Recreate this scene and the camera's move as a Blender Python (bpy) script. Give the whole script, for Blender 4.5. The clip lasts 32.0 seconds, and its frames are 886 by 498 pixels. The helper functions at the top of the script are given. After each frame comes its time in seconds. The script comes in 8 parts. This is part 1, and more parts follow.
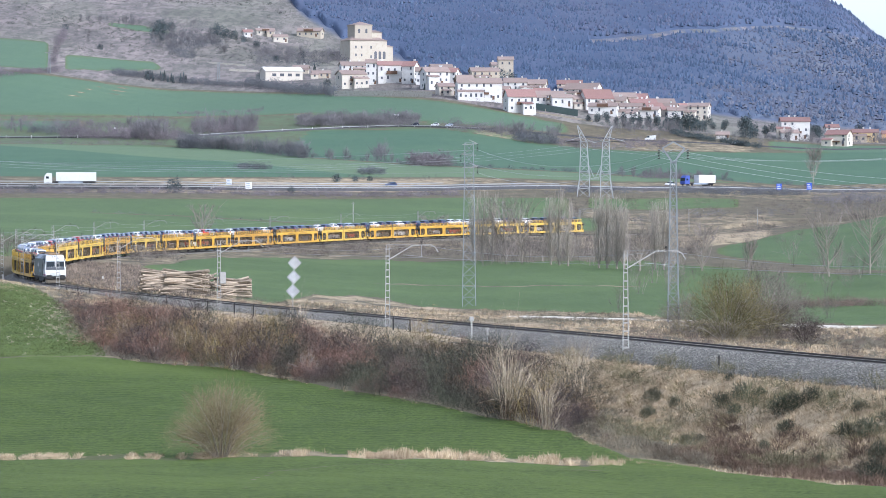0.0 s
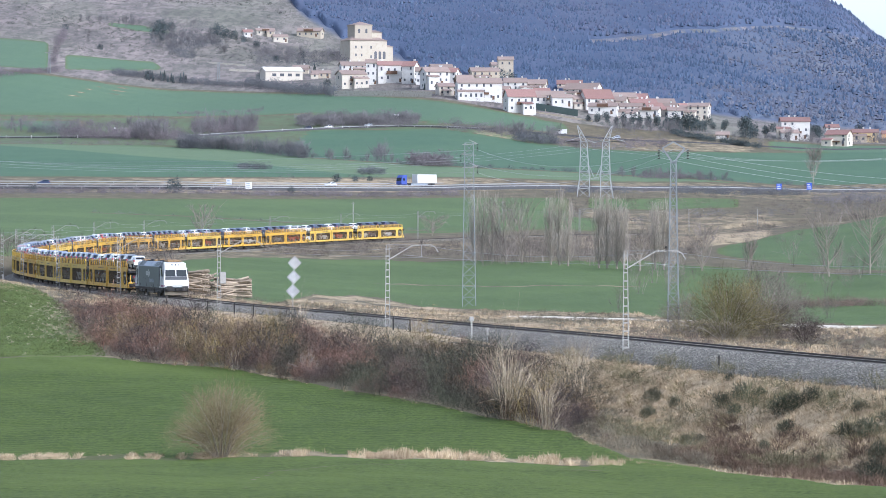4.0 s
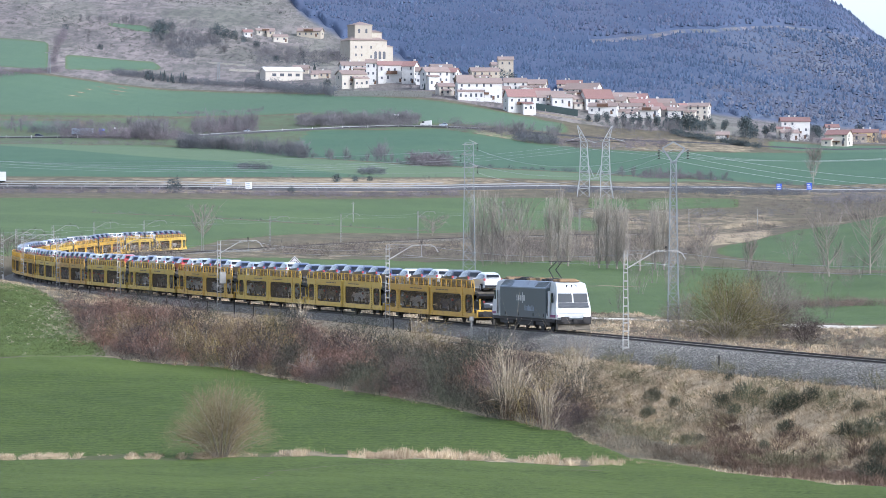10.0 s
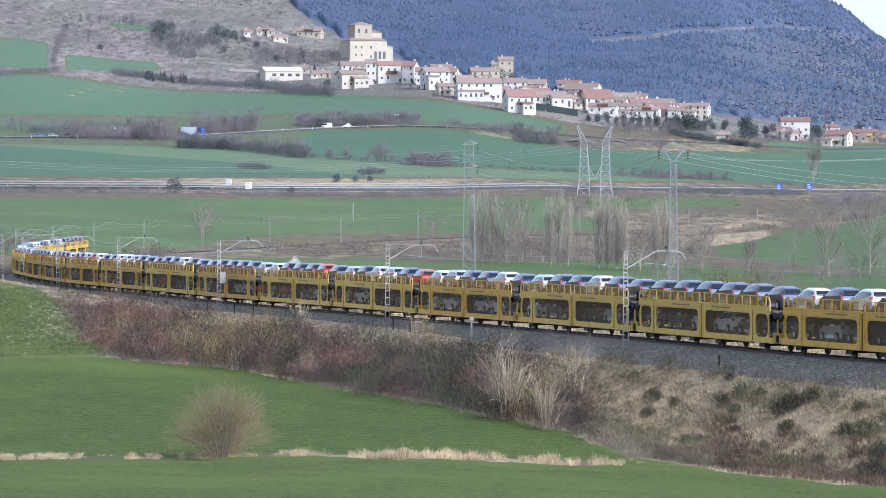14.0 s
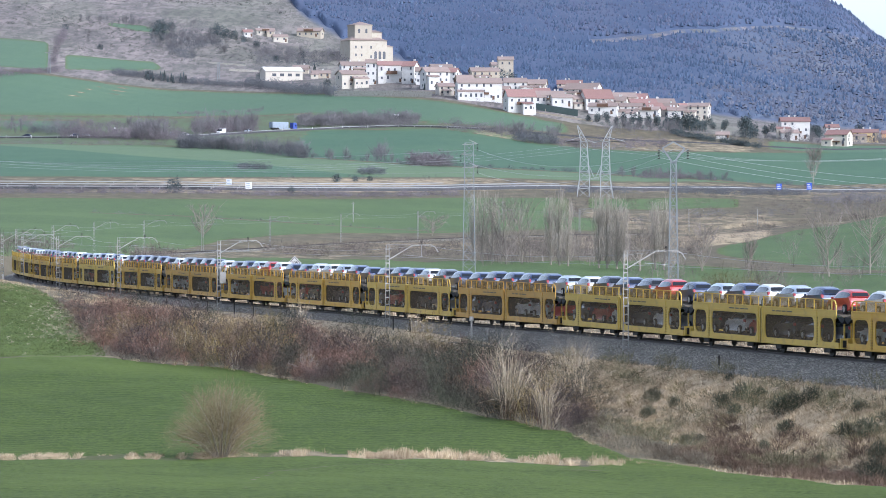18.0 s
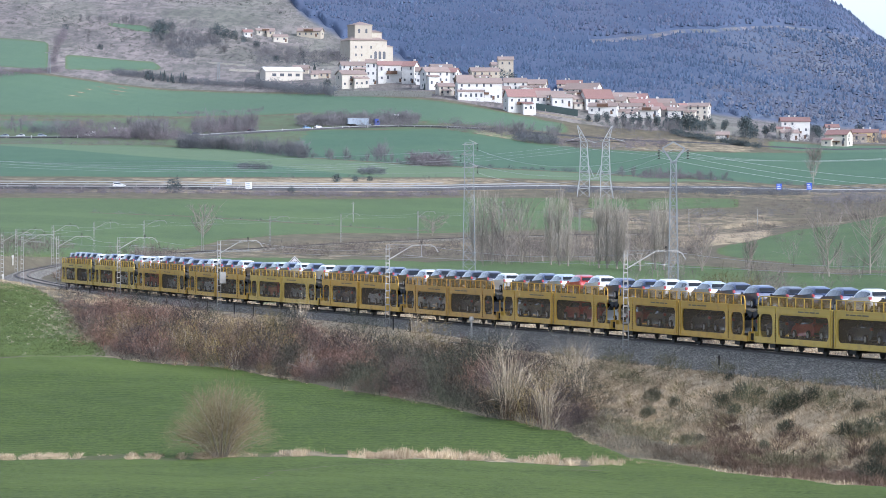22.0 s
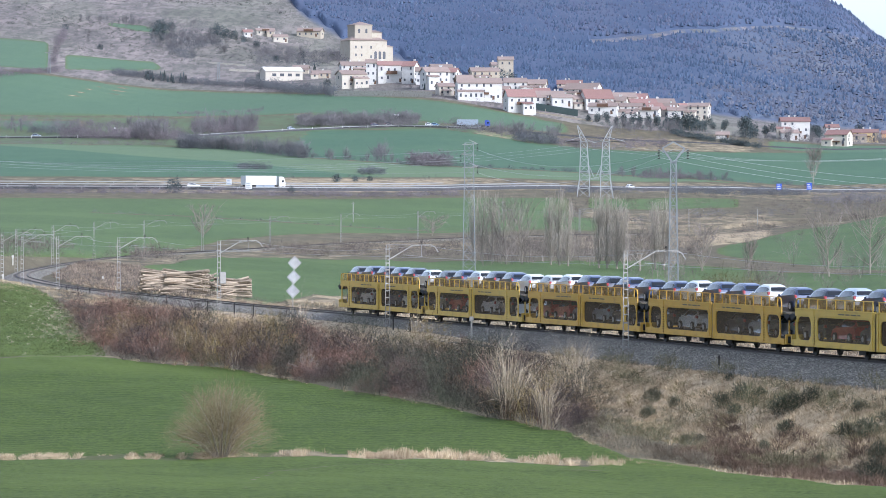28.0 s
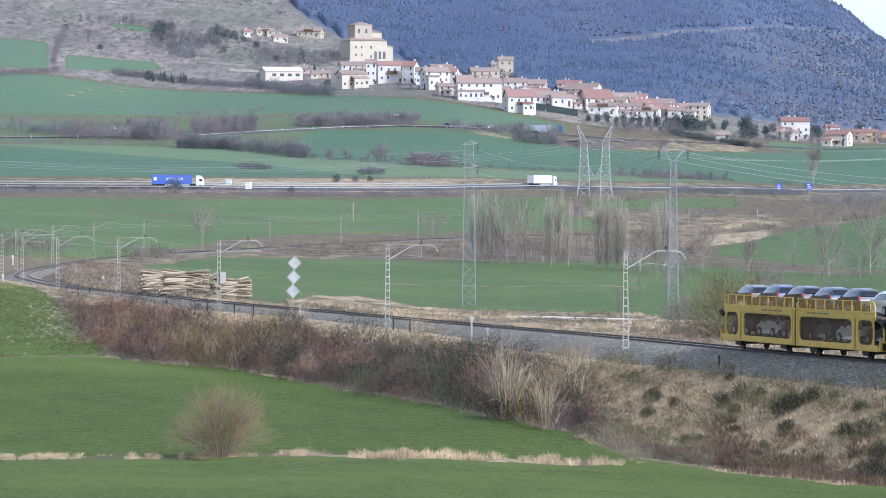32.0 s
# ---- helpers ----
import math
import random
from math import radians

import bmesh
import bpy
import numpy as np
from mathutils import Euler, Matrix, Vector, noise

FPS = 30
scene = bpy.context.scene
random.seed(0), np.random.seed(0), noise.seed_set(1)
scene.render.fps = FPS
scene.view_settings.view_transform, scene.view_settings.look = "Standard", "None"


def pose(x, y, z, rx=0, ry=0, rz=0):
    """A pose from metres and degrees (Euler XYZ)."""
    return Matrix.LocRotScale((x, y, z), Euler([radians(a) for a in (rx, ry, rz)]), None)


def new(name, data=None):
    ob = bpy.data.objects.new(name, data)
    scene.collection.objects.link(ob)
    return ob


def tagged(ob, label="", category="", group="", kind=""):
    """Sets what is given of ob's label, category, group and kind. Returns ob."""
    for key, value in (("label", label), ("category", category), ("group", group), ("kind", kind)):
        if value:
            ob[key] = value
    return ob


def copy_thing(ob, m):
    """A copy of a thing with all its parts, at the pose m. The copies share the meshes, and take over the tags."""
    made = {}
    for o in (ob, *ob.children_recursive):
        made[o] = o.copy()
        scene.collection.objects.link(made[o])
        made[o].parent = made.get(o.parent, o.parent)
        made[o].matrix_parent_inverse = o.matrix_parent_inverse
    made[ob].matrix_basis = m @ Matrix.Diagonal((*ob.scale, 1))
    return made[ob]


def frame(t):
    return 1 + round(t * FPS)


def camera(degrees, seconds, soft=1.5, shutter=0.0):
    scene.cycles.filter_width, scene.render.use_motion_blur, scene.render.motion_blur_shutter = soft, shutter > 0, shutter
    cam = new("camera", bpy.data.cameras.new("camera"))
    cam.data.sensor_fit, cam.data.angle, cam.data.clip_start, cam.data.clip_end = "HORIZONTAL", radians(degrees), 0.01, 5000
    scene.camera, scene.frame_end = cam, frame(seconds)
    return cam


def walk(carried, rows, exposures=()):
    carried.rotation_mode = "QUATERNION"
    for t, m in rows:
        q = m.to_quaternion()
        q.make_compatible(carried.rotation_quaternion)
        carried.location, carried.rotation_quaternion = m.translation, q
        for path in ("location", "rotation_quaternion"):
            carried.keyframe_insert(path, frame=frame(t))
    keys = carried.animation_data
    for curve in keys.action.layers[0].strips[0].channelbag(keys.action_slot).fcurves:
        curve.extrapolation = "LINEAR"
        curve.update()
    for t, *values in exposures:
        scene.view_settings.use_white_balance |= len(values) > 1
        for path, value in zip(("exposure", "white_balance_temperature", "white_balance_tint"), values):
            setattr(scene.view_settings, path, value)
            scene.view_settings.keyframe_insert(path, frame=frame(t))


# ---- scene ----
cam = camera(11.826, 32.0, soft=0.6)
# the camera stands still
walk(cam, [(0.0, pose(0, 0, 9.34, 89.4985, 0, 0)), (32.0, pose(0, 0, 9.34, 89.4985, 0, 0))],
     exposures=[(0.0, 1.0, 5430, 14), (32.0, 1.0, 5430, 14)])

# ---- light ----
world = bpy.data.worlds.new("world")
scene.world = world
world.use_nodes = True
_wn = world.node_tree
_sky = _wn.nodes.new("ShaderNodeTexSky")
_sky.sky_type, _sky.sun_disc = "NISHITA", False
_sky.sun_elevation, _sky.sun_rotation = radians(32), radians(130)
_sky.dust_density, _sky.air_density, _sky.ozone_density = 2.2, 1.0, 1.5
# thin high cloud takes much of the blue out of the sky
_veil = _wn.nodes.new("ShaderNodeHueSaturation")
_veil.inputs["Saturation"].default_value, _veil.inputs["Value"].default_value = .42, 1.1
_wn.links.new(_sky.outputs["Color"], _veil.inputs["Color"])
_wn.links.new(_veil.outputs["Color"], _wn.nodes["Background"].inputs["Color"])
_wn.nodes["Background"].inputs["Strength"].default_value = 0.15
sun = new("sun", bpy.data.lights.new("sun", "SUN"))
sun.data.energy, sun.data.angle, sun.data.color = 1.55, radians(8), (1.0, 0.93, 0.82)
_dir = Vector((math.sin(radians(130)) * math.cos(radians(32)), math.cos(radians(130)) * math.cos(radians(32)), math.sin(radians(32))))
sun.matrix_world = _dir.to_track_quat("Z", "Y").to_matrix().to_4x4()

# ---- the lie of the land ----
# headings of the line in degrees at even steps of arc length, running towards the eye
STEP = 900.0 / 23
TURNS = (-121.8, -118.0, -114.3, -110.8, -107.7, -104.5, -100.7, -97.5, -95.1, -93.5, -91.6, -86.8,
         -81.5, -80.4, -78.5, -76.1, -75.4, -74.6, -74.4, -74.4, -74.4, -74.2, -72.2, -70.2)
RISES = (3.65, 3.31, 2.94, 2.47, 1.95, 1.53, 1.25, 1.12, 0.96, 0.56, 0.13, -0.16,
         -0.31, -0.28, -0.26, -0.15, -0.09, -0.11, -0.03, -0.02, 0.07, 0.02, 0.05, 0.06)
LINE_S = np.arange(-900.0, 760.5, 1.0)
_knots = -750 + STEP * np.arange(24)
_head = np.radians(np.interp(LINE_S, _knots, TURNS))
_lx = np.concatenate(([0], np.cumsum((np.cos(_head[1:]) + np.cos(_head[:-1])) / 2)))
_ly = np.concatenate(([0], np.cumsum((np.sin(_head[1:]) + np.sin(_head[:-1])) / 2)))
_zero = int(np.argmin(abs(LINE_S)))
LINE_X, LINE_Y = _lx - _lx[_zero] + 3.27, _ly - _ly[_zero] + 353.6
LINE_Z = np.interp(LINE_S, _knots, RISES)


def on_line(s, side=0.0, up=0.0):
    """A place on the railway: s metres along, side metres towards the eye's side, up metres over the rail."""
    a = float(np.interp(s, LINE_S, _head))
    return (float(np.interp(s, LINE_S, LINE_X)) + side * math.sin(a), float(np.interp(s, LINE_S, LINE_Y)) - side * math.cos(a),
            float(np.interp(s, LINE_S, LINE_Z)) + up, math.degrees(a))


def smooth(v, lo, hi):
    t = np.clip((v - lo) / (hi - lo), 0, 1)
    return t * t * (3 - 2 * t)


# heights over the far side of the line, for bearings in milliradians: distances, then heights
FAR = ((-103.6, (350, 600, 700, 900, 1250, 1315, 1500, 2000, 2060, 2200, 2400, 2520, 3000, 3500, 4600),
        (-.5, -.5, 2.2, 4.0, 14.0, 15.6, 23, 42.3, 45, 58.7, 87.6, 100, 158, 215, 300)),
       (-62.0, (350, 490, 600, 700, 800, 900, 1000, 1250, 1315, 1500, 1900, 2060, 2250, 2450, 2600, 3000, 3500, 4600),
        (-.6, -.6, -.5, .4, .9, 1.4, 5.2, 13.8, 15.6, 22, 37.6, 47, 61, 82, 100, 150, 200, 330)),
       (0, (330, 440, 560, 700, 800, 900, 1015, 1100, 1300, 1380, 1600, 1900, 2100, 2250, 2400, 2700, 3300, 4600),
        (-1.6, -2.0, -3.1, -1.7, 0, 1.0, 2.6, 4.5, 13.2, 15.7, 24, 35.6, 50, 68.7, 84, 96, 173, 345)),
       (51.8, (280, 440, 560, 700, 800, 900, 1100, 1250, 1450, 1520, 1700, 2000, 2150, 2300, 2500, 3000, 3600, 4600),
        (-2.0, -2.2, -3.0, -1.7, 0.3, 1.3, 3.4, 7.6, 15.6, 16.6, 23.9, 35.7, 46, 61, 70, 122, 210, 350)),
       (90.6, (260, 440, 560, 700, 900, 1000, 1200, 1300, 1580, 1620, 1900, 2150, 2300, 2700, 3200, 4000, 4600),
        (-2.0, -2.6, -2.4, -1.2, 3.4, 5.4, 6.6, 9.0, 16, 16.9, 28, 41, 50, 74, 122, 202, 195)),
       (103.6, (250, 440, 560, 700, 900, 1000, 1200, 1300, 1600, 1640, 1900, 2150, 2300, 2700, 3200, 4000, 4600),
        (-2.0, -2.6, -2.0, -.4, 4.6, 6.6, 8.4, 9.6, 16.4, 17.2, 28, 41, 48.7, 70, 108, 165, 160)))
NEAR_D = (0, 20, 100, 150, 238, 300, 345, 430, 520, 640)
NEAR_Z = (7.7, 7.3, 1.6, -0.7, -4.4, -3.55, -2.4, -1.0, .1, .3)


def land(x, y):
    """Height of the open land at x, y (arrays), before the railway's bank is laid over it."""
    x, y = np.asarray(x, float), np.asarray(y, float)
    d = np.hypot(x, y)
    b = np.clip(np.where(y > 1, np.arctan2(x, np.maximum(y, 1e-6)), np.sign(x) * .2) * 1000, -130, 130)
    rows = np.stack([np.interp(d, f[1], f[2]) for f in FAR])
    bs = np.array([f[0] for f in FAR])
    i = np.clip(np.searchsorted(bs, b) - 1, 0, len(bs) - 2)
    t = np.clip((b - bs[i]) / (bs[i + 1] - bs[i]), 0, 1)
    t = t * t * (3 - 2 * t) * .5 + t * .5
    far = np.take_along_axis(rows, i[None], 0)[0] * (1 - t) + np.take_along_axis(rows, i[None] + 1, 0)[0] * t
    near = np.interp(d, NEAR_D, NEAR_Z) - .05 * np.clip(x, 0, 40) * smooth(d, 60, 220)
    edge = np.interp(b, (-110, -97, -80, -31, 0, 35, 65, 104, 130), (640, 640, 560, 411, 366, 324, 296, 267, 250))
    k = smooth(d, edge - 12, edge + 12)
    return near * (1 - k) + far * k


def off_line(x, y):
    """Distance to the railway's centre, its height there, and the side (1 towards the outer side)."""
    x, y = np.asarray(x, float).ravel(), np.asarray(y, float).ravel()
    best, hgt, side = np.full(len(x), 1e9), np.zeros(len(x)), np.ones(len(x))
    pick = slice(None, None, 4)
    px, py, pz, ph = LINE_X[pick], LINE_Y[pick], LINE_Z[pick], _head[pick]
    for lo in range(0, len(x), 4000):
        dx, dy = x[lo:lo + 4000, None] - px[None], y[lo:lo + 4000, None] - py[None]
        q = dx * dx + dy * dy
        j = q.argmin(1)
        r = np.arange(len(j))
        lat = dx[r, j] * np.sin(ph[j]) - dy[r, j] * np.cos(ph[j])
        best[lo:lo + 4000] = np.where(q[r, j] < 36, abs(lat), np.sqrt(q[r, j]))
        hgt[lo:lo + 4000], side[lo:lo + 4000] = pz[j], np.sign(lat)
    return best, hgt, side


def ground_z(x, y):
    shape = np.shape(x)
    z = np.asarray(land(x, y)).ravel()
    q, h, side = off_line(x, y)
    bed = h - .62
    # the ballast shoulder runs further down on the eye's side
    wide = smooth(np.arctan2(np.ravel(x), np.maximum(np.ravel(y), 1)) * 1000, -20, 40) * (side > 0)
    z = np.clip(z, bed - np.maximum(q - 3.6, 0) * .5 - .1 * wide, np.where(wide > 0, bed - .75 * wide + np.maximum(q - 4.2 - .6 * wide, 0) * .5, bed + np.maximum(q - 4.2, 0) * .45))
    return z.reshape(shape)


def spot(b, d):
    """Plan place at bearing b (milliradians to the right of north) and distance d, on the ground."""
    x, y = d * math.sin(b / 1000), d * math.cos(b / 1000)
    return x, y, float(ground_z(np.array([x]), np.array([y]))[0])


# ---- materials ----
def nodes_of(name):
    m = bpy.data.materials.new(name)
    m.use_nodes = True
    t = m.node_tree
    return m, t, t.nodes["Principled BSDF"]


def link(t, a, b):
    t.links.new(a, b)


def noise_tex(t, scale, detail=4.0, vec=None, rough=.6):
    n = t.nodes.new("ShaderNodeTexNoise")
    n.inputs["Scale"].default_value, n.inputs["Detail"].default_value, n.inputs["Roughness"].default_value = scale, detail, rough
    if vec is not None:
        link(t, vec, n.inputs["Vector"])
    return n.outputs["Fac"]


def ramp(t, fac, *stops):
    r = t.nodes.new("ShaderNodeValToRGB")
    while len(r.color_ramp.elements) < len(stops):
        r.color_ramp.elements.new(.5)
    for e, (p, c) in zip(r.color_ramp.elements, stops):
        e.position, e.color = p, (*c, 1) if len(c) == 3 else c
    link(t, fac, r.inputs["Fac"])
    return r.outputs["Color"]


def mixed(t, fac, a, b, mode="MIX"):
    m = t.nodes.new("ShaderNodeMix")
    m.data_type, m.blend_type = "RGBA", mode
    for sock, v in ((m.inputs[0], fac), (m.inputs[6], a), (m.inputs[7], b)):
        if isinstance(v, (int, float)):
            sock.default_value = v
        elif isinstance(v, tuple):
            sock.default_value = (*v, 1)
        else:
            link(t, v, sock)
    return m.outputs[2]


def bumped(t, bsdf, height, strength, dist):
    b = t.nodes.new("ShaderNodeBump")
    b.inputs["Strength"].default_value, b.inputs["Distance"].default_value = strength, dist
    link(t, height, b.inputs["Height"])
    link(t, b.outputs["Normal"], bsdf.inputs["Normal"])


def maths(t, op, a, b=0.0):
    m = t.nodes.new("ShaderNodeMath")
    m.operation = op
    for sock, v in zip(m.inputs, (a, b)):
        if isinstance(v, (int, float)):
            sock.default_value = v
        else:
            link(t, v, sock)
    return m.outputs[0]


def scaled(t, c, k):
    return tuple(min(1, v * k) for v in c)


def plain(name, c, rough=.6, metal=0.0, vary=.18, scale=1.5, bump=0.0, grime=None, spread="object", tint=0.0):
    """A surface with two scales of unevenness; grime: a second colour in patches; tint: spread between objects."""
    m, t, b = nodes_of(name)
    tc = t.nodes.new("ShaderNodeTexCoord").outputs["Object"] if spread == "object" else t.nodes.new("ShaderNodeNewGeometry").outputs["Position"]
    n1, n2 = noise_tex(t, scale, 3, tc), noise_tex(t, scale * 9, 5, tc)
    col = mixed(t, n1, scaled(t, c, 1 - vary), scaled(t, c, 1 + vary))
    col = mixed(t, mixed(t, .5, n2, n2), col, scaled(t, c, 1 - vary * .6)) if vary else col
    if grime:
        col = mixed(t, ramp(t, noise_tex(t, scale * 2.3, 6, tc), (.52, (0, 0, 0)), (.72, (.8, .8, .8))), col, grime)
    if tint:
        r = t.nodes.new("ShaderNodeObjectInfo").outputs["Random"]
        h = t.nodes.new("ShaderNodeHueSaturation")
        link(t, maths(t, "ADD", maths(t, "MULTIPLY", r, 2 * tint), 1 - tint), h.inputs["Value"])
        link(t, col, h.inputs["Color"])
        col = h.outputs["Color"]
    link(t, col, b.inputs["Base Color"])
    b.inputs["Roughness"].default_value, b.inputs["Metallic"].default_value = rough, metal
    if bump:
        bumped(t, b, n2, bump, .03)
    return m


def twiggy(name, c1, c2, c3=None, rough=.85, clump=.35, depth=.45):
    """Twigs, stalks and leaves: every blade its own tone, every clump lighter or darker."""
    m, t, b = nodes_of(name)
    g = t.nodes.new("ShaderNodeNewGeometry")
    col = ramp(t, g.outputs["Random Per Island"], (0, c1), (.55, c2), (1, c3 or c2))
    patch = ramp(t, noise_tex(t, clump, 2, g.outputs["Position"]), (.36, (0, 0, 0)), (.64, (1, 1, 1)))
    h = t.nodes.new("ShaderNodeHueSaturation")
    link(t, maths(t, "ADD", maths(t, "MULTIPLY", patch, 2 * depth), .92 - depth), h.inputs["Value"])
    link(t, col, h.inputs["Color"])
    link(t, h.outputs["Color"], b.inputs["Base Color"])
    b.inputs["Roughness"].default_value = rough
    b.inputs["Specular IOR Level"].default_value = .2
    return m


def sieve(name, c, cover=.55):
    """Fine wire mesh: partly open."""
    m, t, b = nodes_of(name)
    tr = t.nodes.new("ShaderNodeBsdfTransparent")
    mx = t.nodes.new("ShaderNodeMixShader")
    mx.inputs[0].default_value = cover
    tc = t.nodes.new("ShaderNodeTexCoord").outputs["Object"]
    link(t, mixed(t, noise_tex(t, 1.2, 4, tc), scaled(t, c, .7), scaled(t, c, 1.25)), b.inputs["Base Color"])
    b.inputs["Roughness"].default_value = .8
    link(t, tr.outputs[0], mx.inputs[1])
    link(t, b.outputs[0], mx.inputs[2])
    link(t, mx.outputs[0], t.nodes["Material Output"].inputs["Surface"])
    return m


def tinted_glass(name, c, rough=.08):
    m, t, b = nodes_of(name)
    b.inputs["Base Color"].default_value = (*c, 1)
    b.inputs["Roughness"].default_value = rough
    b.inputs["Specular IOR Level"].default_value = .38
    return m


YELLOWS = [plain("wagon_yellow_" + k, c, .55, 0, .14, .5, 0, g) for k, c, g in (("lemon", (.57, .39, .062), (.36, .24, .06)), ("ochre", (.55, .33, .036), (.35, .19, .04)), ("orange", (.50, .285, .042), (.29, .16, .04)))]
M_DARKSTEEL = plain("dark_steel", (.03, .027, .025), .7, .2, .3, 1.5)
M_BLACK = plain("black_rubber", (.012, .012, .013), .8, 0, .2, 3)
M_SIEVE = sieve("window_sieve", (.17, .115, .055), .25)
M_SIEVE2 = sieve("rail_sieve", (.42, .25, .05), .34)
M_DECK = plain("deck_plate", (.12, .10, .07), .7, .1, .3, 1)
M_SLATE = plain("slate_paint", (.060, .078, .082), .45, 0, .12, .4, 0, (.06, .065, .065))
M_ROOFGREY = plain("roof_grey", (.25, .29, .34), .5, 0, .15, .6, 0, (.12, .12, .12))
M_WHITE = plain("white_paint", (.56, .56, .54), .45, 0, .05, .8, 0, (.45, .43, .39))
M_PANEL = plain("matt_grey_panel", (.075, .08, .085), .85, 0, .1)
M_PURPLE = plain("purple_paint", (.20, .03, .12), .45, 0, .1)
M_OCHREKIT = plain("roof_kit", (.29, .19, .095), .8, .0, .4, 1.2, .2, (.12, .085, .05))
M_GLASS = tinted_glass("dark_glass", (.016, .022, .026), .2)
M_GLASS.node_tree.nodes["Principled BSDF"].inputs["Specular IOR Level"].default_value = .22
M_CARGLASS = plain("car_glass", (.016, .02, .026), .35, 0, .05)
M_CARGLASS.node_tree.nodes["Principled BSDF"].inputs["Specular IOR Level"].default_value = .12
M_PALEGLASS = tinted_glass("pale_blind", (.45, .48, .47), .25)
M_RED = plain("red_lamp", (.30, .02, .025), .3, 0, .1)
M_LAMP = plain("lamp_glass", (.85, .85, .8), .2, 0, .03)
M_TYRE = plain("tyre", (.015, .015, .016), .85, 0, .2, 4)
M_RIM = plain("rim", (.55, .56, .58), .35, .7, .08, 4)
PAINTS = {k: plain("car_paint_" + k, c, .28, me, .03, 1) for k, c, me in (
    ("white", (.66, .66, .65), 0), ("blue", (.026, .046, .108), 0), ("navy", (.014, .021, .042), 0),
    ("silver", (.45, .50, .56), .5), ("red", (.42, .025, .02), .1), ("grey", (.05, .057, .068), .1), ("skyblue", (.20, .32, .48), .2))}
for _m in PAINTS.values():
    _m.node_tree.nodes["Principled BSDF"].inputs["Coat Weight"].default_value = .65
    _m.node_tree.nodes["Principled BSDF"].inputs["Coat Roughness"].default_value = .06
M_SIDEGLASS = tinted_glass("side_glass", (.02, .03, .04), .06)
M_SIDEGLASS.node_tree.nodes["Principled BSDF"].inputs["Specular IOR Level"].default_value = .5
M_RAIL = plain("rail_steel", (.030, .022, .018), .55, .5, .3, .5)
M_SLEEPER = plain("sleeper", (.16, .14, .12), .9, 0, .25, .8)
M_GALV = plain("galvanised", (.30, .29, .265), .55, .3, .2, 1.2, 0, (.25, .22, .18))
M_CONCRETE = plain("pale_concrete", (.55, .54, .50), .85, 0, .15, 1.5, .1, (.35, .32, .27))
M_WIRE = plain("wire", (.26, .27, .27), .5, .2, .1)
M_CREAMTRIM = plain("stake_white", (.50, .48, .43), .8, 0, .15, 2)
M_PYLON = plain("weathered_zinc", (.215, .23, .235), .6, .2, .2, 1.0)
M_ZINC = plain("bright_zinc", (.33, .34, .335), .5, .2, .15, 1.0)
M_ASPHALT = plain("asphalt", (.055, .055, .058), .85, 0, .2, .2, .1)

# ballast: loose grey stone
M_BALLAST, _t, _b = nodes_of("ballast")
_p = _t.nodes.new("ShaderNodeNewGeometry").outputs["Position"]
_v = _t.nodes.new("ShaderNodeTexVoronoi")
_v.inputs["Scale"].default_value = 1.0
_bm = _t.nodes.new("ShaderNodeMapping")
_bm.inputs["Scale"].default_value = (13, 4.2, 13)
link(_t, _p, _bm.inputs["Vector"])
link(_t, _bm.outputs[0], _v.inputs["Vector"])
_c = ramp(_t, _v.outputs["Color"], (.1, (.046, .041, .031)), (.5, (.152, .139, .108)), (.95, (.42, .385, .305)))
_c = mixed(_t, ramp(_t, noise_tex(_t, .35, 4, _p), (.45, (0, 0, 0)), (.7, (.55, .55, .55))), _c, (.12, .10, .085))
link(_t, _c, _b.inputs["Base Color"])
_b.inputs["Roughness"].default_value = .95
bumped(_t, _b, _v.outputs["Distance"], .8, .12)

# the land: growth and far haze tint come from two sets of shares given at the corners
M_GROUND, _t, _b = nodes_of("land_cover")
_p = _t.nodes.new("ShaderNodeNewGeometry").outputs["Position"]
_a1, _a2 = _t.nodes.new("ShaderNodeVertexColor"), _t.nodes.new("ShaderNodeVertexColor")
_a1.layer_name, _a2.layer_name = "cover", "kind"
_s1, _s2 = _t.nodes.new("ShaderNodeSeparateColor"), _t.nodes.new("ShaderNodeSeparateColor")
link(_t, _a1.outputs["Color"], _s1.inputs[0])
link(_t, _a2.outputs["Color"], _s2.inputs[0])
_green, _straw, _scrub = _s1.outputs[0], _s1.outputs[1], _s1.outputs[2]
_tone, _haze_tint, _wood = _s2.outputs[0], _s2.outputs[1], _s2.outputs[2]
# growth stands up, so its patches run deep into the view
_pm = _t.nodes.new("ShaderNodeMapping")
_pm.inputs["Scale"].default_value = (1, .3, 1)
link(_t, _p, _pm.inputs["Vector"])
_fine, _mid, _big = noise_tex(_t, 1.1, 8, _pm.outputs[0], .8), noise_tex(_t, .22, 5, _pm.outputs[0]), noise_tex(_t, .02, 4, _p)
# soil and low brown growth
_col = ramp(_t, _mid, (.3, (.075, .064, .040)), (.55, (.145, .122, .078)), (.75, (.25, .21, .135)))
_col = mixed(_t, _fine, _col, (.115, .098, .064))


def over(share, edge=.18):
    """Where a share lies over the grain of the land."""
    v = maths(_t, "ADD", share, maths(_t, "MULTIPLY", maths(_t, "SUBTRACT", maths(_t, "ADD", _fine, _mid), 1.0), edge * 2.2))
    return ramp(_t, v, (.42, (0, 0, 0)), (.58, (1, 1, 1)))


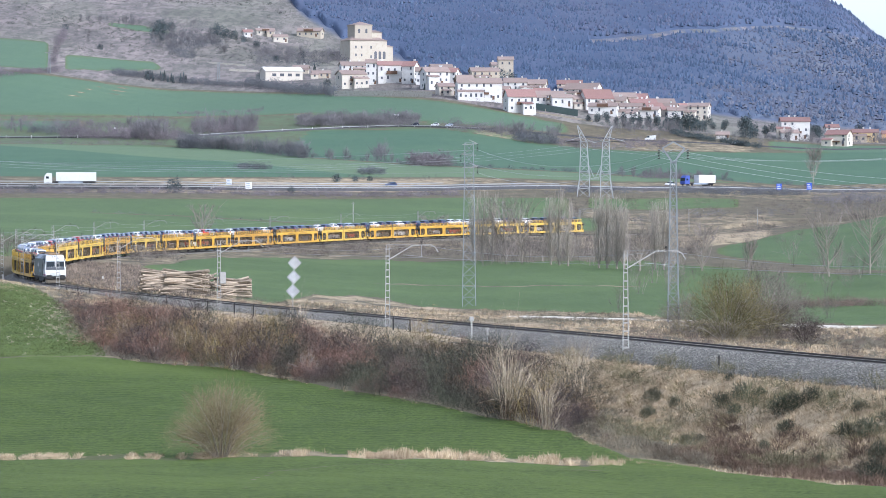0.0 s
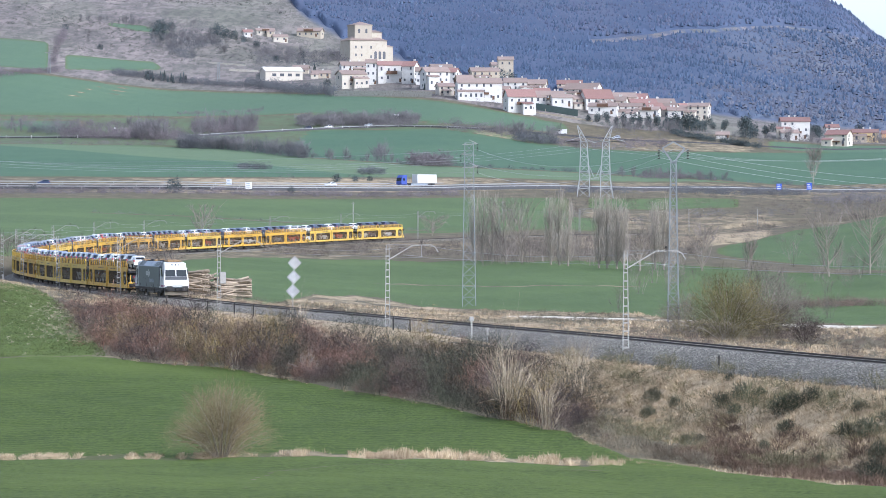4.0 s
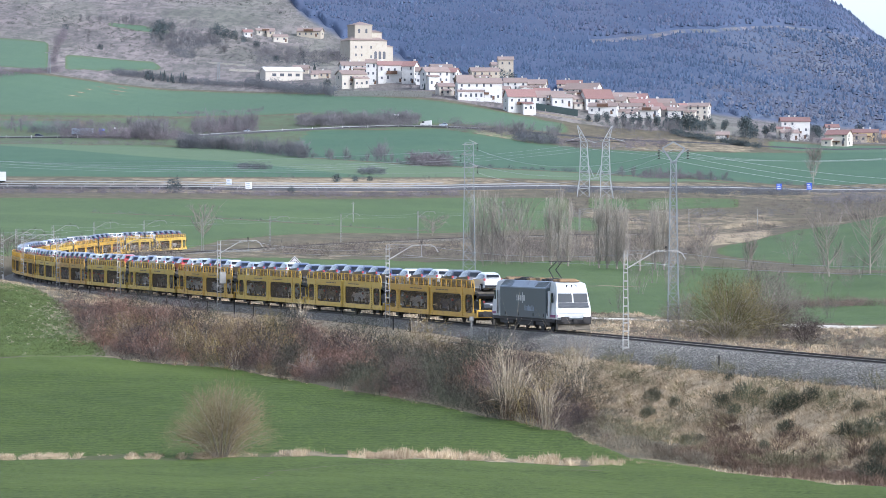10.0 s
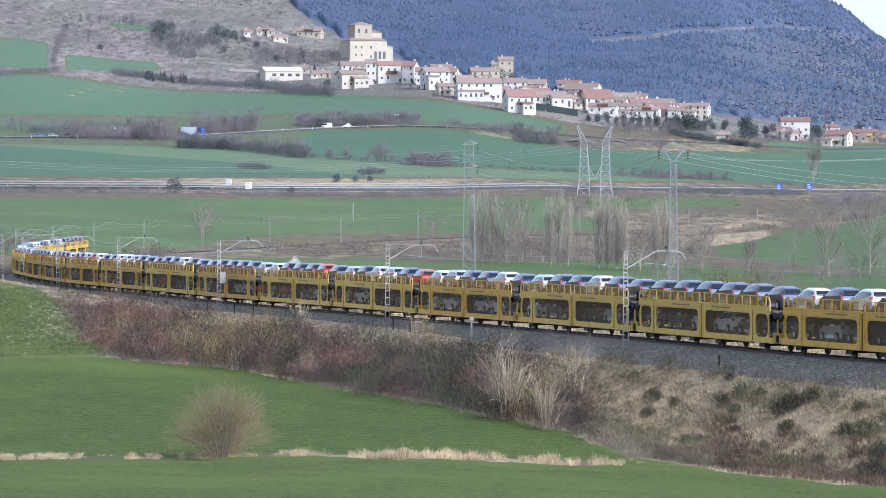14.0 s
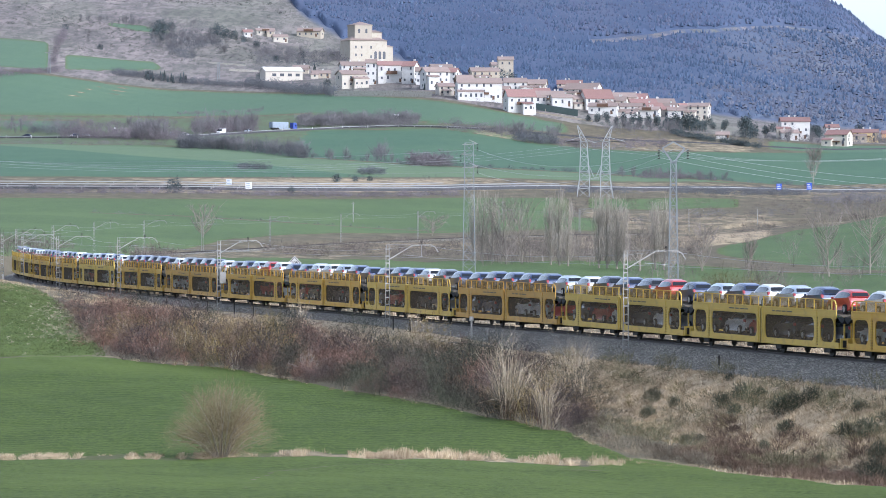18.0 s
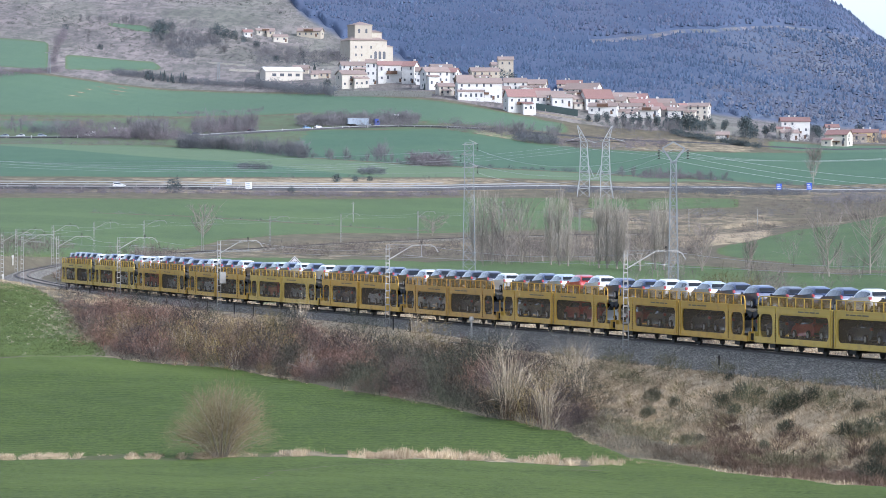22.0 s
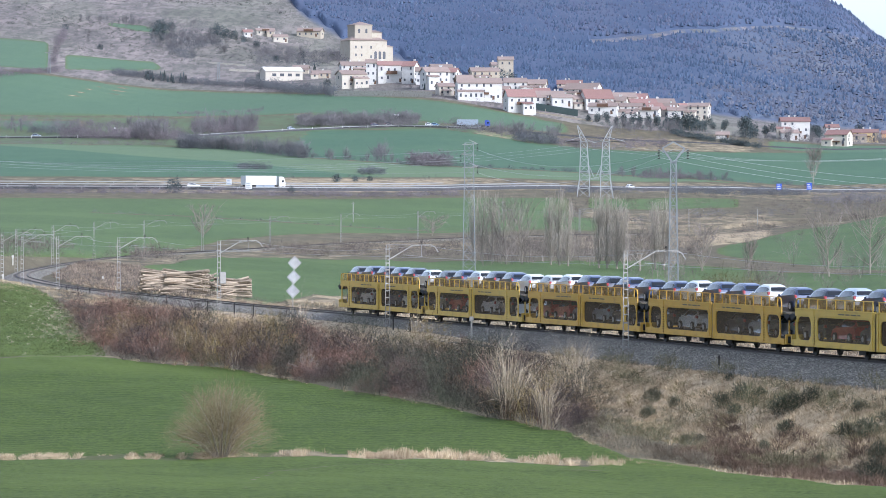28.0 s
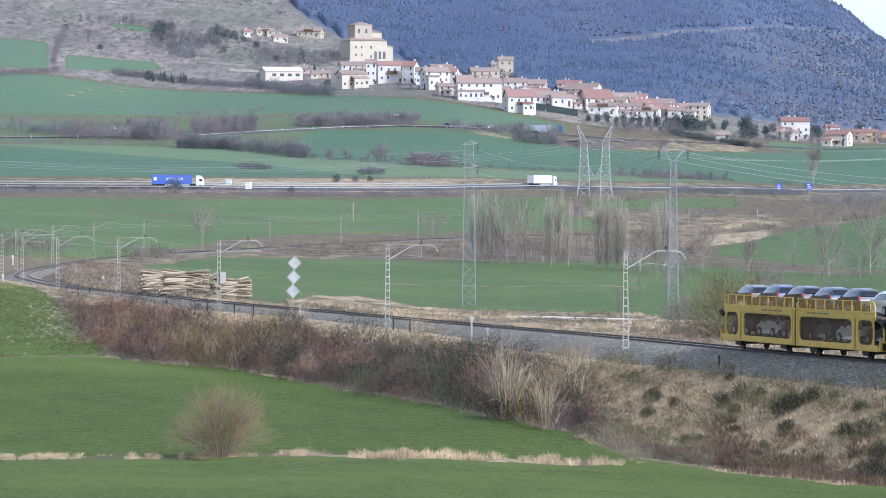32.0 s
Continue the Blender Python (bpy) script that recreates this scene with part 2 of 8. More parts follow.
_strawc = ramp(_t, noise_tex(_t, .9, 6, _p, .75), (.3, (.20, .148, .086)), (.5, (.395, .308, .19)), (.7, (.56, .46, .31)))
_col = mixed(_t, over(_straw), _col, _strawc)
_hm = _t.nodes.new("ShaderNodeMapping")
_hm.inputs["Scale"].default_value = (1, .16, 1)
link(_t, _p, _hm.inputs["Vector"])
_scrubc = ramp(_t, noise_tex(_t, .045, 8, _hm.outputs[0], .72), (.34, (.112, .102, .096)), (.45, (.186, .162, .148)), (.56, (.245, .210, .190)), (.68, (.34, .292, .258)))
_turfc = ramp(_t, noise_tex(_t, .05, 7, _hm.outputs[0], .7), (.36, (.092, .105, .072)), (.5, (.142, .155, .108)), (.66, (.205, .205, .155)))
_scrubc = mixed(_t, ramp(_t, noise_tex(_t, .011, 5, _hm.outputs[0], .6), (.46, (0, 0, 0)), (.60, (.6, .6, .6))), _scrubc, _turfc)
_scrubc = mixed(_t, ramp(_t, noise_tex(_t, .22, 6, _hm.outputs[0], .75), (.44, (.7, .7, .7)), (.54, (0, 0, 0))), _scrubc, (.098, .092, .082))
_col = mixed(_t, over(_scrub), _col, _scrubc)
_wave = _t.nodes.new("ShaderNodeTexWave")
_map = _t.nodes.new("ShaderNodeMapping")
_map.inputs["Rotation"].default_value = (0, 0, radians(84))
link(_t, _p, _map.inputs["Vector"])
link(_t, _map.outputs[0], _wave.inputs["Vector"])
_wave.inputs["Scale"].default_value, _wave.inputs["Distortion"].default_value, _wave.inputs["Detail"].default_value = .16, 2.5, 3
_g1 = mixed(_t, _tone, (.062, .092, .012), (.031, .056, .005))
_g2 = mixed(_t, _tone, (.110, .142, .028), (.062, .096, .012))
_greenc = mixed(_t, ramp(_t, maths(_t, "ADD", maths(_t, "MULTIPLY", _mid, .6), maths(_t, "MULTIPLY", _fine, .4)), (.30, (0, 0, 0)), (.74, (1, 1, 1))), _g1, _g2)
_dm = _t.nodes.new("ShaderNodeMapping")
_dm.inputs["Rotation"].default_value = (0, 0, radians(9))
_dm.inputs["Scale"].default_value = (1.5, 3.4, 1)
link(_t, _p, _dm.inputs["Vector"])
_drill = noise_tex(_t, 1.0, 6, _dm.outputs[0], .72)
_greenc = mixed(_t, ramp(_t, _drill, (.38, (.6, .6, .6)), (.5, (0, 0, 0))), _greenc, mixed(_t, .5, _g1, (.022, .036, .010)))
_greenc = mixed(_t, ramp(_t, _drill, (.52, (0, 0, 0)), (.66, (.5, .5, .5))), _greenc, mixed(_t, .5, _g2, (.155, .20, .05)))
_bm2 = _t.nodes.new("ShaderNodeMapping")
_bm2.inputs["Scale"].default_value = (5.0, 1.6, 3.0)
link(_t, _p, _bm2.inputs["Vector"])
_blade = noise_tex(_t, 1.0, 3, _bm2.outputs[0], .8)
_greenc = mixed(_t, ramp(_t, _blade, (.36, (.75, .75, .75)), (.5, (0, 0, 0))), _greenc, (.024, .042, .008))
_greenc = mixed(_t, ramp(_t, _blade, (.52, (0, 0, 0)), (.68, (.6, .6, .6))), _greenc, mixed(_t, .5, _g2, (.155, .20, .05)))
_greenc = mixed(_t, maths(_t, "MULTIPLY", ramp(_t, _wave.outputs["Fac"], (.35, (0, 0, 0)), (.8, (1, 1, 1))), maths(_t, "SUBTRACT", .09, maths(_t, "MULTIPLY", _haze_tint, .07))), _greenc, (.19, .21, .085))
_greenc = mixed(_t, ramp(_t, _big, (.45, (0, 0, 0)), (.7, (.5, .5, .5))), _greenc, mixed(_t, .6, _g2, (.15, .19, .045)))
# far greens paler and bluer: crop tone with distance haze put into it
_greenc = mixed(_t, maths(_t, "MULTIPLY", _haze_tint, .75), _greenc, mixed(_t, _mid, mixed(_t, _tone, (.122, .178, .112), (.060, .124, .092)), mixed(_t, _tone, (.152, .208, .140), (.080, .152, .114))))
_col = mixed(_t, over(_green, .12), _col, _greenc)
# forest floor, with the blue of distance haze in its base colour
_hazed_wood = ramp(_t, noise_tex(_t, .03, 8, _p, .75), (.35, (.070, .092, .155)), (.6, (.100, .122, .175)), (.75, (.15, .165, .195)))
_col = mixed(_t, _wood, _col, _hazed_wood)
link(_t, _col, _b.inputs["Base Color"])
_b.inputs["Roughness"].default_value = .95
_b.inputs["Specular IOR Level"].default_value = .15
bumped(_t, _b, maths(_t, "ADD", _fine, _mid), .5, .25)

# ---- building blocks ----
def part(name, bm, material, parent=None, label="", smooth_it=False):
    """Links a bmesh as one mesh object, under parent if given."""
    me = bpy.data.meshes.new(name)
    bm.normal_update()
    bm.to_mesh(me)
    bm.free()
    for m in (material if isinstance(material, (list, tuple)) else (material,)):
        me.materials.append(m)
    if smooth_it:
        me.shade_smooth()
    ob = new(name, me)
    if parent is not None:
        ob.parent = parent
    if label:
        ob["label"] = label
    return ob


def same_part(name, source, parent, m=None):
    """Another object on the mesh of source."""
    ob = new(name, source.data)
    ob.parent = parent
    if m is not None:
        ob.matrix_basis = m
    return ob


def from_arrays(name, verts, faces, material, parent=None, smooth_it=False):
    """A mesh from arrays: verts n x 3, faces m x 3 or m x 4."""
    verts, faces = np.asarray(verts, np.float32), np.asarray(faces, np.int32)
    me = bpy.data.meshes.new(name)
    k = faces.shape[1]
    me.vertices.add(len(verts))
    me.vertices.foreach_set("co", verts.ravel())
    me.loops.add(faces.size)
    me.loops.foreach_set("vertex_index", faces.ravel())
    me.polygons.add(len(faces))
    me.polygons.foreach_set("loop_start", np.arange(0, faces.size, k, dtype=np.int32))
    me.update(calc_edges=True)
    me.materials.append(material)
    if smooth_it:
        me.shade_smooth()
    ob = new(name, me)
    if parent is not None:
        ob.parent = parent
    return ob


def box(bm, x0, x1, y0, y1, z0, z1, m=None):
    vs = [bm.verts.new(p) for p in ((x0, y0, z0), (x1, y0, z0), (x1, y1, z0), (x0, y1, z0), (x0, y0, z1), (x1, y0, z1), (x1, y1, z1), (x0, y1, z1))]
    for f in ((3, 2, 1, 0), (4, 5, 6, 7), (0, 1, 5, 4), (1, 2, 6, 5), (2, 3, 7, 6), (3, 0, 4, 7)):
        bm.faces.new([vs[i] for i in f])
    if m is not None:
        bmesh.ops.transform(bm, matrix=m, verts=vs)
    return vs


def bevelled(bm, width=.02, seg=1):
    bmesh.ops.bevel(bm, geom=bm.edges[:], offset=width, segments=seg, affect="EDGES", profile=.6)
    return bm


def boxes(*dims, bevel=0.0):
    bm = bmesh.new()
    for d in dims:
        box(bm, *d)
    return bevelled(bm, bevel) if bevel else bm


def beam(bm, a, b, w, w2=None):
    """A square bar from a to b."""
    a, b = Vector(a), Vector(b)
    d = (b - a).normalized()
    u = d.cross(Vector((0, 0, 1)) if abs(d.z) < .95 else Vector((1, 0, 0))).normalized()
    v = d.cross(u)
    w2 = w if w2 is None else w2
    lo = [bm.verts.new(a + (u * i + v * j) * w / 2) for i, j in ((-1, -1), (1, -1), (1, 1), (-1, 1))]
    hi = [bm.verts.new(b + (u * i + v * j) * w2 / 2) for i, j in ((-1, -1), (1, -1), (1, 1), (-1, 1))]
    for k in range(4):
        bm.faces.new((lo[k], lo[(k + 1) % 4], hi[(k + 1) % 4], hi[k]))
    bm.faces.new(lo[::-1])
    bm.faces.new(hi)


def disc(bm, c, r, axis, thick, n=14, r2=None):
    """A round slab at c along axis ('x', 'y' or 'z')."""
    rings = []
    for e, rr in ((-thick / 2, r), (thick / 2, r if r2 is None else r2)):
        ring = []
        for i in range(n):
            a = 2 * math.pi * i / n
            p, q = rr * math.cos(a), rr * math.sin(a)
            ring.append(bm.verts.new(Vector(c) + Vector({"x": (e, p, q), "y": (q, e, p), "z": (p, q, e)}[axis])))
        rings.append(ring)
    for i in range(n):
        bm.faces.new((rings[0][i], rings[0][(i + 1) % n], rings[1][(i + 1) % n], rings[1][i]))
    bm.faces.new(rings[0][::-1])
    bm.faces.new(rings[1])


def slab(bm, outline, y0, y1, taper=None):
    """A side outline of (x, z) drawn out from y0 to y1; taper(x, z) gives the share of the width kept."""
    rows = []
    for y in (y0, y1):
        rows.append([bm.verts.new((x, y * (taper(x, z) if taper else 1), z)) for x, z in outline])
    n = len(outline)
    for i in range(n):
        bm.faces.new((rows[0][i], rows[0][(i + 1) % n], rows[1][(i + 1) % n], rows[1][i]))
    bm.faces.new(rows[0][::-1])
    bm.faces.new(rows[1])


def sweep(bm, s0, s1, ds, section, closed=True):
    """A cross section of (side, up) drawn along the railway."""
    prev = None
    for s in np.arange(s0, s1 + .01, ds):
        row = [bm.verts.new(on_line(s, a, b)[:3]) for a, b in section]
        if prev:
            n = len(row)
            for i in range(n if closed else n - 1):
                bm.faces.new((prev[i], prev[(i + 1) % n], row[(i + 1) % n], row[i]))
        prev = row


# ---- the ground, one sheet ----
def share(v, lo, hi, soft):
    return smooth(v, lo - soft, lo + soft) * (1 - smooth(v, hi - soft, hi + soft))


def wood_line(b):
    """Where the forest begins, for a bearing."""
    return np.interp(b, (-130, -60, -38, -35.5, -33.6, -31.6, -27.6, -23.5, -18, -10, -4, 6, 60, 130), (4600, 4000, 3300, 3220, 3105, 3045, 2965, 2910, 2850, 2790, 2640, 2500, 2440, 2400))


def forest_road(b):
    return np.interp(b, (20, 35.7, 49.7, 63.4, 72, 79, 86.7, 92.5, 101.7, 110), (2990, 3030, 3098, 3202, 3330, 3455, 3535, 3566, 3840, 3960))


def covers(x, y):
    """Shares of green crop, straw, scrub; tone of green, haze tint of far greens (rows), wood."""
    d = np.hypot(x, y)
    b = np.where(y > 1, np.arctan2(x, np.maximum(y, 1e-6)), np.sign(x) * .2) * 1000
    q, _, side = off_line(x, y)

    def at_b(*pairs):
        return np.interp(b, [p[0] for p in pairs], [p[1] for p in pairs])
    wob = 3 * np.sin(b * .31) + 2 * np.sin(b * .83 + 1)
    green, straw, scrub, tone, rows, wood = (np.zeros_like(d) for _ in range(6))
    hedge = at_b((-130, 344), (-77, 343), (-51, 330), (-19, 300), (13, 273), (28, 265), (43, 243), (62, 238), (81, 226), (104, 214), (130, 205))
    # before the railway: two crops parted by a strip of straw, the thicket, the sprout field
    a = 1 - smooth(d, hedge - .5, hedge + 3.5)
    green, tone = np.maximum(green, a), tone + a * np.where(d > 241, .8, .45)
    strip = share(d, 237.4 + wob * .2, 242.2 + wob * .2, .7) * (1 - smooth(b, 30, 42)) * a
    green, straw = green * (1 - strip * at_b((-104, .5), (-40, .5), (-36, .8))), np.maximum(straw, strip * at_b((-104, .38), (-40, .38), (-36, .52)))
    edge = share(d, hedge + 1.5, hedge + 6, 1)
    straw = np.maximum(straw, edge * .42)
    for off in (0, 2.1):
        tram = np.exp(-((d - off - at_b((-60, 120), (-47, 150), (-45, 183), (-38, 203), (-20, 213), (10, 219), (34, 222), (40, 222))) / .75) ** 2) * share(b, -48, 38, 2)
        green, straw = green * (1 - .8 * tram), np.maximum(straw, .46 * tram)
        tram = np.exp(-((d - off - at_b((-104, 318), (-60, 300), (-30, 281), (0, 262), (30, 247))) / 1.0) ** 2) * share(b, -104, 28, 2)
        green, straw = green * (1 - .35 * tram), np.maximum(straw, .36 * tram)
    near = (d < 640) & (side > 0) & (d > hedge)
    bank = np.where(near, smooth(b, 22, 40), 0)
    foot = (d - hedge) / (np.interp(b, (0, 35, 65, 104, 130), (366, 324, 296, 267, 250)) - hedge)
    straw = np.maximum(straw, bank * np.where(foot < .43, .40, .80))
    lip = np.where(near, share(q, 3.0, 12.5, 1.2), 0) * np.interp(b, (-60, -40), (.55, 1))
    straw = np.maximum(straw, lip * .75)
    sprout = np.where(side > 0, share(d, 346, at_b((-130, 640), (-104, 560), (-98, 540), (-90, 470), (-84, 400), (-79, 355), (-75, 340)), 4), 0) * (1 - smooth(b, -84, -78))
    green, tone, straw = np.maximum(green, sprout * .85), tone * (1 - sprout) + .62 * sprout, straw * (1 - sprout)
    # between the two legs of the line
    inner = (side < 0) & (q > 7)
    lo = at_b((-70, 520), (-58, 520), (-40, 480), (-30, 575), (-20, 590), (0, 545), (20, 512), (44, 500), (56, 462), (104, 450))
    hi = at_b((-70, 690), (-52, 800), (-30, 805), (0, 800), (48, 795), (60, 765), (80, 720), (104, 690))
    f1 = np.where(inner, share(d, lo + wob, hi + wob, 4), 0) * smooth(b, -76, -64)
    green, tone = np.maximum(green, f1), tone * (1 - f1) + .42 * f1
    straw = np.maximum(straw, np.where(inner, share(d, lo - 30, lo, 8), 0) * .52)
    rows = np.maximum(rows, f1 * .35)
    straw = np.maximum(straw, np.where((side < 0) & (q < 60), share(q, 4.4, 40, 3), 0) * .44 * (1 - f1))
    pale = share(d, 655 + wob * .15, 661 + wob * .15, 2) * smooth(b, -25, -10) * (1 - smooth(b, 42, 60))
    green, straw = green * (1 - pale * .85), np.maximum(straw, pale * .52)
    # beyond the far leg
    lo = at_b((-104, 720), (-76, 815), (-52, 945), (-25, 1030), (0, 1075), (24, 1120), (40, 1150), (130, 1150))
    hi = at_b((-130, 1225), (-60, 1225), (0, 1310), (24, 1360), (32, 1380))
    f2 = share(d, lo, hi, 8) * (1 - smooth(b, 22, 36))
    green, tone = np.maximum(green, f2), tone * (1 - f2) + .35 * f2
    f3 = share(d, at_b((60, 860), (70, 800), (90, 735), (104, 700), (130, 690)), at_b((60, 880), (72, 930), (90, 1060), (104, 1170), (130, 1200)), 8) * smooth(b, 60, 68)
    green, tone, straw = np.maximum(green, f3), tone * (1 - f3) + .4 * f3, straw * (1 - f3)
    f10 = share(d, at_b((36, 1290), (54, 1312), (70, 1340)), at_b((36, 1378), (54, 1405), (70, 1425)), 8) * share(b, 34, 69, 2) + share(d, 1120, 1212, 8) * share(b, 28, 36, 1.5)
    green, tone = np.maximum(green, f10), tone * (1 - f10) + .3 * f10
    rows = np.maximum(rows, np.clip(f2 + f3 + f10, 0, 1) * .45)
    mid = at_b((-130, 1440), (-60, 1480), (0, 1540), (52, 1620), (104, 1720))
    bare = share(d, hi, mid, 20)
    straw = np.maximum(straw, bare * np.where(d < hi + 70, .24, at_b((-104, .40), (-70, .44), (-62, .50), (0, .50), (14, .44))) * (1 - f2))
    ditch = share(d, at_b((-82, 1095), (-50, 1079), (0, 1087)), at_b((-82, 1101), (-50, 1087), (0, 1095)), 2.5) * share(b, -84, 2, 3)
    green, straw = green * (1 - .75 * ditch), straw * (1 - ditch)
    up = at_b((-130, 1950), (-60, 1910), (-36, 1900), (-31, 2080), (0, 2096), (8.7, 2062), (15, 2040), (22, 2015), (34, 2020), (48, 2025), (68, 2045), (104, 2125), (130, 2180))
    f4 = share(d, mid, up, 6)
    # a pale young crop lies between two darker ones, under a hedge
    pale_lo = at_b((-130, 1990), (-104, 1910), (-90, 1850), (-70, 1750), (-45, 1665), (-32, 1605), (-10, 1500))
    pale_hi = at_b((-130, 1960), (-61, 1910), (-50, 1885), (-40, 1820), (-32, 1770), (-18, 1730), (-6, 1690), (7, 1670), (28, 1680), (68, 1660), (104, 1650))
    young = share(d, pale_lo, pale_hi, 6)
    cut = share(d, pale_hi - 4, pale_hi + 12, 5) * .8
    green, tone = np.maximum(green, f4 * (1 - cut * smooth(b, -40, -30))), tone * (1 - f4) + f4 * (.86 - .82 * young)
    foot_up = share(d, up, at_b((8, 2120), (30, 2110), (52, 2160), (72, 2130), (76, 2060)), 8) * share(b, 6, 74, 3)
    straw = np.maximum(straw, foot_up * at_b((6, .62), (14, .62), (22, .36), (36, .38), (44, .46), (72, .48)))
    top = at_b((-130, 2405), (-90, 2405), (-60, 2400), (-30, 2330), (0, 2235), (22, 2190), (30, 2180), (130, 2200))
    f5 = share(d, at_b((-130, 2200), (-60, 2215), (-30, 2200), (0, 2125), (130, 2125)), top, 8) * (1 - smooth(b, 24, 34))
    green, tone = np.maximum(green, f5), tone * (1 - f5) + .55 * f5
    for k in range(5):
        worn = np.exp(-((d - 2290 - 26 * k - 26 * np.sin((b + 96 - 4 * k) * .09)) / 3.5) ** 2) * share(b, -91 + 3 * k, -78 + 4 * k, 3) * f5
        tone, straw, green = tone - .45 * worn, np.maximum(straw, .6 * worn), green * (1 - .7 * worn)
    f6 = share(d, 2440, at_b((-130, 2660), (-92, 2655), (-90.5, 2650), (-88, 2575), (-68, 2592), (-63, 2540)), 10) * share(d, at_b((-92, 2400), (-88, 2470), (-78, 2500), (-67, 2540)), 2800, 6) * (1 - smooth(b, -68, -64)) * (1 - share(b, -92, -88, 1))
    f9 = share(d, at_b((-78, 2830), (-70, 2808), (-64, 2790)), at_b((-78, 2862), (-70, 2852), (-64, 2825)), 6) * share(b, -78, -64, 2)
    f7 = share(d, 2110, 2165, 6) * (1 - smooth(b, -42, -36)) * (1 - f5) * share(b, -104, -85, 3)
    f8 = share(d, 2100, 2185, 8) * smooth(b, 74, 78)
    for f in (f6, f7, f8, f9):
        green, tone = np.maximum(green, f), tone * (1 - f) + .5 * f
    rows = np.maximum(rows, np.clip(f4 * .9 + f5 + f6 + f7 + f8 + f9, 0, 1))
    tan = share(d, 900, 1075, 25) * smooth(b, 26, 34) * (1 - smooth(b, 74, 84)) * (1 - f3)
    straw = np.maximum(straw, np.maximum(tan * .55, share(d, 1115, 1290, 20) * share(b, 26, 82, 5) * .46 * (1 - green)))
    way = forest_road(b)
    straw = np.maximum(straw, .52 * np.maximum(share(d, 2640, 2725, 20) * share(b, -60, -50, 2), share(d, 2640, 2690, 15) * share(b, -93, -84, 2)))
    track = share(d, way - 19 + 6 * np.sin(b * .9), way + 11, 6) * share(b, 33, 106, 5)
    gap = share(d, up, 2205, 10) * (1 - np.clip(f5 + f7, 0, 1)) * (1 - smooth(b, 24, 34))
    green, tone, rows = np.maximum(green, gap * .52), tone * (1 - gap) + .5 * gap, np.maximum(rows, gap * .7)
    far = smooth(d, top, top + 25)
    scrub = np.maximum(scrub, far * (1 - green))
    line = wood_line(b)
    wood = smooth(d, line - 50, line + 30) * (1 - track * .9)
    straw = np.maximum(straw, track * .5)
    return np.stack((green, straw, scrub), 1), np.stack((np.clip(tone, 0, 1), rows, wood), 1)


def build_ground():
    ang = np.concatenate((np.linspace(-math.pi, -.20, 26)[:-1], np.linspace(-.20, -.118, 10)[:-1], np.linspace(-.118, .118, 300),
                          np.linspace(.118, .20, 10)[1:], np.linspace(.20, math.pi, 26)[1:]))
    dist = np.concatenate(((.05, 2, 10, 25, 50, 80, 110), np.arange(130, 250, 1.25), np.arange(250, 560, 1.6), np.arange(560, 1100, 4.5),
                           np.arange(1100, 2480, 11.0), np.arange(2480, 3000, 16.0), np.arange(3000, 4650, 34.0)))
    a, d = np.meshgrid(ang, dist, indexing="ij")
    x, y = (d * np.sin(a)).ravel(), (d * np.cos(a)).ravel()
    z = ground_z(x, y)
    rough_n = (np.sin(x * .9 + np.sin(y * .13) * 3) * np.sin(y * .21 + x * .3) * .5 + np.sin(x * .31 + y * .07) * .5)
    q, _, _ = off_line(x, y)
    z = z + rough_n * .16 * smooth(q, 5, 12) * (1 - smooth(d.ravel(), 900, 1100))
    na, nd = len(ang), len(dist)
    i, j = np.meshgrid(np.arange(na - 1), np.arange(nd - 1), indexing="ij")
    v = (i * nd + j).ravel()
    faces = np.stack((v, v + nd, v + nd + 1, v + 1), 1)[:, ::-1]
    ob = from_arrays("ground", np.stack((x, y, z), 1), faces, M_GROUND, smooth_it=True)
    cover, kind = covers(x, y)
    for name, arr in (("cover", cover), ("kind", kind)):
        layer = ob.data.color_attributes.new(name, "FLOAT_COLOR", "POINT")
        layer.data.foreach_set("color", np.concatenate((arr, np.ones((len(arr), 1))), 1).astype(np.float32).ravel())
    return tagged(ob, "rolling farmland of green crops, straw strips and scrub rising to wooded hills", "ground", kind="structure")


ground = build_ground()


def gz(x, y):
    return float(ground_z(np.array([x]), np.array([y]))[0])


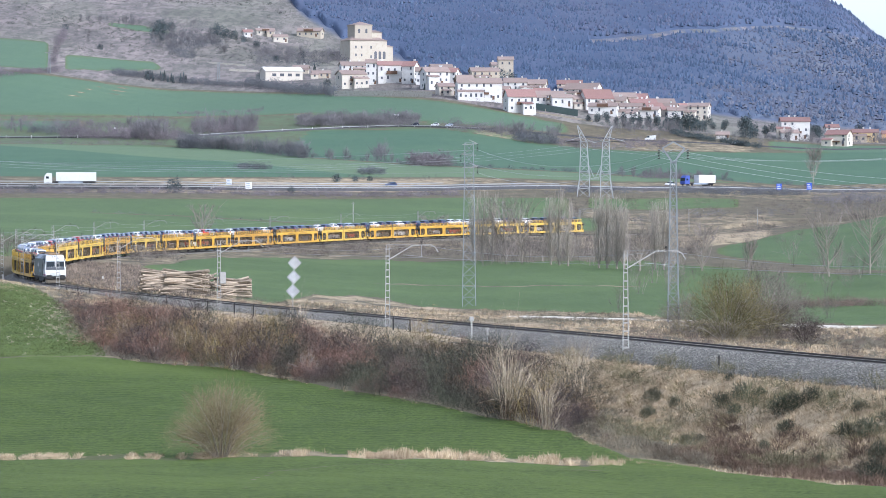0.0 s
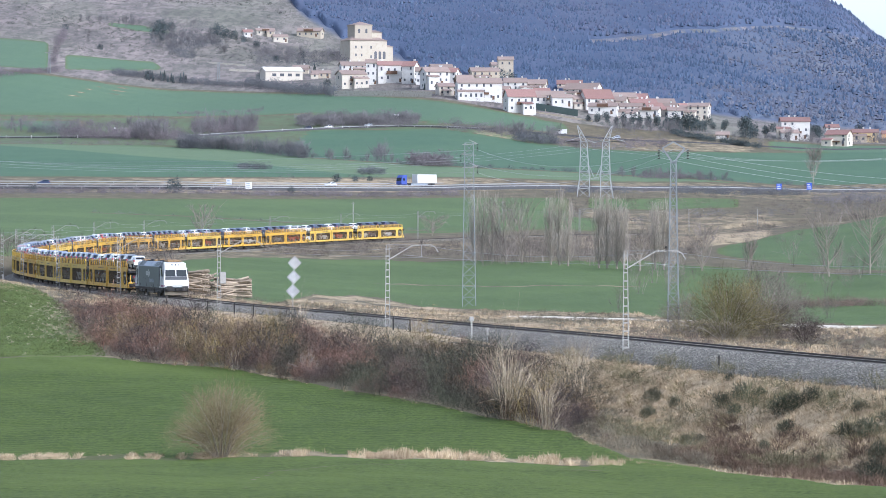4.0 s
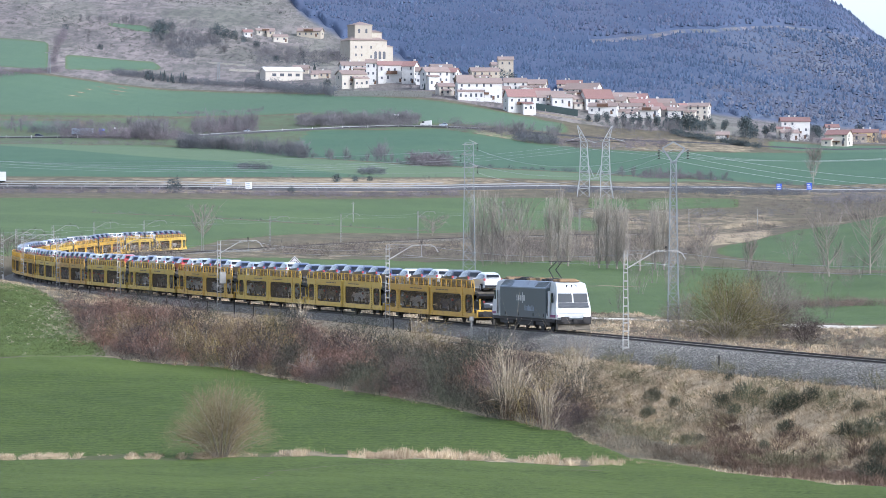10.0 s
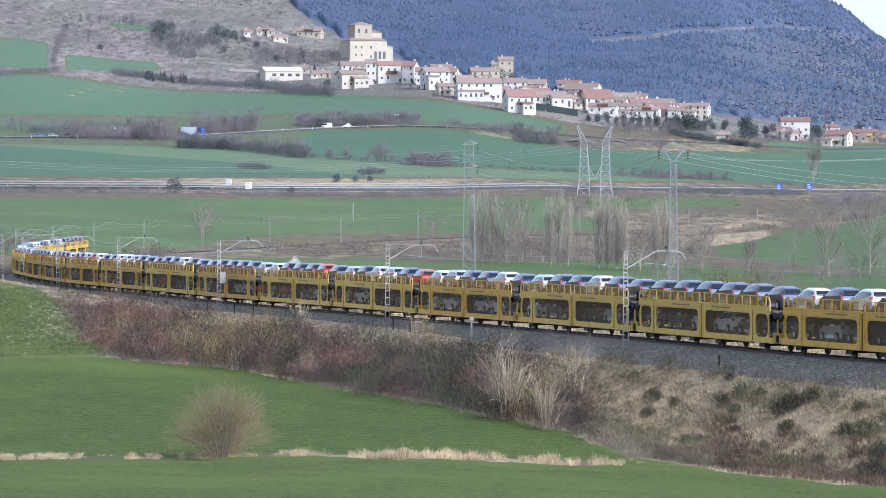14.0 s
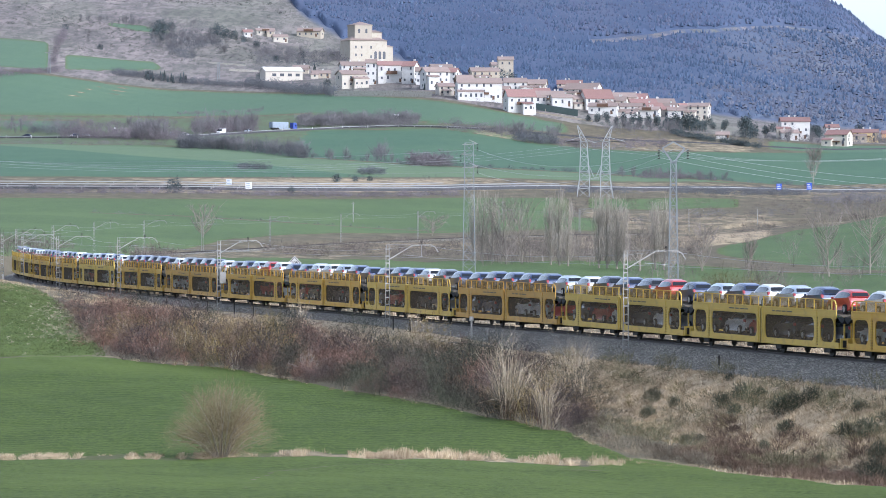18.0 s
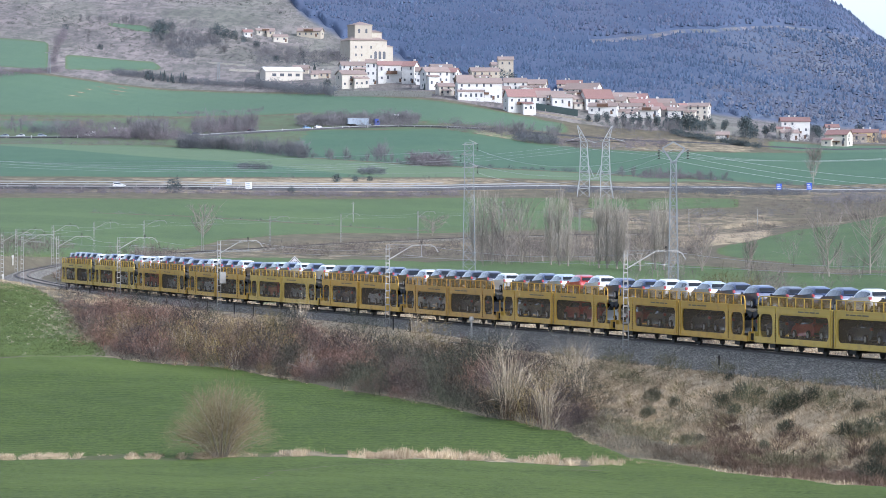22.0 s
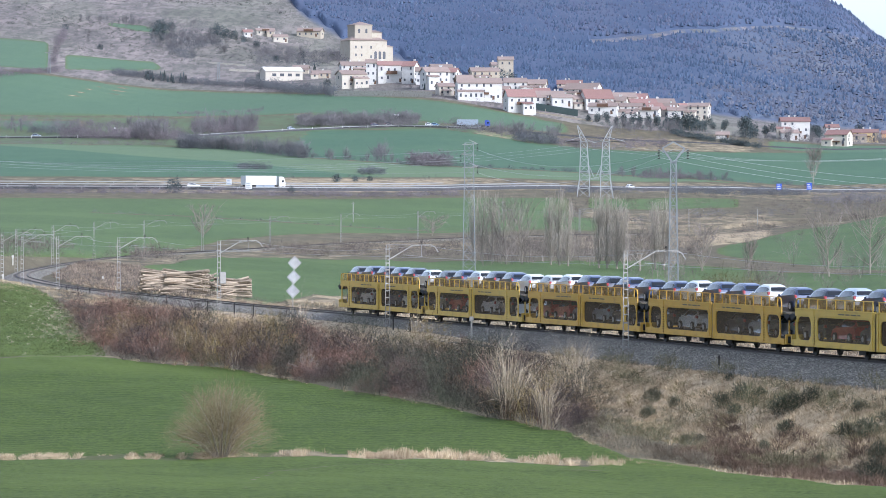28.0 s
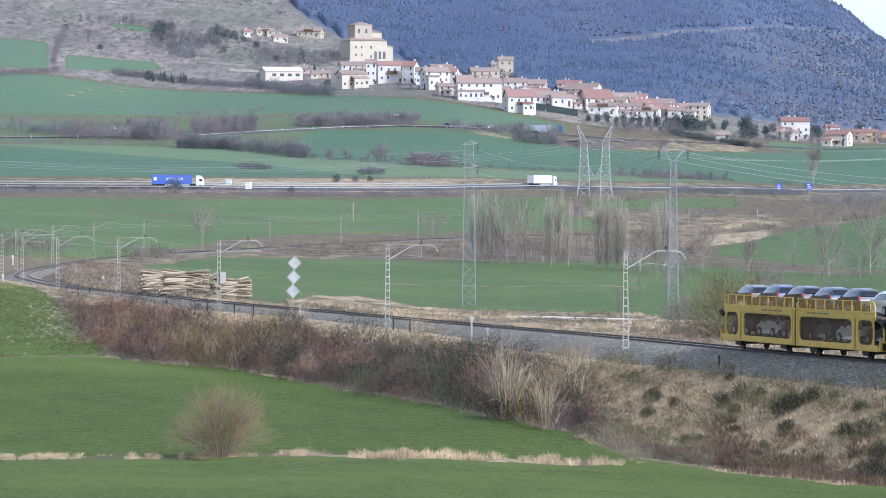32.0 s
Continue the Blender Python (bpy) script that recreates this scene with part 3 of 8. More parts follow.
# ---- the railway ----
def build_line():
    bm = bmesh.new()
    sweep(bm, -880, 380, 4, [(-4.3, -1.1), (-1.75, -.13), (1.75, -.13), (4.8, -1.24), (5.2, -2.1)], closed=False)
    bed = part("ballast_bed", bm, M_BALLAST)
    tagged(bed, "grey crushed-stone ballast bed of a single railway track", "ballast", kind="structure")
    for f in bed.data.polygons:
        f.use_smooth = True
    track = tagged(new("railway_track"), "single railway track with dark rusty rails on ballast", "track", kind="structure")
    for a in (-.84, .84):
        bm = bmesh.new()
        sweep(bm, -880, 380, 4, [(a - .036, -.16), (a - .036, 0), (a + .036, 0), (a + .036, -.16)])
        part("rail", bm, M_RAIL, track)
    vs, fs = [], []
    for k, s in enumerate(np.arange(-400, 130, .62)):
        x, y, z, h = on_line(s, 0, -.2)
        c, sn = math.cos(radians(h)), math.sin(radians(h))
        for u, w, e in ((-.13, -1.28, -.1), (.13, -1.28, -.1), (.13, 1.28, -.1), (-.13, 1.28, -.1), (-.13, -1.28, .09), (.13, -1.28, .09), (.13, 1.28, .09), (-.13, 1.28, .09)):
            vs.append((x + u * c - w * sn, y + u * sn + w * c, z + e))
        o = 8 * k
        fs += [(o + 4, o + 5, o + 6, o + 7), (o, o + 1, o + 5, o + 4), (o + 2, o + 3, o + 7, o + 6), (o + 1, o + 2, o + 6, o + 5), (o + 3, o, o + 4, o + 7)]
    tagged(from_arrays("sleepers", vs, fs, M_SLEEPER, track), kind="stuff")


build_line()

# ---- the train ----
SPEED, GAIN = 24.925, .0383


def run(t, s0):
    return s0 + SPEED * (t - 9) + GAIN * (t - 9) ** 2


def on_rails(s, up=0.0, wheelbase=8.0, turn=0.0):
    """Pose of a body whose two axles stand on the line round s."""
    ax, ay, az, _ = on_line(s - wheelbase / 2)
    bx, by, bz, _ = on_line(s + wheelbase / 2)
    h = math.degrees(math.atan2(by - ay, bx - ax))
    return pose((ax + bx) / 2, (ay + by) / 2, (az + bz) / 2 + up, 0, -math.degrees(math.atan2(bz - az, wheelbase)), h + turn)


HALF, MID = 14.32, 9.7
TRAIN = []  # (thing, way along the train, height, wheelbase, turn)


def wagon_side(y0, y1):
    """Pressed side wall with two rounded windows, from the joint (x = 0) to the outer end."""
    bm = bmesh.new()
    lo, hi, l2, h2 = .60, 3.06, 1.0, 2.52
    for x0, x1, z0, z1 in ((0, HALF - .25, lo, l2), (0, HALF - .75, h2, hi), (0, .62, l2, h2), (MID, MID + 1.05, l2, h2), (HALF - 1.12, HALF - 1.0, l2, h2)):
        box(bm, x0, x1, y0, y1, z0, z1)
    for xa, xb, r in ((.62, MID, .42), (MID + 1.05, HALF - 1.12, .55)):
        for cx, cz, sx, sz in ((xa, l2, 1, 1), (xb, l2, -1, 1), (xa, h2, 1, -1), (xb, h2, -1, -1)):
            pts = [(cx, cz)] + [(cx + sx * r * (1 - math.sin(a)), cz + sz * r * (1 - math.cos(a))) for a in np.linspace(0, math.pi / 2, 5)]
            slab(bm, pts, y0 + .004, y1 - .004)
    out = y0 if abs(y0) > abs(y1) else y1
    e = .05 if out > 0 else -.05
    for z in (.64, 2.62, 2.98):
        box(bm, .1, HALF - .85, min(out, out + e), max(out, out + e), z, z + .06)
    for x in (.3, MID + .52):
        box(bm, x - .06, x + .06, min(out, out + e), max(out, out + e), .62, 3.0)
    return bm


def build_half(M_YELLOW):
    """One half of a two-part car carrier, its joint end at x = 0, running out to x = HALF."""
    w = new("car_carrier_wagon")
    part("underframe", boxes((.05, HALF + .1, -1.25, 1.25, .70, .92), (.3, HALF - .3, -.4, .4, .52, .70), (MID - 3.5, MID - 2.6, -.9, .9, .46, .70), bevel=.02), M_DARKSTEEL, w)
    part("lower_deck", boxes((.05, HALF, -1.36, 1.36, .92, .97)), M_DECK, w)
    for y0, y1 in ((-1.46, -1.38), (1.38, 1.46)):
        part("side_wall", wagon_side(y0, y1), M_YELLOW, w)
    for y in (-1.37, 1.37):
        part("window_mesh", boxes((.6, MID + .02, y - .006, y + .006, .95, 2.54)), M_SIEVE, w, "dark brown wire mesh")
        part("end_mesh", boxes((MID + 1.03, HALF - 1.05, y - .006, y + .006, .95, 2.54)), M_SIEVE, w, "dark brown wire mesh")
    deck = bmesh.new()
    slab(deck, [(.02, 2.78), (HALF - 1.6, 2.78), (HALF + .1, 2.62), (HALF + .1, 2.70), (HALF - 1.6, 2.88), (.02, 2.88)], -1.37, 1.37)
    part("upper_deck", deck, M_DECK, w)
    post = None
    for y in (-1.42, 1.42):
        for k in range(9):
            x = .35 + k * (HALF - 1.9) / 8
            if post is None:
                post = part("post", boxes((-.035, .035, -.035, .035, 3.04, 3.70)), M_YELLOW, w)
                post.location = (x, y, 0)
            else:
                same_part("post", post, w, Matrix.Translation((x, y, 0)))
        part("top_rail", boxes((.2, HALF - 1.35, y - .035, y + .035, 3.66, 3.72), bevel=.012), M_YELLOW, w)
        part("rail_mesh", boxes((.25, HALF - 1.5, y - .02 * (1 if y > 0 else -1) - .004, y - .02 * (1 if y > 0 else -1) + .004, 3.06, 3.64)), M_SIEVE2, w, "ochre wire mesh")
        bm = bmesh.new()
        pts = [(HALF - 1.4, 3.68), (HALF - 1.0, 3.62), (HALF - .82, 3.4), (HALF - .78, 3.0)]
        for p0, p1 in zip(pts, pts[1:]):
            beam(bm, (p0[0], y, p0[1]), (p1[0], y, p1[1]), .07)
        part("end_hoop", bm, M_YELLOW, w)
        bm = bmesh.new()
        for k in range(11):
            z = .75 + k * .17
            box(bm, MID + .40, MID + .66, y * 1.034 - .02, y * 1.034 + .02, z, z + .09)
        part("ladder", bm, M_DARKSTEEL, w, "dark ladder rungs")
        bm = bmesh.new()
        for x, l in ((2.2, .5), (2.9, .9), (4.0, .7), (4.9, 1.0)):
            box(bm, x, x + l, y * 1.066 - .004, y * 1.066 + .004, 2.75, 2.83)
        part("lettering", bm, M_DECK, w, "small dark lettering")
    wheel = None
    for x in (2.6, HALF - 2.9):
        for y in (-.84, .84):
            if wheel is None:
                bm = bmesh.new()
                disc(bm, (0, 0, 0), .46, "y", .13, 18)
                disc(bm, (0, 0, 0), .18, "y", .30, 10)
                wheel = part("wheel", bm, M_DARKSTEEL, w)
                wheel.location = (x, y, .46)
            else:
                same_part("wheel", wheel, w, Matrix.Translation((x, y, .46)))
        part("axle_guard", boxes((x - .55, x + .55, -1.22, -1.1, .3, .72), (x - .55, x + .55, 1.1, 1.22, .3, .72), (x - .1, x + .1, -1.0, 1.0, .36, .56), bevel=.03), M_DARKSTEEL, w)
    # outer end: sloping plate, coupling and buffers
    bm = bmesh.new()
    slab(bm, [(HALF - .85, 2.60), (HALF + .46, 2.60), (HALF + .46, 2.42), (HALF + .05, 2.20), (HALF - .4, 2.42)], -1.36, 1.36)
    part("end_plate", bm, M_BLACK, w)
    bm = boxes((HALF, HALF + .12, -1.3, 1.3, .7, 1.15))
    for y in (-.88, .88):
        disc(bm, (HALF + .35, y, .98), .09, "x", .5, 10)
        disc(bm, (HALF + .6, y, .98), .22, "x", .06, 12)
    box(bm, HALF, HALF + .7, -.06, .06, .9, 1.02)
    part("buffer_beam", bm, M_DARKSTEEL, w)
    part("end_gate", boxes((HALF - .12, HALF + .05, -1.44, 1.44, .62, 1.28), (HALF - .10, HALF - .02, -1.2, -1.1, 1.28, 2.7), (HALF - .10, HALF - .02, 1.1, 1.2, 1.28, 2.7), bevel=.01), M_YELLOW, w)
    part("bellows", boxes((-.16, .06, -1.2, 1.2, .6, 2.7)), M_BLACK, w)
    for y in (-1.3, 1.3):
        part("hose", boxes((-.12, .0, y - .1, y + .1, .6, 2.95)), M_DARKSTEEL, w)
    return tagged(w, "ochre-yellow double-deck car carrier wagon half, loaded with new cars", "wagon", "car carrier wagons of the train")


def build_car(paint):
    """A small hatchback, nose towards -x, wheels on z = 0."""
    c = new("hatchback_car")
    L = 2.02
    bm = bmesh.new()
    hull = [(-L, .30), (-L - .02, .55), (-1.90, .74), (-1.55, .86), (-1.05, .94), (-.4, .97), (.6, 1.00), (1.4, 1.05), (1.90, 1.07), (L + .01, .80), (L + .02, .55), (L - .02, .30), (1.62, .22), (-1.6, .22)]
    slab(bm, hull, -.86, .86, lambda x, z: (1 - .12 * max(0, (abs(x) - 1.25) / .77) ** 1.5) * (1 - .07 * max(0, z - .6)))
    bevelled(bm, .055, 2)
    # cabin: belt half width and height, roof half width and height, section by section
    secs = [(-1.08, .78, .93, .74, .95), (-.62, .80, .95, .66, 1.22), (-.22, .80, .96, .62, 1.43), (.30, .80, .98, .62, 1.525), (.95, .79, 1.02, .61, 1.52), (1.42, .77, 1.05, .59, 1.47), (1.74, .74, 1.06, .57, 1.39), (1.95, .70, 1.05, .62, 1.07)]
    prev = None
    for x, bw, bz, rw, rz in secs:
        row = [bm.verts.new(p) for p in ((x, -bw, bz - .05), (x, -rw, rz - .03), (x, -rw * .72, rz + .03), (x, rw * .72, rz + .03), (x, rw, rz - .03), (x, bw, bz - .05))]
        if prev:
            for i in range(5):
                bm.faces.new((prev[i], prev[i + 1], row[i + 1], row[i]))
        prev = row
    bmesh.ops.recalc_face_normals(bm, faces=bm.faces[:])
    part("body", bm, PAINTS[paint], c)

    def pane(name, cells, lab="", mat=None):
        """Glass just proud of the cabin: cells of four corners."""
        bm = bmesh.new()
        for q in cells:
            bm.faces.new([bm.verts.new(p) for p in q])
        bmesh.ops.remove_doubles(bm, verts=bm.verts[:], dist=.001)
        part(name, bm, mat or M_CARGLASS, c, lab)
    for sgn in (-1, 1):
        cells = []
        for (x0, bw0, bz0, rw0, rz0), (x1, bw1, bz1, rw1, rz1) in zip(secs[1:6], secs[2:7]):
            k0, k1 = (.12, .80) if x0 > -.5 else (.14, .62), (.12, .80) if x1 < 1.7 else (.45, .70)
            at = lambda x, bw, bz, rw, rz, t: (x, sgn * (bw + (rw - bw) * t + .014), bz - .05 + (rz - bz + .02) * t)
            cells.append((at(x0, bw0, bz0, rw0, rz0, k0[0]), at(x1, bw1, bz1, rw1, rz1, k1[0]), at(x1, bw1, bz1, rw1, rz1, k1[1]), at(x0, bw0, bz0, rw0, rz0, k0[1])))
        pane("side_window", cells, "", M_SIDEGLASS)
    pane("rear_window", [((1.775, -.52, 1.37), (1.775, .52, 1.37), (1.945, .56, 1.13), (1.945, -.56, 1.13))])
    pane("windscreen", [((-1.06, -.68, .985), (-1.06, .68, .985), (-.655, .60, 1.245), (-.655, -.60, 1.245)), ((-.655, -.60, 1.245), (-.655, .60, 1.245), (-.25, .55, 1.455), (-.25, -.55, 1.455))])
    for s in (-1, 1):
        bm = bmesh.new()
        y0, y1 = s * .64, s * .79
        slab(bm, [(1.84, .88), (2.005, .86), (1.99, 1.02), (1.86, 1.07), (1.78, .99)], min(y0, y1), max(y0, y1))
        part("tail_light", bm, M_RED, c, "red tail light")
        part("mirror", boxes((-.72, -.58, min(s * .84, s * .98), max(s * .84, s * .98), .95, 1.06), bevel=.02), PAINTS[paint], c)
    part("rear_bumper", boxes((1.96, 2.06, -.72, .72, .32, .5), bevel=.03), M_BLACK, c)
    part("number_plate", boxes((2.015, 2.035, -.26, .26, .66, .77)), M_WHITE, c, "plain white plate")
    tyre = rim = None
    for x in (-1.28, 1.25):
        for y in (-.78, .78):
            if tyre is None:
                bm = bmesh.new()
                disc(bm, (0, 0, 0), .31, "y", .20, 16)
                tyre = part("wheel", bm, M_TYRE, c)
                tyre.location = (x, y, .31)
                bm = bmesh.new()
                disc(bm, (0, 0, 0), .20, "y", .215, 10)
                rim = part("rim", bm, M_RIM, tyre)
            else:
                t2 = same_part("wheel", tyre, c, Matrix.Translation((x, y, .31)))
                same_part("rim", rim, t2)
    names = {"white": "white", "blue": "metallic blue", "navy": "dark navy", "silver": "silver-blue", "red": "bright red", "grey": "dark grey", "skyblue": "light blue"}
    return tagged(c, "new " + names[paint] + " small hatchback parked on a car carrier wagon", "car", "new cars on the train")


def build_loco():
    """Electric locomotive, front towards +x, rail top at z = 0."""
    e = new("electric_locomotive")
    W = 1.48
    bm = bmesh.new()
    slab(bm, [(-6.25, .98), (6.25, .98), (6.25, 3.35), (-6.25, 3.35)], -W, W)
    part("body", bevelled(bm, .03), M_SLATE, e, "dark slate-grey side panels")
    bm = bmesh.new()
    vs = [[bm.verts.new((x, y, z)) for y, z in ((-W, 3.35), (-W + .42, 3.86), (W - .42, 3.86), (W, 3.35))] for x in (-6.25, 6.25)]
    for i in range(3):
        bm.faces.new((vs[0][i], vs[0][i + 1], vs[1][i + 1], vs[1][i]))
    bm.faces.new(vs[0])
    bm.faces.new(vs[1][::-1])
    part("roof", bm, M_ROOFGREY, e, "sloping blue-grey roof")
    for y in (-1, 1):
        part("gutter", boxes((-6.25, 6.25, min(y * W, y * (W + .04)), max(y * W, y * (W + .04)), 3.28, 3.37)), M_ROOFGREY, e)
        # louvred ends of the roof slope, either side of the plain middle panel
        for x0 in (-6.1, 3.2):
            bm = bmesh.new()
            for k in range(5):
                beam(bm, (x0, y * (W - .09 - .07 * k), 3.45 + .085 * k), (x0 + 2.9, y * (W - .09 - .07 * k), 3.45 + .085 * k), .06)
            part("roof_grille", bm, M_SLATE, e, "dark louvred roof grille")
        # the operator's mark, plain strokes
        yy = (y * (W + .004), y * (W + .012))
        for k, (x, z, l, h) in enumerate(((0, 2.28, .16, .46), (.42, 2.28, .34, .44), (1.0, 2.28, .34, .44), (1.55, 2.10, .14, .85), (1.85, 2.28, .38, .44))):
            part("mark_stroke", boxes((-1.6 + x, -1.6 + x + l, min(yy), max(yy), z, z + h)), M_WHITE, e, "white stroke of the operator mark")
        bm = bmesh.new()
        for k in range(8):
            box(bm, .6 + k * .32, .6 + k * .32 + .2, min(yy), max(yy), 1.52, 1.52 + (.46 if k % 3 == 0 else .34))
        part("lettering", bm, M_ROOFGREY, e, "small grey lettering")
        for x in (-4.9, -1.2, 2.8, 5.6):
            part("hatch", boxes((x, x + .2, min(y * W, y * (W + .02)), max(y * W, y * (W + .02)), 1.1, 1.35)), M_DARKSTEEL, e)
    for s in (1, -1):
        bm = bmesh.new()
        prof = [(6.23, .98), (8.72, .98), (8.80, 1.35), (8.74, 1.95), (8.30, 3.30), (7.98, 3.72), (7.4, 3.86), (6.23, 3.86)]
        slab(bm, [(s * x, z) for x, z in (prof if s > 0 else prof[::-1])], -W, W, lambda x, z: (1 - .05 * max(0, (abs(x) - 7.2) / 1.5)) * (1 if z < 3.3 else (.84 if z < 3.8 else .70)))
        cabp = part("cab", bevelled(bm, .06, 2), M_WHITE, e, "white painted cab")

        def plate(name, z0, z1, y0, y1, mat, lab, out=.02):
            bm = bmesh.new()
            fx = lambda z: 8.74 - (z - 1.95) * (8.74 - 8.30) / 1.35 if z > 1.95 else 8.80
            vs = [bm.verts.new((s * (fx(z) + o), y, z)) for o in (-.03, out) for y, z in ((y0, z0), (y1, z0), (y1 * .97, z1), (y0 * .97, z1))]
            for f in ((0, 1, 2, 3), (7, 6, 5, 4), (0, 4, 5, 1), (1, 5, 6, 2), (2, 6, 7, 3), (3, 7, 4, 0)):
                bm.faces.new([vs[i] for i in f])
            bmesh.ops.recalc_face_normals(bm, faces=bm.faces[:])
            return part(name, bm, mat, e, lab)
        for y0, y1 in ((-1.20, -.06), (.06, 1.20)):
            plate("windscreen", 2.28, 2.98, y0, y1, M_GLASS, "dark windscreen pane")
            plate("sun_blind", 2.98, 3.26, y0, y1, M_PALEGLASS, "pale blind behind glass")
        plate("lower_screen", 1.90, 2.26, -1.24, 1.24, M_PANEL, "dark grey panel under the windscreen")
        plate("front_stripe", 1.16, 1.34, -1.36, -1.30, M_PURPLE, "purple end of the stripe")
        part("lamp_visor", boxes((min(s * 7.9, s * 8.19), max(s * 7.9, s * 8.19), -.42, .42, 3.36, 3.64), bevel=.03), M_BLACK, e, "black visor round the upper headlights")
        plate("nose_seam", 1.44, 1.455, -1.25, 1.25, M_ROOFGREY, "thin grey seam across the nose")
        plate("coupler_panel", 1.00, 1.10, -1.32, 1.32, M_SLATE, "dark seam under the nose")
        for y in (-1, 1):
            plate("headlight", 1.16, 1.38, y * 1.05 - .26, y * 1.05 + .26, M_LAMP, "rectangular headlight", .035)
            bm = bmesh.new()
            disc(bm, (s * 8.19, y * .19, 3.50), .17, "x", .06, 14)
            part("lamp_ring", bm, M_ROOFGREY, e)
            bm = bmesh.new()
            disc(bm, (s * 8.21, y * .19, 3.50), .14, "x", .07, 14)
            part("top_light", bm, M_LAMP, e, "round upper headlight")
            part("side_window", boxes((min(s * 7.55, s * 7.95), max(s * 7.55, s * 7.95), min(y * 1.40, y * 1.475), max(y * 1.40, y * 1.475), 2.25, 3.0), bevel=.02), M_GLASS, e)
            part("cab_door", boxes((min(s * 6.85, s * 7.4), max(s * 6.85, s * 7.4), min(y * 1.46, y * 1.50), max(y * 1.46, y * 1.50), 1.1, 3.15), bevel=.015), M_WHITE, e)
            part("stripe", boxes((min(s * 7.3, s * 8.6), max(s * 7.3, s * 8.6), min(y * 1.30, y * 1.478), max(y * 1.30, y * 1.478), 1.12, 1.32)), M_PURPLE, e, "purple stripe")
            part("handrail", boxes((min(s * 6.78, s * 6.82), max(s * 6.78, s * 6.82), min(y * 1.50, y * 1.55), max(y * 1.50, y * 1.55), 1.2, 3.0)), M_DARKSTEEL, e)
            bm = bmesh.new()
            disc(bm, (s * 9.2, y * .88, 1.0), .10, "x", .5, 10)
            box(bm, min(s * 9.42, s * 9.48), max(s * 9.42, s * 9.48), y * .88 - .32, y * .88 + .32, .82, 1.2)
            part("buffer", bm, M_DARKSTEEL, e)
            bm = bmesh.new()
            beam(bm, (s * 8.62, y * .55, 2.3), (s * 8.50, y * .2, 2.6), .035)
            part("wiper", bm, M_BLACK, e)
        part("buffer_beam", boxes((min(s * 8.5, s * 8.95), max(s * 8.5, s * 8.95), -1.35, 1.35, .62, .98), (min(s * 8.9, s * 9.2), max(s * 8.9, s * 9.2), -.14, .14, .78, 1.02), bevel=.02), M_DARKSTEEL, e)
        bm = bmesh.new()
        slab(bm, [(s * 8.35, .62), (s * 8.75, .62), (s * 9.0, .2), (s * 8.85, .16), (s * 8.3, .2)], -1.3, 1.3)
        part("snow_plough", bm, M_DECK, e)
        # roof kit and pantograph
        for a, c, w, z in ((6.0, 6.7, .85, 4.04), (6.75, 7.35, .7, 4.10), (7.4, 7.75, .8, 4.0)):
            part("roof_housing", boxes((min(s * a, s * c), max(s * a, s * c), -w, w, 3.86, z), bevel=.04), M_OCHREKIT, e, "dusty ochre roof housing")
        for a, c, w, z in ((3.3, 3.8, .5, 4.08), (4.5, 5.0, .7, 3.97), (2.2, 2.6, .6, 4.02)):
            part("roof_box", boxes((min(s * a, s * c), max(s * a, s * c), -w, w, 3.86, z), bevel=.04), M_DARKSTEEL, e, "dark roof equipment box")
        bm = bmesh.new()
        up = s > 0
        zk, zt = (4.75, 5.4) if up else (4.05, 4.08)
        for y in (-.35, .35):
            beam(bm, (s * 4.9, y, 3.95), (s * (3.2 if up else 3.0), y * .8, zk), .06)
            beam(bm, (s * (3.2 if up else 3.0), y * .8, zk), (s * 5.0, y * .6, zt), .045)
        beam(bm, (s * 5.0, -.85, zt), (s * 5.0, .85, zt), .06)
        beam(bm, (s * 5.25, -.85, zt), (s * 5.25, .85, zt), .06)
        box(bm, min(s * 4.2, s * 5.4), max(s * 4.2, s * 5.4), -.5, .5, 3.9, 3.96)
        part("pantograph", bm, M_DARKSTEEL, e, "raised pantograph" if up else "folded pantograph")
        for k in range(3):
            bm = bmesh.new()
            for i in range(4):
                disc(bm, (s * (2.7 - k * .8), .5, 3.9 + i * .07), .09, "z", .04, 8)
            part("insulator", bm, M_OCHREKIT, e)
        # bogie
        bog = part("bogie", boxes((min(s * 3.0, s * 6.9), max(s * 3.0, s * 6.9), -1.32, -1.12, .45, .85), (min(s * 3.0, s * 6.9), max(s * 3.0, s * 6.9), 1.12, 1.32, .45, .85),
                                  (min(s * 4.4, s * 5.5), max(s * 4.4, s * 5.5), -1.38, 1.38, .35, .7), bevel=.04), M_DARKSTEEL, e)
        for x in (3.65, 6.25):
            for y in (-.84, .84):
                bm = bmesh.new()
                disc(bm, (s * x, y, .62), .62, "y", .14, 20)
                disc(bm, (s * x, y, .62), .22, "y", .55, 12)
                part("wheel", bm, M_DARKSTEEL, bog)
    part("frame", boxes((-8.4, 8.4, -1.40, 1.40, .72, .99), (-2.2, 2.2, -1.25, 1.25, .35, .75), bevel=.03), M_DARKSTEEL, e)
    part("roof_line", boxes((-3, 3, -.05, .05, 4.02, 4.07), (-2.0, -1.2, -.5, .5, 3.86, 4.05), (.4, 1.6, -.5, .5, 3.86, 4.1), bevel=.01), M_OCHREKIT, e)
    return tagged(e, "slate-grey electric locomotive with white cabs and a raised pantograph", "locomotive")


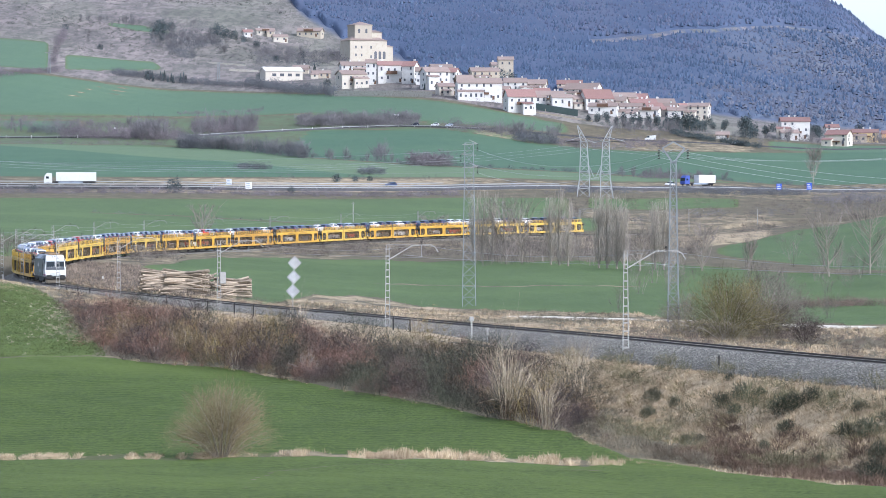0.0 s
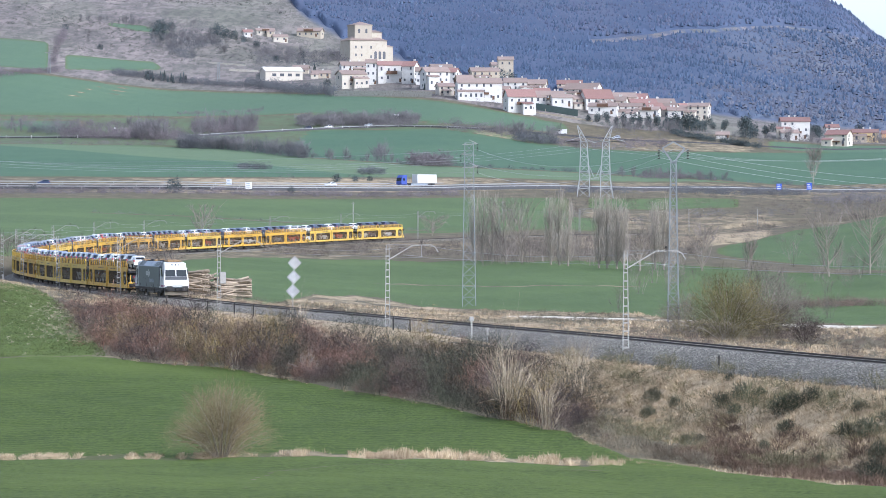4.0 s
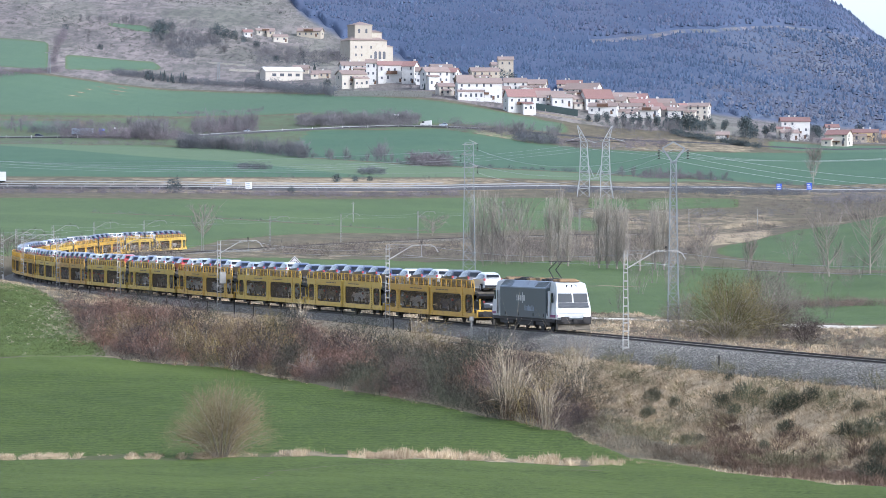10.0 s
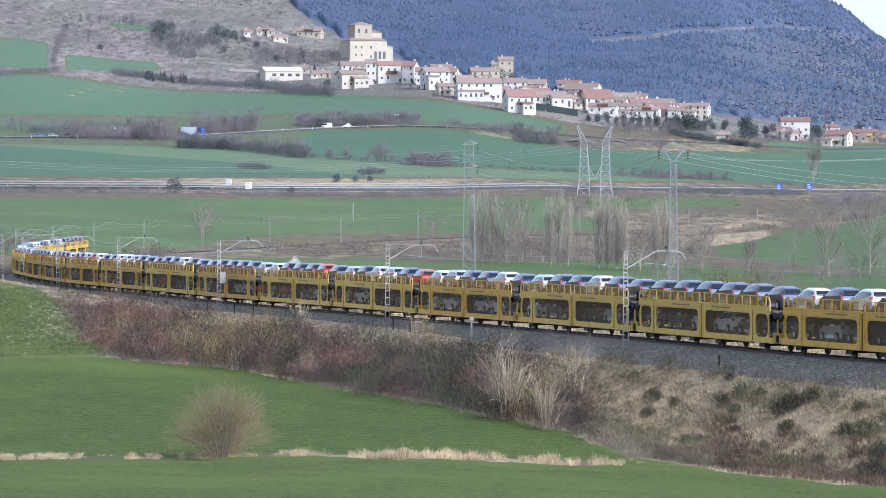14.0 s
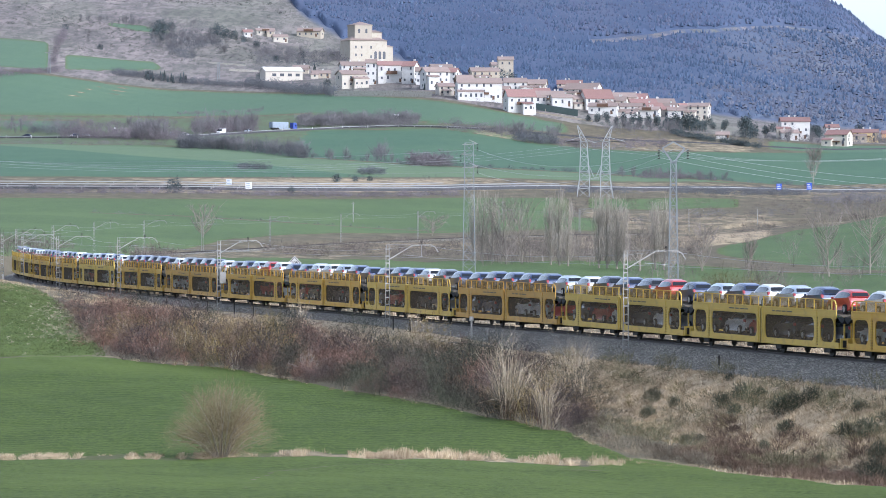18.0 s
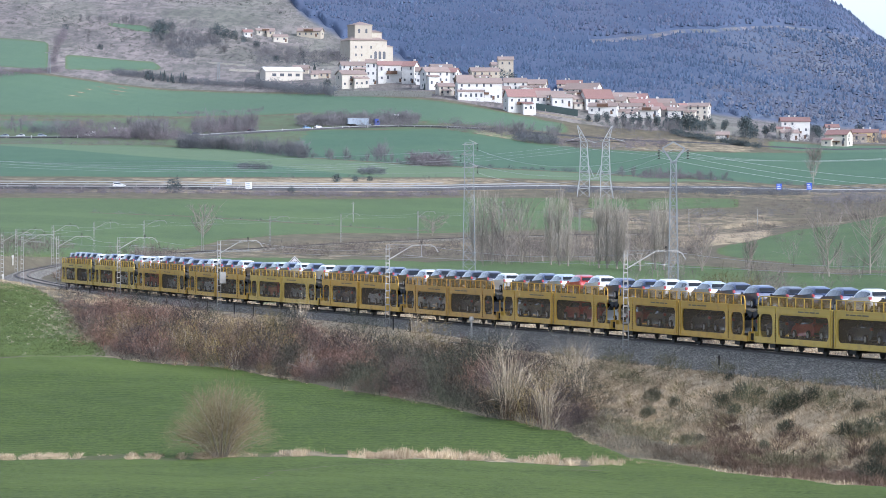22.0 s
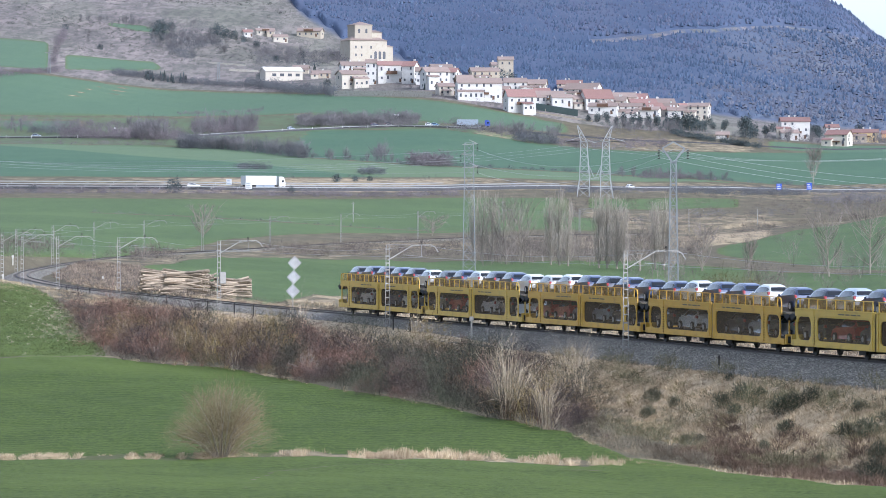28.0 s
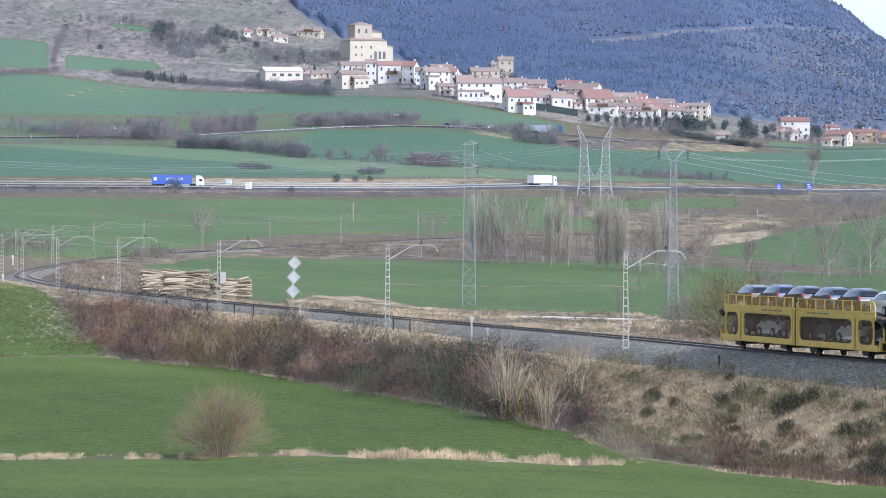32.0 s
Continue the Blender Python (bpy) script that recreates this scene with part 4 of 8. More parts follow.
def build_train():
    TRAIN.append((build_loco(), -8.5, 0, 10.4, 0))
    halves = [build_half(m) for m in YELLOWS]
    fresh = list(halves)
    cars = {k: build_car(k) for k in PAINTS}
    used = set()
    rnd = random.Random(5)
    LIVERY = (1, 0, 0, 1, 0, 0, 2, 0, 1, 1, 2, 1, 0, 1, 1, 0, 0)
    # colours of the upper cars, from the locomotive back
    UPPER = ("white grey navy white blue white,blue blue blue blue blue navy,blue blue white blue blue silver,blue white blue blue silver white,"
             "red blue silver white blue silver,blue red grey blue navy white,silver blue blue blue blue blue,blue grey white blue blue navy,"
             "blue blue silver white white blue,blue white red silver blue grey,white navy navy navy grey white,navy blue navy blue blue navy,"
             "white blue white blue silver navy,blue white blue blue white blue,blue blue navy blue white white,white blue navy white blue grey,white navy blue navy blue grey").split(",")
    for k in range(17):
        joint = -21.2 - 29.97 * k          # front end of this wagon
        mid = joint - 14.98
        for sgn in (1, -1):
            proto = halves[LIVERY[k]]
            if proto in fresh:
                w = proto
                fresh.remove(proto)
            else:
                w = copy_thing(proto, Matrix.Identity(4))
            TRAIN.append((w, mid, 0, ("half", sgn), 0))
        for deck, up in ((0, 2.90), (1, .97)):
            for i in range(6):
                s = mid + 12.35 - i * 4.88 + (rnd.uniform(-.12, .12))
                if deck == 0:
                    col = UPPER[k].split()[i]
                else:
                    col = rnd.choice(("white", "white", "blue", "navy", "red", "grey", "silver", "grey"))
                if col in used:
                    c = copy_thing(cars[col], Matrix.Identity(4))
                else:
                    c = cars[col]
                    used.add(col)
                dip = up - (.10 if deck == 0 and i in (0, 5) else 0)
                TRAIN.append((c, s, dip, 2.6, 0))


build_train()


def train_pose(way, s, up, base, turn):
    if isinstance(base, tuple):
        # half wagons are hinged at the middle joint
        jx, jy, jz, _ = on_line(s)
        ex, ey, ez, _ = on_line(s + base[1] * 11.9)
        h = math.degrees(math.atan2(ey - jy, ex - jx))
        tip = math.degrees(math.atan2(ez - jz, 11.9))
        return pose(jx, jy, jz, 0, -tip, h) @ pose(.14, 0, 0)
    return on_rails(s, up, base, turn)

# ---- overhead line masts ----
def build_mast():
    """Lattice catenary mast at x = 0 with its arm running out to +x, rail top at z = 0."""
    m = new("catenary_mast")
    for sgn in (-1, 1):
        bm = bmesh.new()
        beam(bm, (sgn * .22, 0, -1.4), (sgn * .13, 0, 6.5), .065, .055)
        part("leg", bm, M_GALV, m)
    rung = None
    for k in range(12):
        z = -.5 + k * .6
        if rung is None:
            rung = part("batten", boxes((-.18, .18, -.035, .035, -.05, .05)), M_GALV, m)
            rung.location = (0, 0, z)
        else:
            same_part("batten", rung, m, Matrix.Translation((0, 0, z)))
    bm = bmesh.new()
    pts = [(0, 5.15), (2.3, 6.45), (3.9, 6.47), (4.25, 6.3), (4.55, 5.85)]
    for (x0, z0), (x1, z1) in zip(pts, pts[1:]):
        beam(bm, (x0, 0, z0), (x1, 0, z1), .075)
    arm = part("arm", bm, M_GALV, m, "pale bent steel arm")
    bm = bmesh.new()
    for k in range(4):
        disc(bm, (3.05, 0, 6.52 + .09 * k), .10, "z", .05, 8)
    part("insulator", bm, M_DARKSTEEL, arm)
    bm = bmesh.new()
    beam(bm, (3.05, 0, 6.4), (3.05, 0, 5.5), .03)
    beam(bm, (1.4, 0, 5.6), (3.2, 0, 5.45), .035)
    part("steady_arm", bm, M_WIRE, arm)
    bm = bmesh.new()
    beam(bm, (0, 0, 6.48), (2.3, 0, 6.47), .025)
    part("stay", bm, M_WIRE, m)
    part("foot", boxes((-.35, .35, -.4, .4, -1.7, -1.0), bevel=.04), M_CONCRETE, m)
    return tagged(m, "pale lattice catenary mast with a bent arm beside the track", "mast", "catenary masts")


FRONT = (111.0, 47.5, -19.1, -86.4, -142.5, -190.3, -238.0, -290.0)
BACK = (-345.0, -392.0, -438.0, -487.0, -535.0, -582.0, -627.0, -672.0, -716.0, -757.0, -815.0)
mast = build_mast()
for k, s in enumerate(FRONT + BACK):
    x, y, z, h = on_line(s, 3.05)
    at = pose(x, y, z, 0, 0, h + 90)
    if k:
        copy_thing(mast, at)
    else:
        mast.matrix_basis = at
x, y, z, h = on_line(-86.4, 3.05)
b = part("relay_box", boxes((-.32, .32, -.25, .25, 2.1, 3.3), bevel=.03), M_GALV)
b.matrix_basis = pose(x, y, z, 0, 0, h + 90) @ Matrix.Translation((.35, 0, 0))
tagged(b, "pale grey relay box fixed to a catenary mast", "box")


def wire(name, pts, thick, sag=0.0, label="", n=8, mat=None):
    bm = bmesh.new()
    for a, c in zip(pts, pts[1:]):
        a, c = Vector(a), Vector(c)
        prev = a
        for i in range(1, n + 1):
            f = i / n
            p = a.lerp(c, f) - Vector((0, 0, sag * 4 * f * (1 - f)))
            beam(bm, prev, p, thick)
            prev = p
    return tagged(part(name, bm, mat or M_WIRE), label, "wire")


_stations = FRONT + BACK
for up, sag, lab in ((6.45, .7, "messenger wire of the overhead line"), (5.35, .05, "contact wire of the overhead line")):
    wire("overhead_wire", [on_line(s, -.1, up)[:3] for s in _stations], .02, sag, "dark " + lab)


# ---- lineside things ----
def stake(s, side, h, mat, wide, label, kind, head=0):
    x, y, z, a = on_line(s, side)
    g = gz(x, y) - .25
    p = new(kind)
    p.matrix_basis = pose(x, y, g, 0, 0, a)
    bm = boxes((-wide / 2, wide / 2, -wide / 2, wide / 2, 0, h), bevel=.015)
    part("post", bm, mat, p)
    if head:
        bm = boxes((-.05, .05, -head / 2, head / 2, h, h + head), bevel=.03)
        part("plate", bm, mat, p)
    tagged(p, label, kind.replace("_", " "))


for s in (-176.0, -166.5, -157.5, -109.0, -88.0, -75.5, -67.0, -14.0, -8.5, 70.0):
    stake(s, 3.9, 1.35, M_DARKSTEEL, .12, "short dark steel stake in the ballast shoulder", "marker_stake")
stake(11.0, 4.1, 1.75, M_GALV, .13, "pale concrete kilometre post with a plate", "kilometre_post", .36)
stake(15.6, 4.1, 1.1, M_GALV, .11, "low pale concrete gradient post", "gradient_post", .28)
stake(-262.0, 4.2, 1.3, M_CREAMTRIM, .16, "pale concrete marker post beside the curve", "marker_post", .3)
stake(-365.0, 6.0, 1.5, M_CREAMTRIM, .16, "pale concrete marker post beside the curve", "marker_post", .4)
stake(-250.0, -9.0, 1.1, M_CREAMTRIM, .2, "small white stone marker inside the curve", "marker_stone")
stake(-330.0, -6.0, .7, M_CREAMTRIM, .2, "small white stone marker inside the curve", "marker_stone")
stake(-331.5, -6.0, .7, M_CREAMTRIM, .2, "small white stone marker inside the curve", "marker_stone")


def speed_sign():
    """Three white diamonds one above the other on a post."""
    x, y, z, h = on_line(-79.0, -2.9)
    sign = new("speed_sign")
    g = gz(x, y) - .1
    sign.matrix_basis = Matrix.Translation((x, y, g))
    part("post", boxes((-.06, .06, -.05, .05, 0, 4.2), bevel=.01), M_GALV, sign)
    for k, txt in enumerate(("120", "115", "105")):
        zc = 2.15 + k * 1.42
        xc = .02 + k * .09
        bm = bmesh.new()
        r = .70
        slab(bm, [(xc - r, zc), (xc, zc - r), (xc + r, zc), (xc, zc + r)], -.09, -.055)
        p = part("diamond", bm, M_WHITE, sign, "white diamond plate")
        bm = bmesh.new()
        for (ax, az), (cx, cz) in (((-1, 0), (0, -1)), ((0, -1), (1, 0)), ((1, 0), (0, 1)), ((0, 1), (-1, 0))):
            beam(bm, (xc + ax * .56, -.095, zc + az * .56), (xc + cx * .56, -.095, zc + cz * .56), .05)
        part("border", bm, M_BLACK, p)
        cu = bpy.data.curves.new("number", "FONT")
        cu.body, cu.size, cu.align_x, cu.align_y, cu.extrude = txt, .50, "CENTER", "CENTER", .008
        tmp = new("number", cu)
        dg = bpy.context.evaluated_depsgraph_get()
        me = bpy.data.meshes.new_from_object(tmp.evaluated_get(dg))
        bpy.data.objects.remove(tmp)
        me.materials.clear()
        me.materials.append(M_BLACK)
        ob = new("number", me)
        ob.parent = p
        ob.matrix_basis = pose(xc, -.105, zc, 90, 0, 0)
    tagged(sign, "three white diamond speed boards reading 105, 115, 120", "speed sign")


speed_sign()


# ---- lattice towers ----
def lattice(bm, base, top, w0, w1, n, bar, legs=True):
    """Four legs with crossed bracing between two heights."""
    base, top = Vector(base), Vector(top)
    rings = []
    for i in range(n + 1):
        f = i / n
        c, w = base.lerp(top, f), w0 + (w1 - w0) * f
        rings.append([c + Vector((a * w / 2, e * w / 2, 0)) for a, e in ((-1, -1), (1, -1), (1, 1), (-1, 1))])
    for i in range(n):
        for k in range(4):
            if legs:
                beam(bm, rings[i][k], rings[i + 1][k], bar)
            j = (k + 1) % 4
            beam(bm, rings[i][k], rings[i + 1][j], bar * .6) if i % 2 else beam(bm, rings[i][j], rings[i + 1][k], bar * .6)
        for k in range(4):
            beam(bm, rings[i + 1][k], rings[i + 1][(k + 1) % 4], bar * .6)


def pylon(b, d, h, w0, w1, kind, label):
    x, y, g = spot(b, d)
    t = new("power_pylon")
    t.matrix_basis = Matrix.Translation((x, y, g - .2))
    bm = bmesh.new()
    lattice(bm, (0, 0, 0), (0, 0, h), w0, w1, 15, .10, False)
    part("bracing", bm, M_PYLON, t)
    for a, c in ((-1, -1), (1, -1), (1, 1), (-1, 1)):
        bm = bmesh.new()
        beam(bm, (a * w0 / 2, c * w0 / 2, 0), (a * w1 / 2, c * w1 / 2, h), .10)
        part("leg", bm, M_PYLON, t)
    tips = []
    if kind == "delta":
        for s in (-1, 1):
            bm = bmesh.new()
            beam(bm, (0, 0, h - .2), (s * 1.15, 0, h + 1.35), .16)
            beam(bm, (s * 1.15, 0, h + 1.35), (0, 0, h + 2.0), .14)
            beam(bm, (s * .5, 0, h + .7), (s * 1.55, 0, h + 1.25), .10)
            part("crossarm", bm, M_PYLON, t, "angled grey crossarm")
            bm = bmesh.new()
            for k in range(6):
                disc(bm, (s * 1.5, 0, h + 1.1 - k * .16), .12, "z", .08, 8)
            part("insulator", bm, M_DARKSTEEL, t)
            tips.append((x + s * 1.5, y, g + h + .2))
        tips.append((x, y, g + h + 1.0))
    else:
        for k, z in enumerate((h - 3.2, h - 1.6, h - .2)):
            bm = bmesh.new()
            s = -1 if k % 2 else 1
            beam(bm, (0, 0, z), (s * 1.1, 0, z + .1), .11)
            beam(bm, (0, 0, z + .6), (s * 1.1, 0, z + .1), .08)
            beam(bm, (-s * .9, 0, z), (0, 0, z), .10)
            part("crossarm", bm, M_GALV, t)
            bm = bmesh.new()
            for q in range(6):
                disc(bm, (s * 1.1, 0, z - .05 - q * .16), .10, "z", .08, 8)
            part("insulator", bm, M_DARKSTEEL, t)
            tips.append((x + s * 1.1, y, g + z - .9))
    tagged(t, label, "pylon")
    return tips


_p1 = pylon(6.1, 559, 21.6, 1.75, 1.1, "stack", "slender galvanised lattice power pylon in a green field")
_p2 = pylon(53.8, 440, 16.9, 1.15, .55, "delta", "galvanised lattice pylon with an angled crossarm behind the track")
_sx, _sy, _sz = spot(-150, 900)
_ex, _ey, _ez = spot(150, 620)
for k in range(3):
    wire("power_line", [(_sx, _sy, _sz + 20 - k), _p1[k], _p2[k], (_ex, _ey, _ez + 14 + k)], .028, 2.0, "thin pale power line strung between lattice pylons", 14, M_ZINC)


def twin_tower():
    x, y, g = spot(35.5, 1390)
    t = new("twin_pylon")
    t.matrix_basis = Matrix.Translation((x, y, g - .3))
    for s in (-1, 1):
        bm = bmesh.new()
        lattice(bm, (s * 3.9, 0, 0), (s * 3.4, 0, 6.2), 4.0, 3.2, 2, .24)
        lattice(bm, (s * 3.4, 0, 6.2), (s * 3.6, 0, 18.4), 3.2, 2.0, 5, .22)
        lattice(bm, (s * 3.6, 0, 18.4), (s * 5.6, 0, 23.5), 2.0, .3, 3, .18)
        part("leg", bm, M_ZINC, t)
    bm = bmesh.new()
    for e in (-.5, .5):
        beam(bm, (-5, e, 6.2), (5, e, 6.2), .2)
        beam(bm, (-9.7, 0, 18.4), (9.7, 0, 18.4), .18)
        for s in (-1, 1):
            beam(bm, (s * 9.7, 0, 18.4), (s * 4.6, e, 19.8), .16)
            beam(bm, (s * 2.7, e, 19.0), (0, 0, 18.0), .16)
            beam(bm, (s * 2.4, e, 11.5), (0, e, 6.2), .18)
            beam(bm, (s * 2.4, e, 11.5), (s * 1.2, e, 6.2), .14)
    part("crossarm", bm, M_ZINC, t)
    tagged(t, "wide galvanised twin-legged lattice pylon beyond the road", "pylon")
    return [(x + e, y, g + 16.6) for e in (-9.3, 0, 9.3)]


_tw = twin_tower()
_wx, _wy, _wz = spot(-140, 1150)
_vx, _vy, _vz = spot(140, 1500)
for k, p in enumerate(_tw):
    wire("power_line", [(_wx, _wy + 12 * k, _wz + 15 - k), p, (_vx, _vy + 10 * k, _vz + 20)], .04, 6, "thin pale high-voltage line over the fields", 18, M_ZINC)
for b, d, h in ((-52.4, 2440, 13), (-91.8, 2424, 12)):
    x, y, g = spot(b, d)
    t = new("small_pylon")
    t.matrix_basis = Matrix.Translation((x, y, g))
    bm = bmesh.new()
    lattice(bm, (0, 0, 0), (0, 0, h), 1.6, .8, 6, .2)
    part("tower", bm, M_PYLON, t)
    part("crossarm", boxes((-2.2, 2.2, -.15, .15, h - .8, h - .4)), M_GALV, t)
    tagged(t, "small lattice power pylon on the hillside", "pylon")


for b, d, h in ((32.0, 1110, 5.6), (73.4, 1180, 6.4), (14.0, 1180, 5.0), (-21.0, 1120, 5.4)):
    x, y, g = spot(b, d)
    p = part("utility_pole", boxes((-.11, .11, -.11, .11, -.4, h), (-.5, .5, -.05, .05, h - .6, h - .48), bevel=.03), M_GALV)
    p.location = (x, y, g)
    tagged(p, "slim pale concrete utility pole in the fields", "pole", "utility poles")


# ---- timber ----
def log_pile(b, d, wide, high, turn, n, seed, length, label):
    rnd = random.Random(seed)
    x, y, g = spot(b, d)
    pile = new("log_pile")
    pile.matrix_basis = pose(x, y, g, 0, 0, turn)
    variants = []
    for v in range(5):
        bm = bmesh.new()
        r = .082 + .016 * v
        rings = []
        for i in range(4):
            f = i / 3 - .5
            off = rnd.uniform(-.05, .05)
            rings.append([bm.verts.new((f * length, off + r * (1 - .12 * i / 3) * math.cos(a), off + r * (1 - .12 * i / 3) * math.sin(a))) for a in np.linspace(0, 2 * math.pi, 8)[:-1]])
        for i in range(3):
            for k in range(7):
                bm.faces.new((rings[i][k], rings[i][(k + 1) % 7], rings[i + 1][(k + 1) % 7], rings[i + 1][k]))
        bm.faces.new(rings[0][::-1])
        bm.faces.new(rings[3])
        variants.append(part("log", bm, M_LOG, pile))
        variants[-1].matrix_basis = Matrix.Translation((rnd.uniform(-wide / 2 + length / 2, wide / 2 - length / 2), 0, .15 + .3 * v))
    for k in range(n):
        lvl = rnd.random()
        z = .15 + lvl * (high - .3)
        depth = (1.6 - 1.0 * lvl)
        xx = rnd.uniform(-wide / 2 + length / 2, wide / 2 - length / 2) * (1 - .15 * lvl)
        same_part("log", variants[k % 5], pile, pose(xx, rnd.uniform(-depth, depth) if k % 3 else -depth, z * (.75 + .25 * math.cos(xx / wide * 2.4)), rnd.uniform(0, 360), rnd.gauss(0, 5), rnd.gauss(0, 12)))
    tagged(pile, label, "log pile", "stacked timber")


M_LOG = plain("pale_log", (.33, .265, .19), .9, 0, .3, 1.2, .3, (.16, .12, .085), tint=.45)
log_pile(-66.4, 520, 4.8, 2.6, 4, 88, 3, 4.2, "stack of pale barked logs beside the track")
log_pile(-60.0, 507, 6.0, 2.9, -3, 100, 4, 5.0, "stack of pale barked logs beside the track")
log_pile(-54.5, 517, 3.4, 2.6, 75, 46, 5, 3.0, "stack of pale logs with the cut ends showing")
log_pile(-48.6, 512, 4.2, 2.3, 2, 72, 6, 3.8, "stack of pale barked logs beside the track")


# ---- roads ----
def strip_of(name, pts, half, up, mat, label, cat, lip=0.6):
    """A paved strip along plan points, with a real edge."""
    bm = bmesh.new()
    prev = None
    for i, (x, y) in enumerate(pts):
        a, c = pts[max(0, i - 1)], pts[min(len(pts) - 1, i + 1)]
        d = Vector((c[0] - a[0], c[1] - a[1])).normalized()
        z = gz(x, y) + up
        row = [bm.verts.new((x - d.y * w, y + d.x * w, z - e)) for w, e in ((-half - .5, lip), (-half, 0), (half, 0), (half + .5, lip))]
        if prev:
            for k in range(3):
                bm.faces.new((prev[k], row[k], row[k + 1], prev[k + 1]))
        prev = row
    bmesh.ops.recalc_face_normals(bm, faces=bm.faces[:])
    return tagged(part(name, bm, mat), label, cat, kind="structure")


HW_X, HW_Y = (-420, -138, -67, 0, 79, 168, 420), (1322, 1330, 1336, 1398, 1532, 1618, 1830)
UR_X, UR_Y = (-420, -211, -160, -121, -91, -51, -23, 4, 60, 140, 420), (2040, 2034, 2018, 2014, 2064, 2104, 2113, 2108, 2110, 2118, 2150)


def highway(x, off=0.0):
    return x, float(np.interp(x, HW_X, HW_Y)) + off


def upper_road(x, off=0.0):
    return x, float(np.interp(x, UR_X, UR_Y)) + off


M_GUARD = plain("guard_rail", (.29, .29, .285), .55, .1, .08, .4)
_xs = [float(v) for v in range(-400, 401, 8)]
strip_of("road", [highway(v, 0) for v in _xs], 4.6, .5, M_ASPHALT, "grey asphalt carriageway of a dual highway", "road", 1.5)
strip_of("road", [highway(v, 12) for v in _xs], 4.6, .9, M_ASPHALT, "grey asphalt carriageway of a dual highway", "road", 1.5)
strip_of("road", [upper_road(v, 0) for v in _xs], 3.6, .45, M_ASPHALT, "grey asphalt country road below the village", "road", 1.5)


def guard(path, off, up, x0, x1, label):
    g = new("guard_rail")
    bm = bmesh.new()
    pts = [(*path(v, off), gz(*path(v, off)) + up) for v in np.arange(x0, x1 + 1, 8.0)]
    for a, c in zip(pts, pts[1:]):
        a, c = Vector(a), Vector(c)
        d = (c - a).normalized()
        n = Vector((-d.y, d.x, 0)) * .05
        lo, hi = Vector((0, 0, .34)), Vector((0, 0, .62))
        vs = [bm.verts.new(p) for p in (a + lo - n, c + lo - n, c + hi - n, a + hi - n, a + lo + n, c + lo + n, c + hi + n, a + hi + n)]
        for f in ((0, 1, 2, 3), (7, 6, 5, 4), (3, 2, 6, 7), (0, 4, 5, 1)):
            bm.faces.new([vs[i] for i in f])
    part("band", bm, M_GUARD, g, "pale steel guard band")
    bm = bmesh.new()
    for v in np.arange(x0, x1, 8.0):
        p = (*path(v, off), gz(*path(v, off)) + up)
        box(bm, p[0] - .09, p[0] + .09, p[1] - .09, p[1] + .09, p[2] - .8, p[2] + .62)
    tagged(part("post_row", bm, M_GUARD, g), kind="stuff")
    tagged(g, label, "guard rail", kind="structure")


guard(highway, -5.4, .55, -200, 230, "pale steel guard rail along the highway")
guard(highway, 6.0, .9, -200, 40, "pale steel guard rail between the carriageways")
guard(highway, 17.2, 1.3, -200, 0, "pale steel guard rail along the highway")
guard(upper_road, -4.4, .45, -230, 20, "pale steel guard rail along the country road")


def road_sign(b, d, w, h, foot, mat, label, kind="road_sign", bars=None):
    x, y, g = spot(b, d)
    s = new(kind)
    s.matrix_basis = Matrix.Translation((x, y, g))
    part("post", boxes((-.1, .1, -.06, .06, -.3, foot + h * .9)), M_GALV, s)
    p = part("plate", boxes((-w / 2, w / 2, -.12, -.06, foot, foot + h), bevel=.02), mat, s)
    if bars:
        for k in range(3):
            part("lettering", boxes((-w * .36, w * .36 - .2 * k, -.135, -.122, foot + h * (.2 + .27 * k), foot + h * (.31 + .27 * k))), bars, p, "plain bar of lettering")
    tagged(s, label, "road sign")


M_SIGNBLUE = plain("sign_blue", (.02, .07, .42), .45, 0, .06)
road_sign(78.4, 1566, 1.9, 2.3, .8, M_SIGNBLUE, "blue rectangular motorway sign beside the highway", bars=M_WHITE)
road_sign(85.4, 1574, 1.9, 2.5, 1.2, M_SIGNBLUE, "blue rectangular motorway sign beside the highway", bars=M_WHITE)
road_sign(-50.0, 1356, 1.7, 1.9, 1.0, M_WHITE, "white square road sign beside the highway", bars=M_ROOFGREY)
road_sign(-45.4, 1322, 2.0, 2.2, .9, M_WHITE, "white square road sign beside the highway", bars=M_ROOFGREY)
road_sign(-10.9, 2122, 2.6, 2.4, 2.6, M_WHITE, "white square panel beside the country road")
road_sign(-76.5, 2040, .9, 1.0, 3.2, M_WHITE, "small round white sign beside the country road")
road_sign(-68.6, 2034, .9, 1.0, 3.0, M_WHITE, "small round white sign beside the country road")
for k, b in enumerate((-101, -95, -84, -73, -38, -31, -24, -18)):
    x, y = upper_road(b * 2.05, -5.0)
    p = part("delineator_post", boxes((-.12, .12, -.1, .1, 0, 1.5), bevel=.03), M_WHITE)
    p.location = (x, y, gz(x, y))
    tagged(p, "white roadside delineator post", "post", "roadside delineator posts")

# pale farm track behind the railway
_pts = [(476 * math.sin(.0169), 476), (456 * math.sin(.047), 458), (446 * math.sin(.068), 447), (442 * math.sin(.1036), 440), (438 * math.sin(.16), 432)]
_track = []
for (x0, y0), (x1, y1) in zip(_pts, _pts[1:]):
    _track += [(x0 + (x1 - x0) * k / 6, y0 + (y1 - y0) * k / 6) for k in range(6)]
M_GRAVEL = plain("pale_gravel", (.55, .51, .42), .95, 0, .12, .8, .2, spread="world")
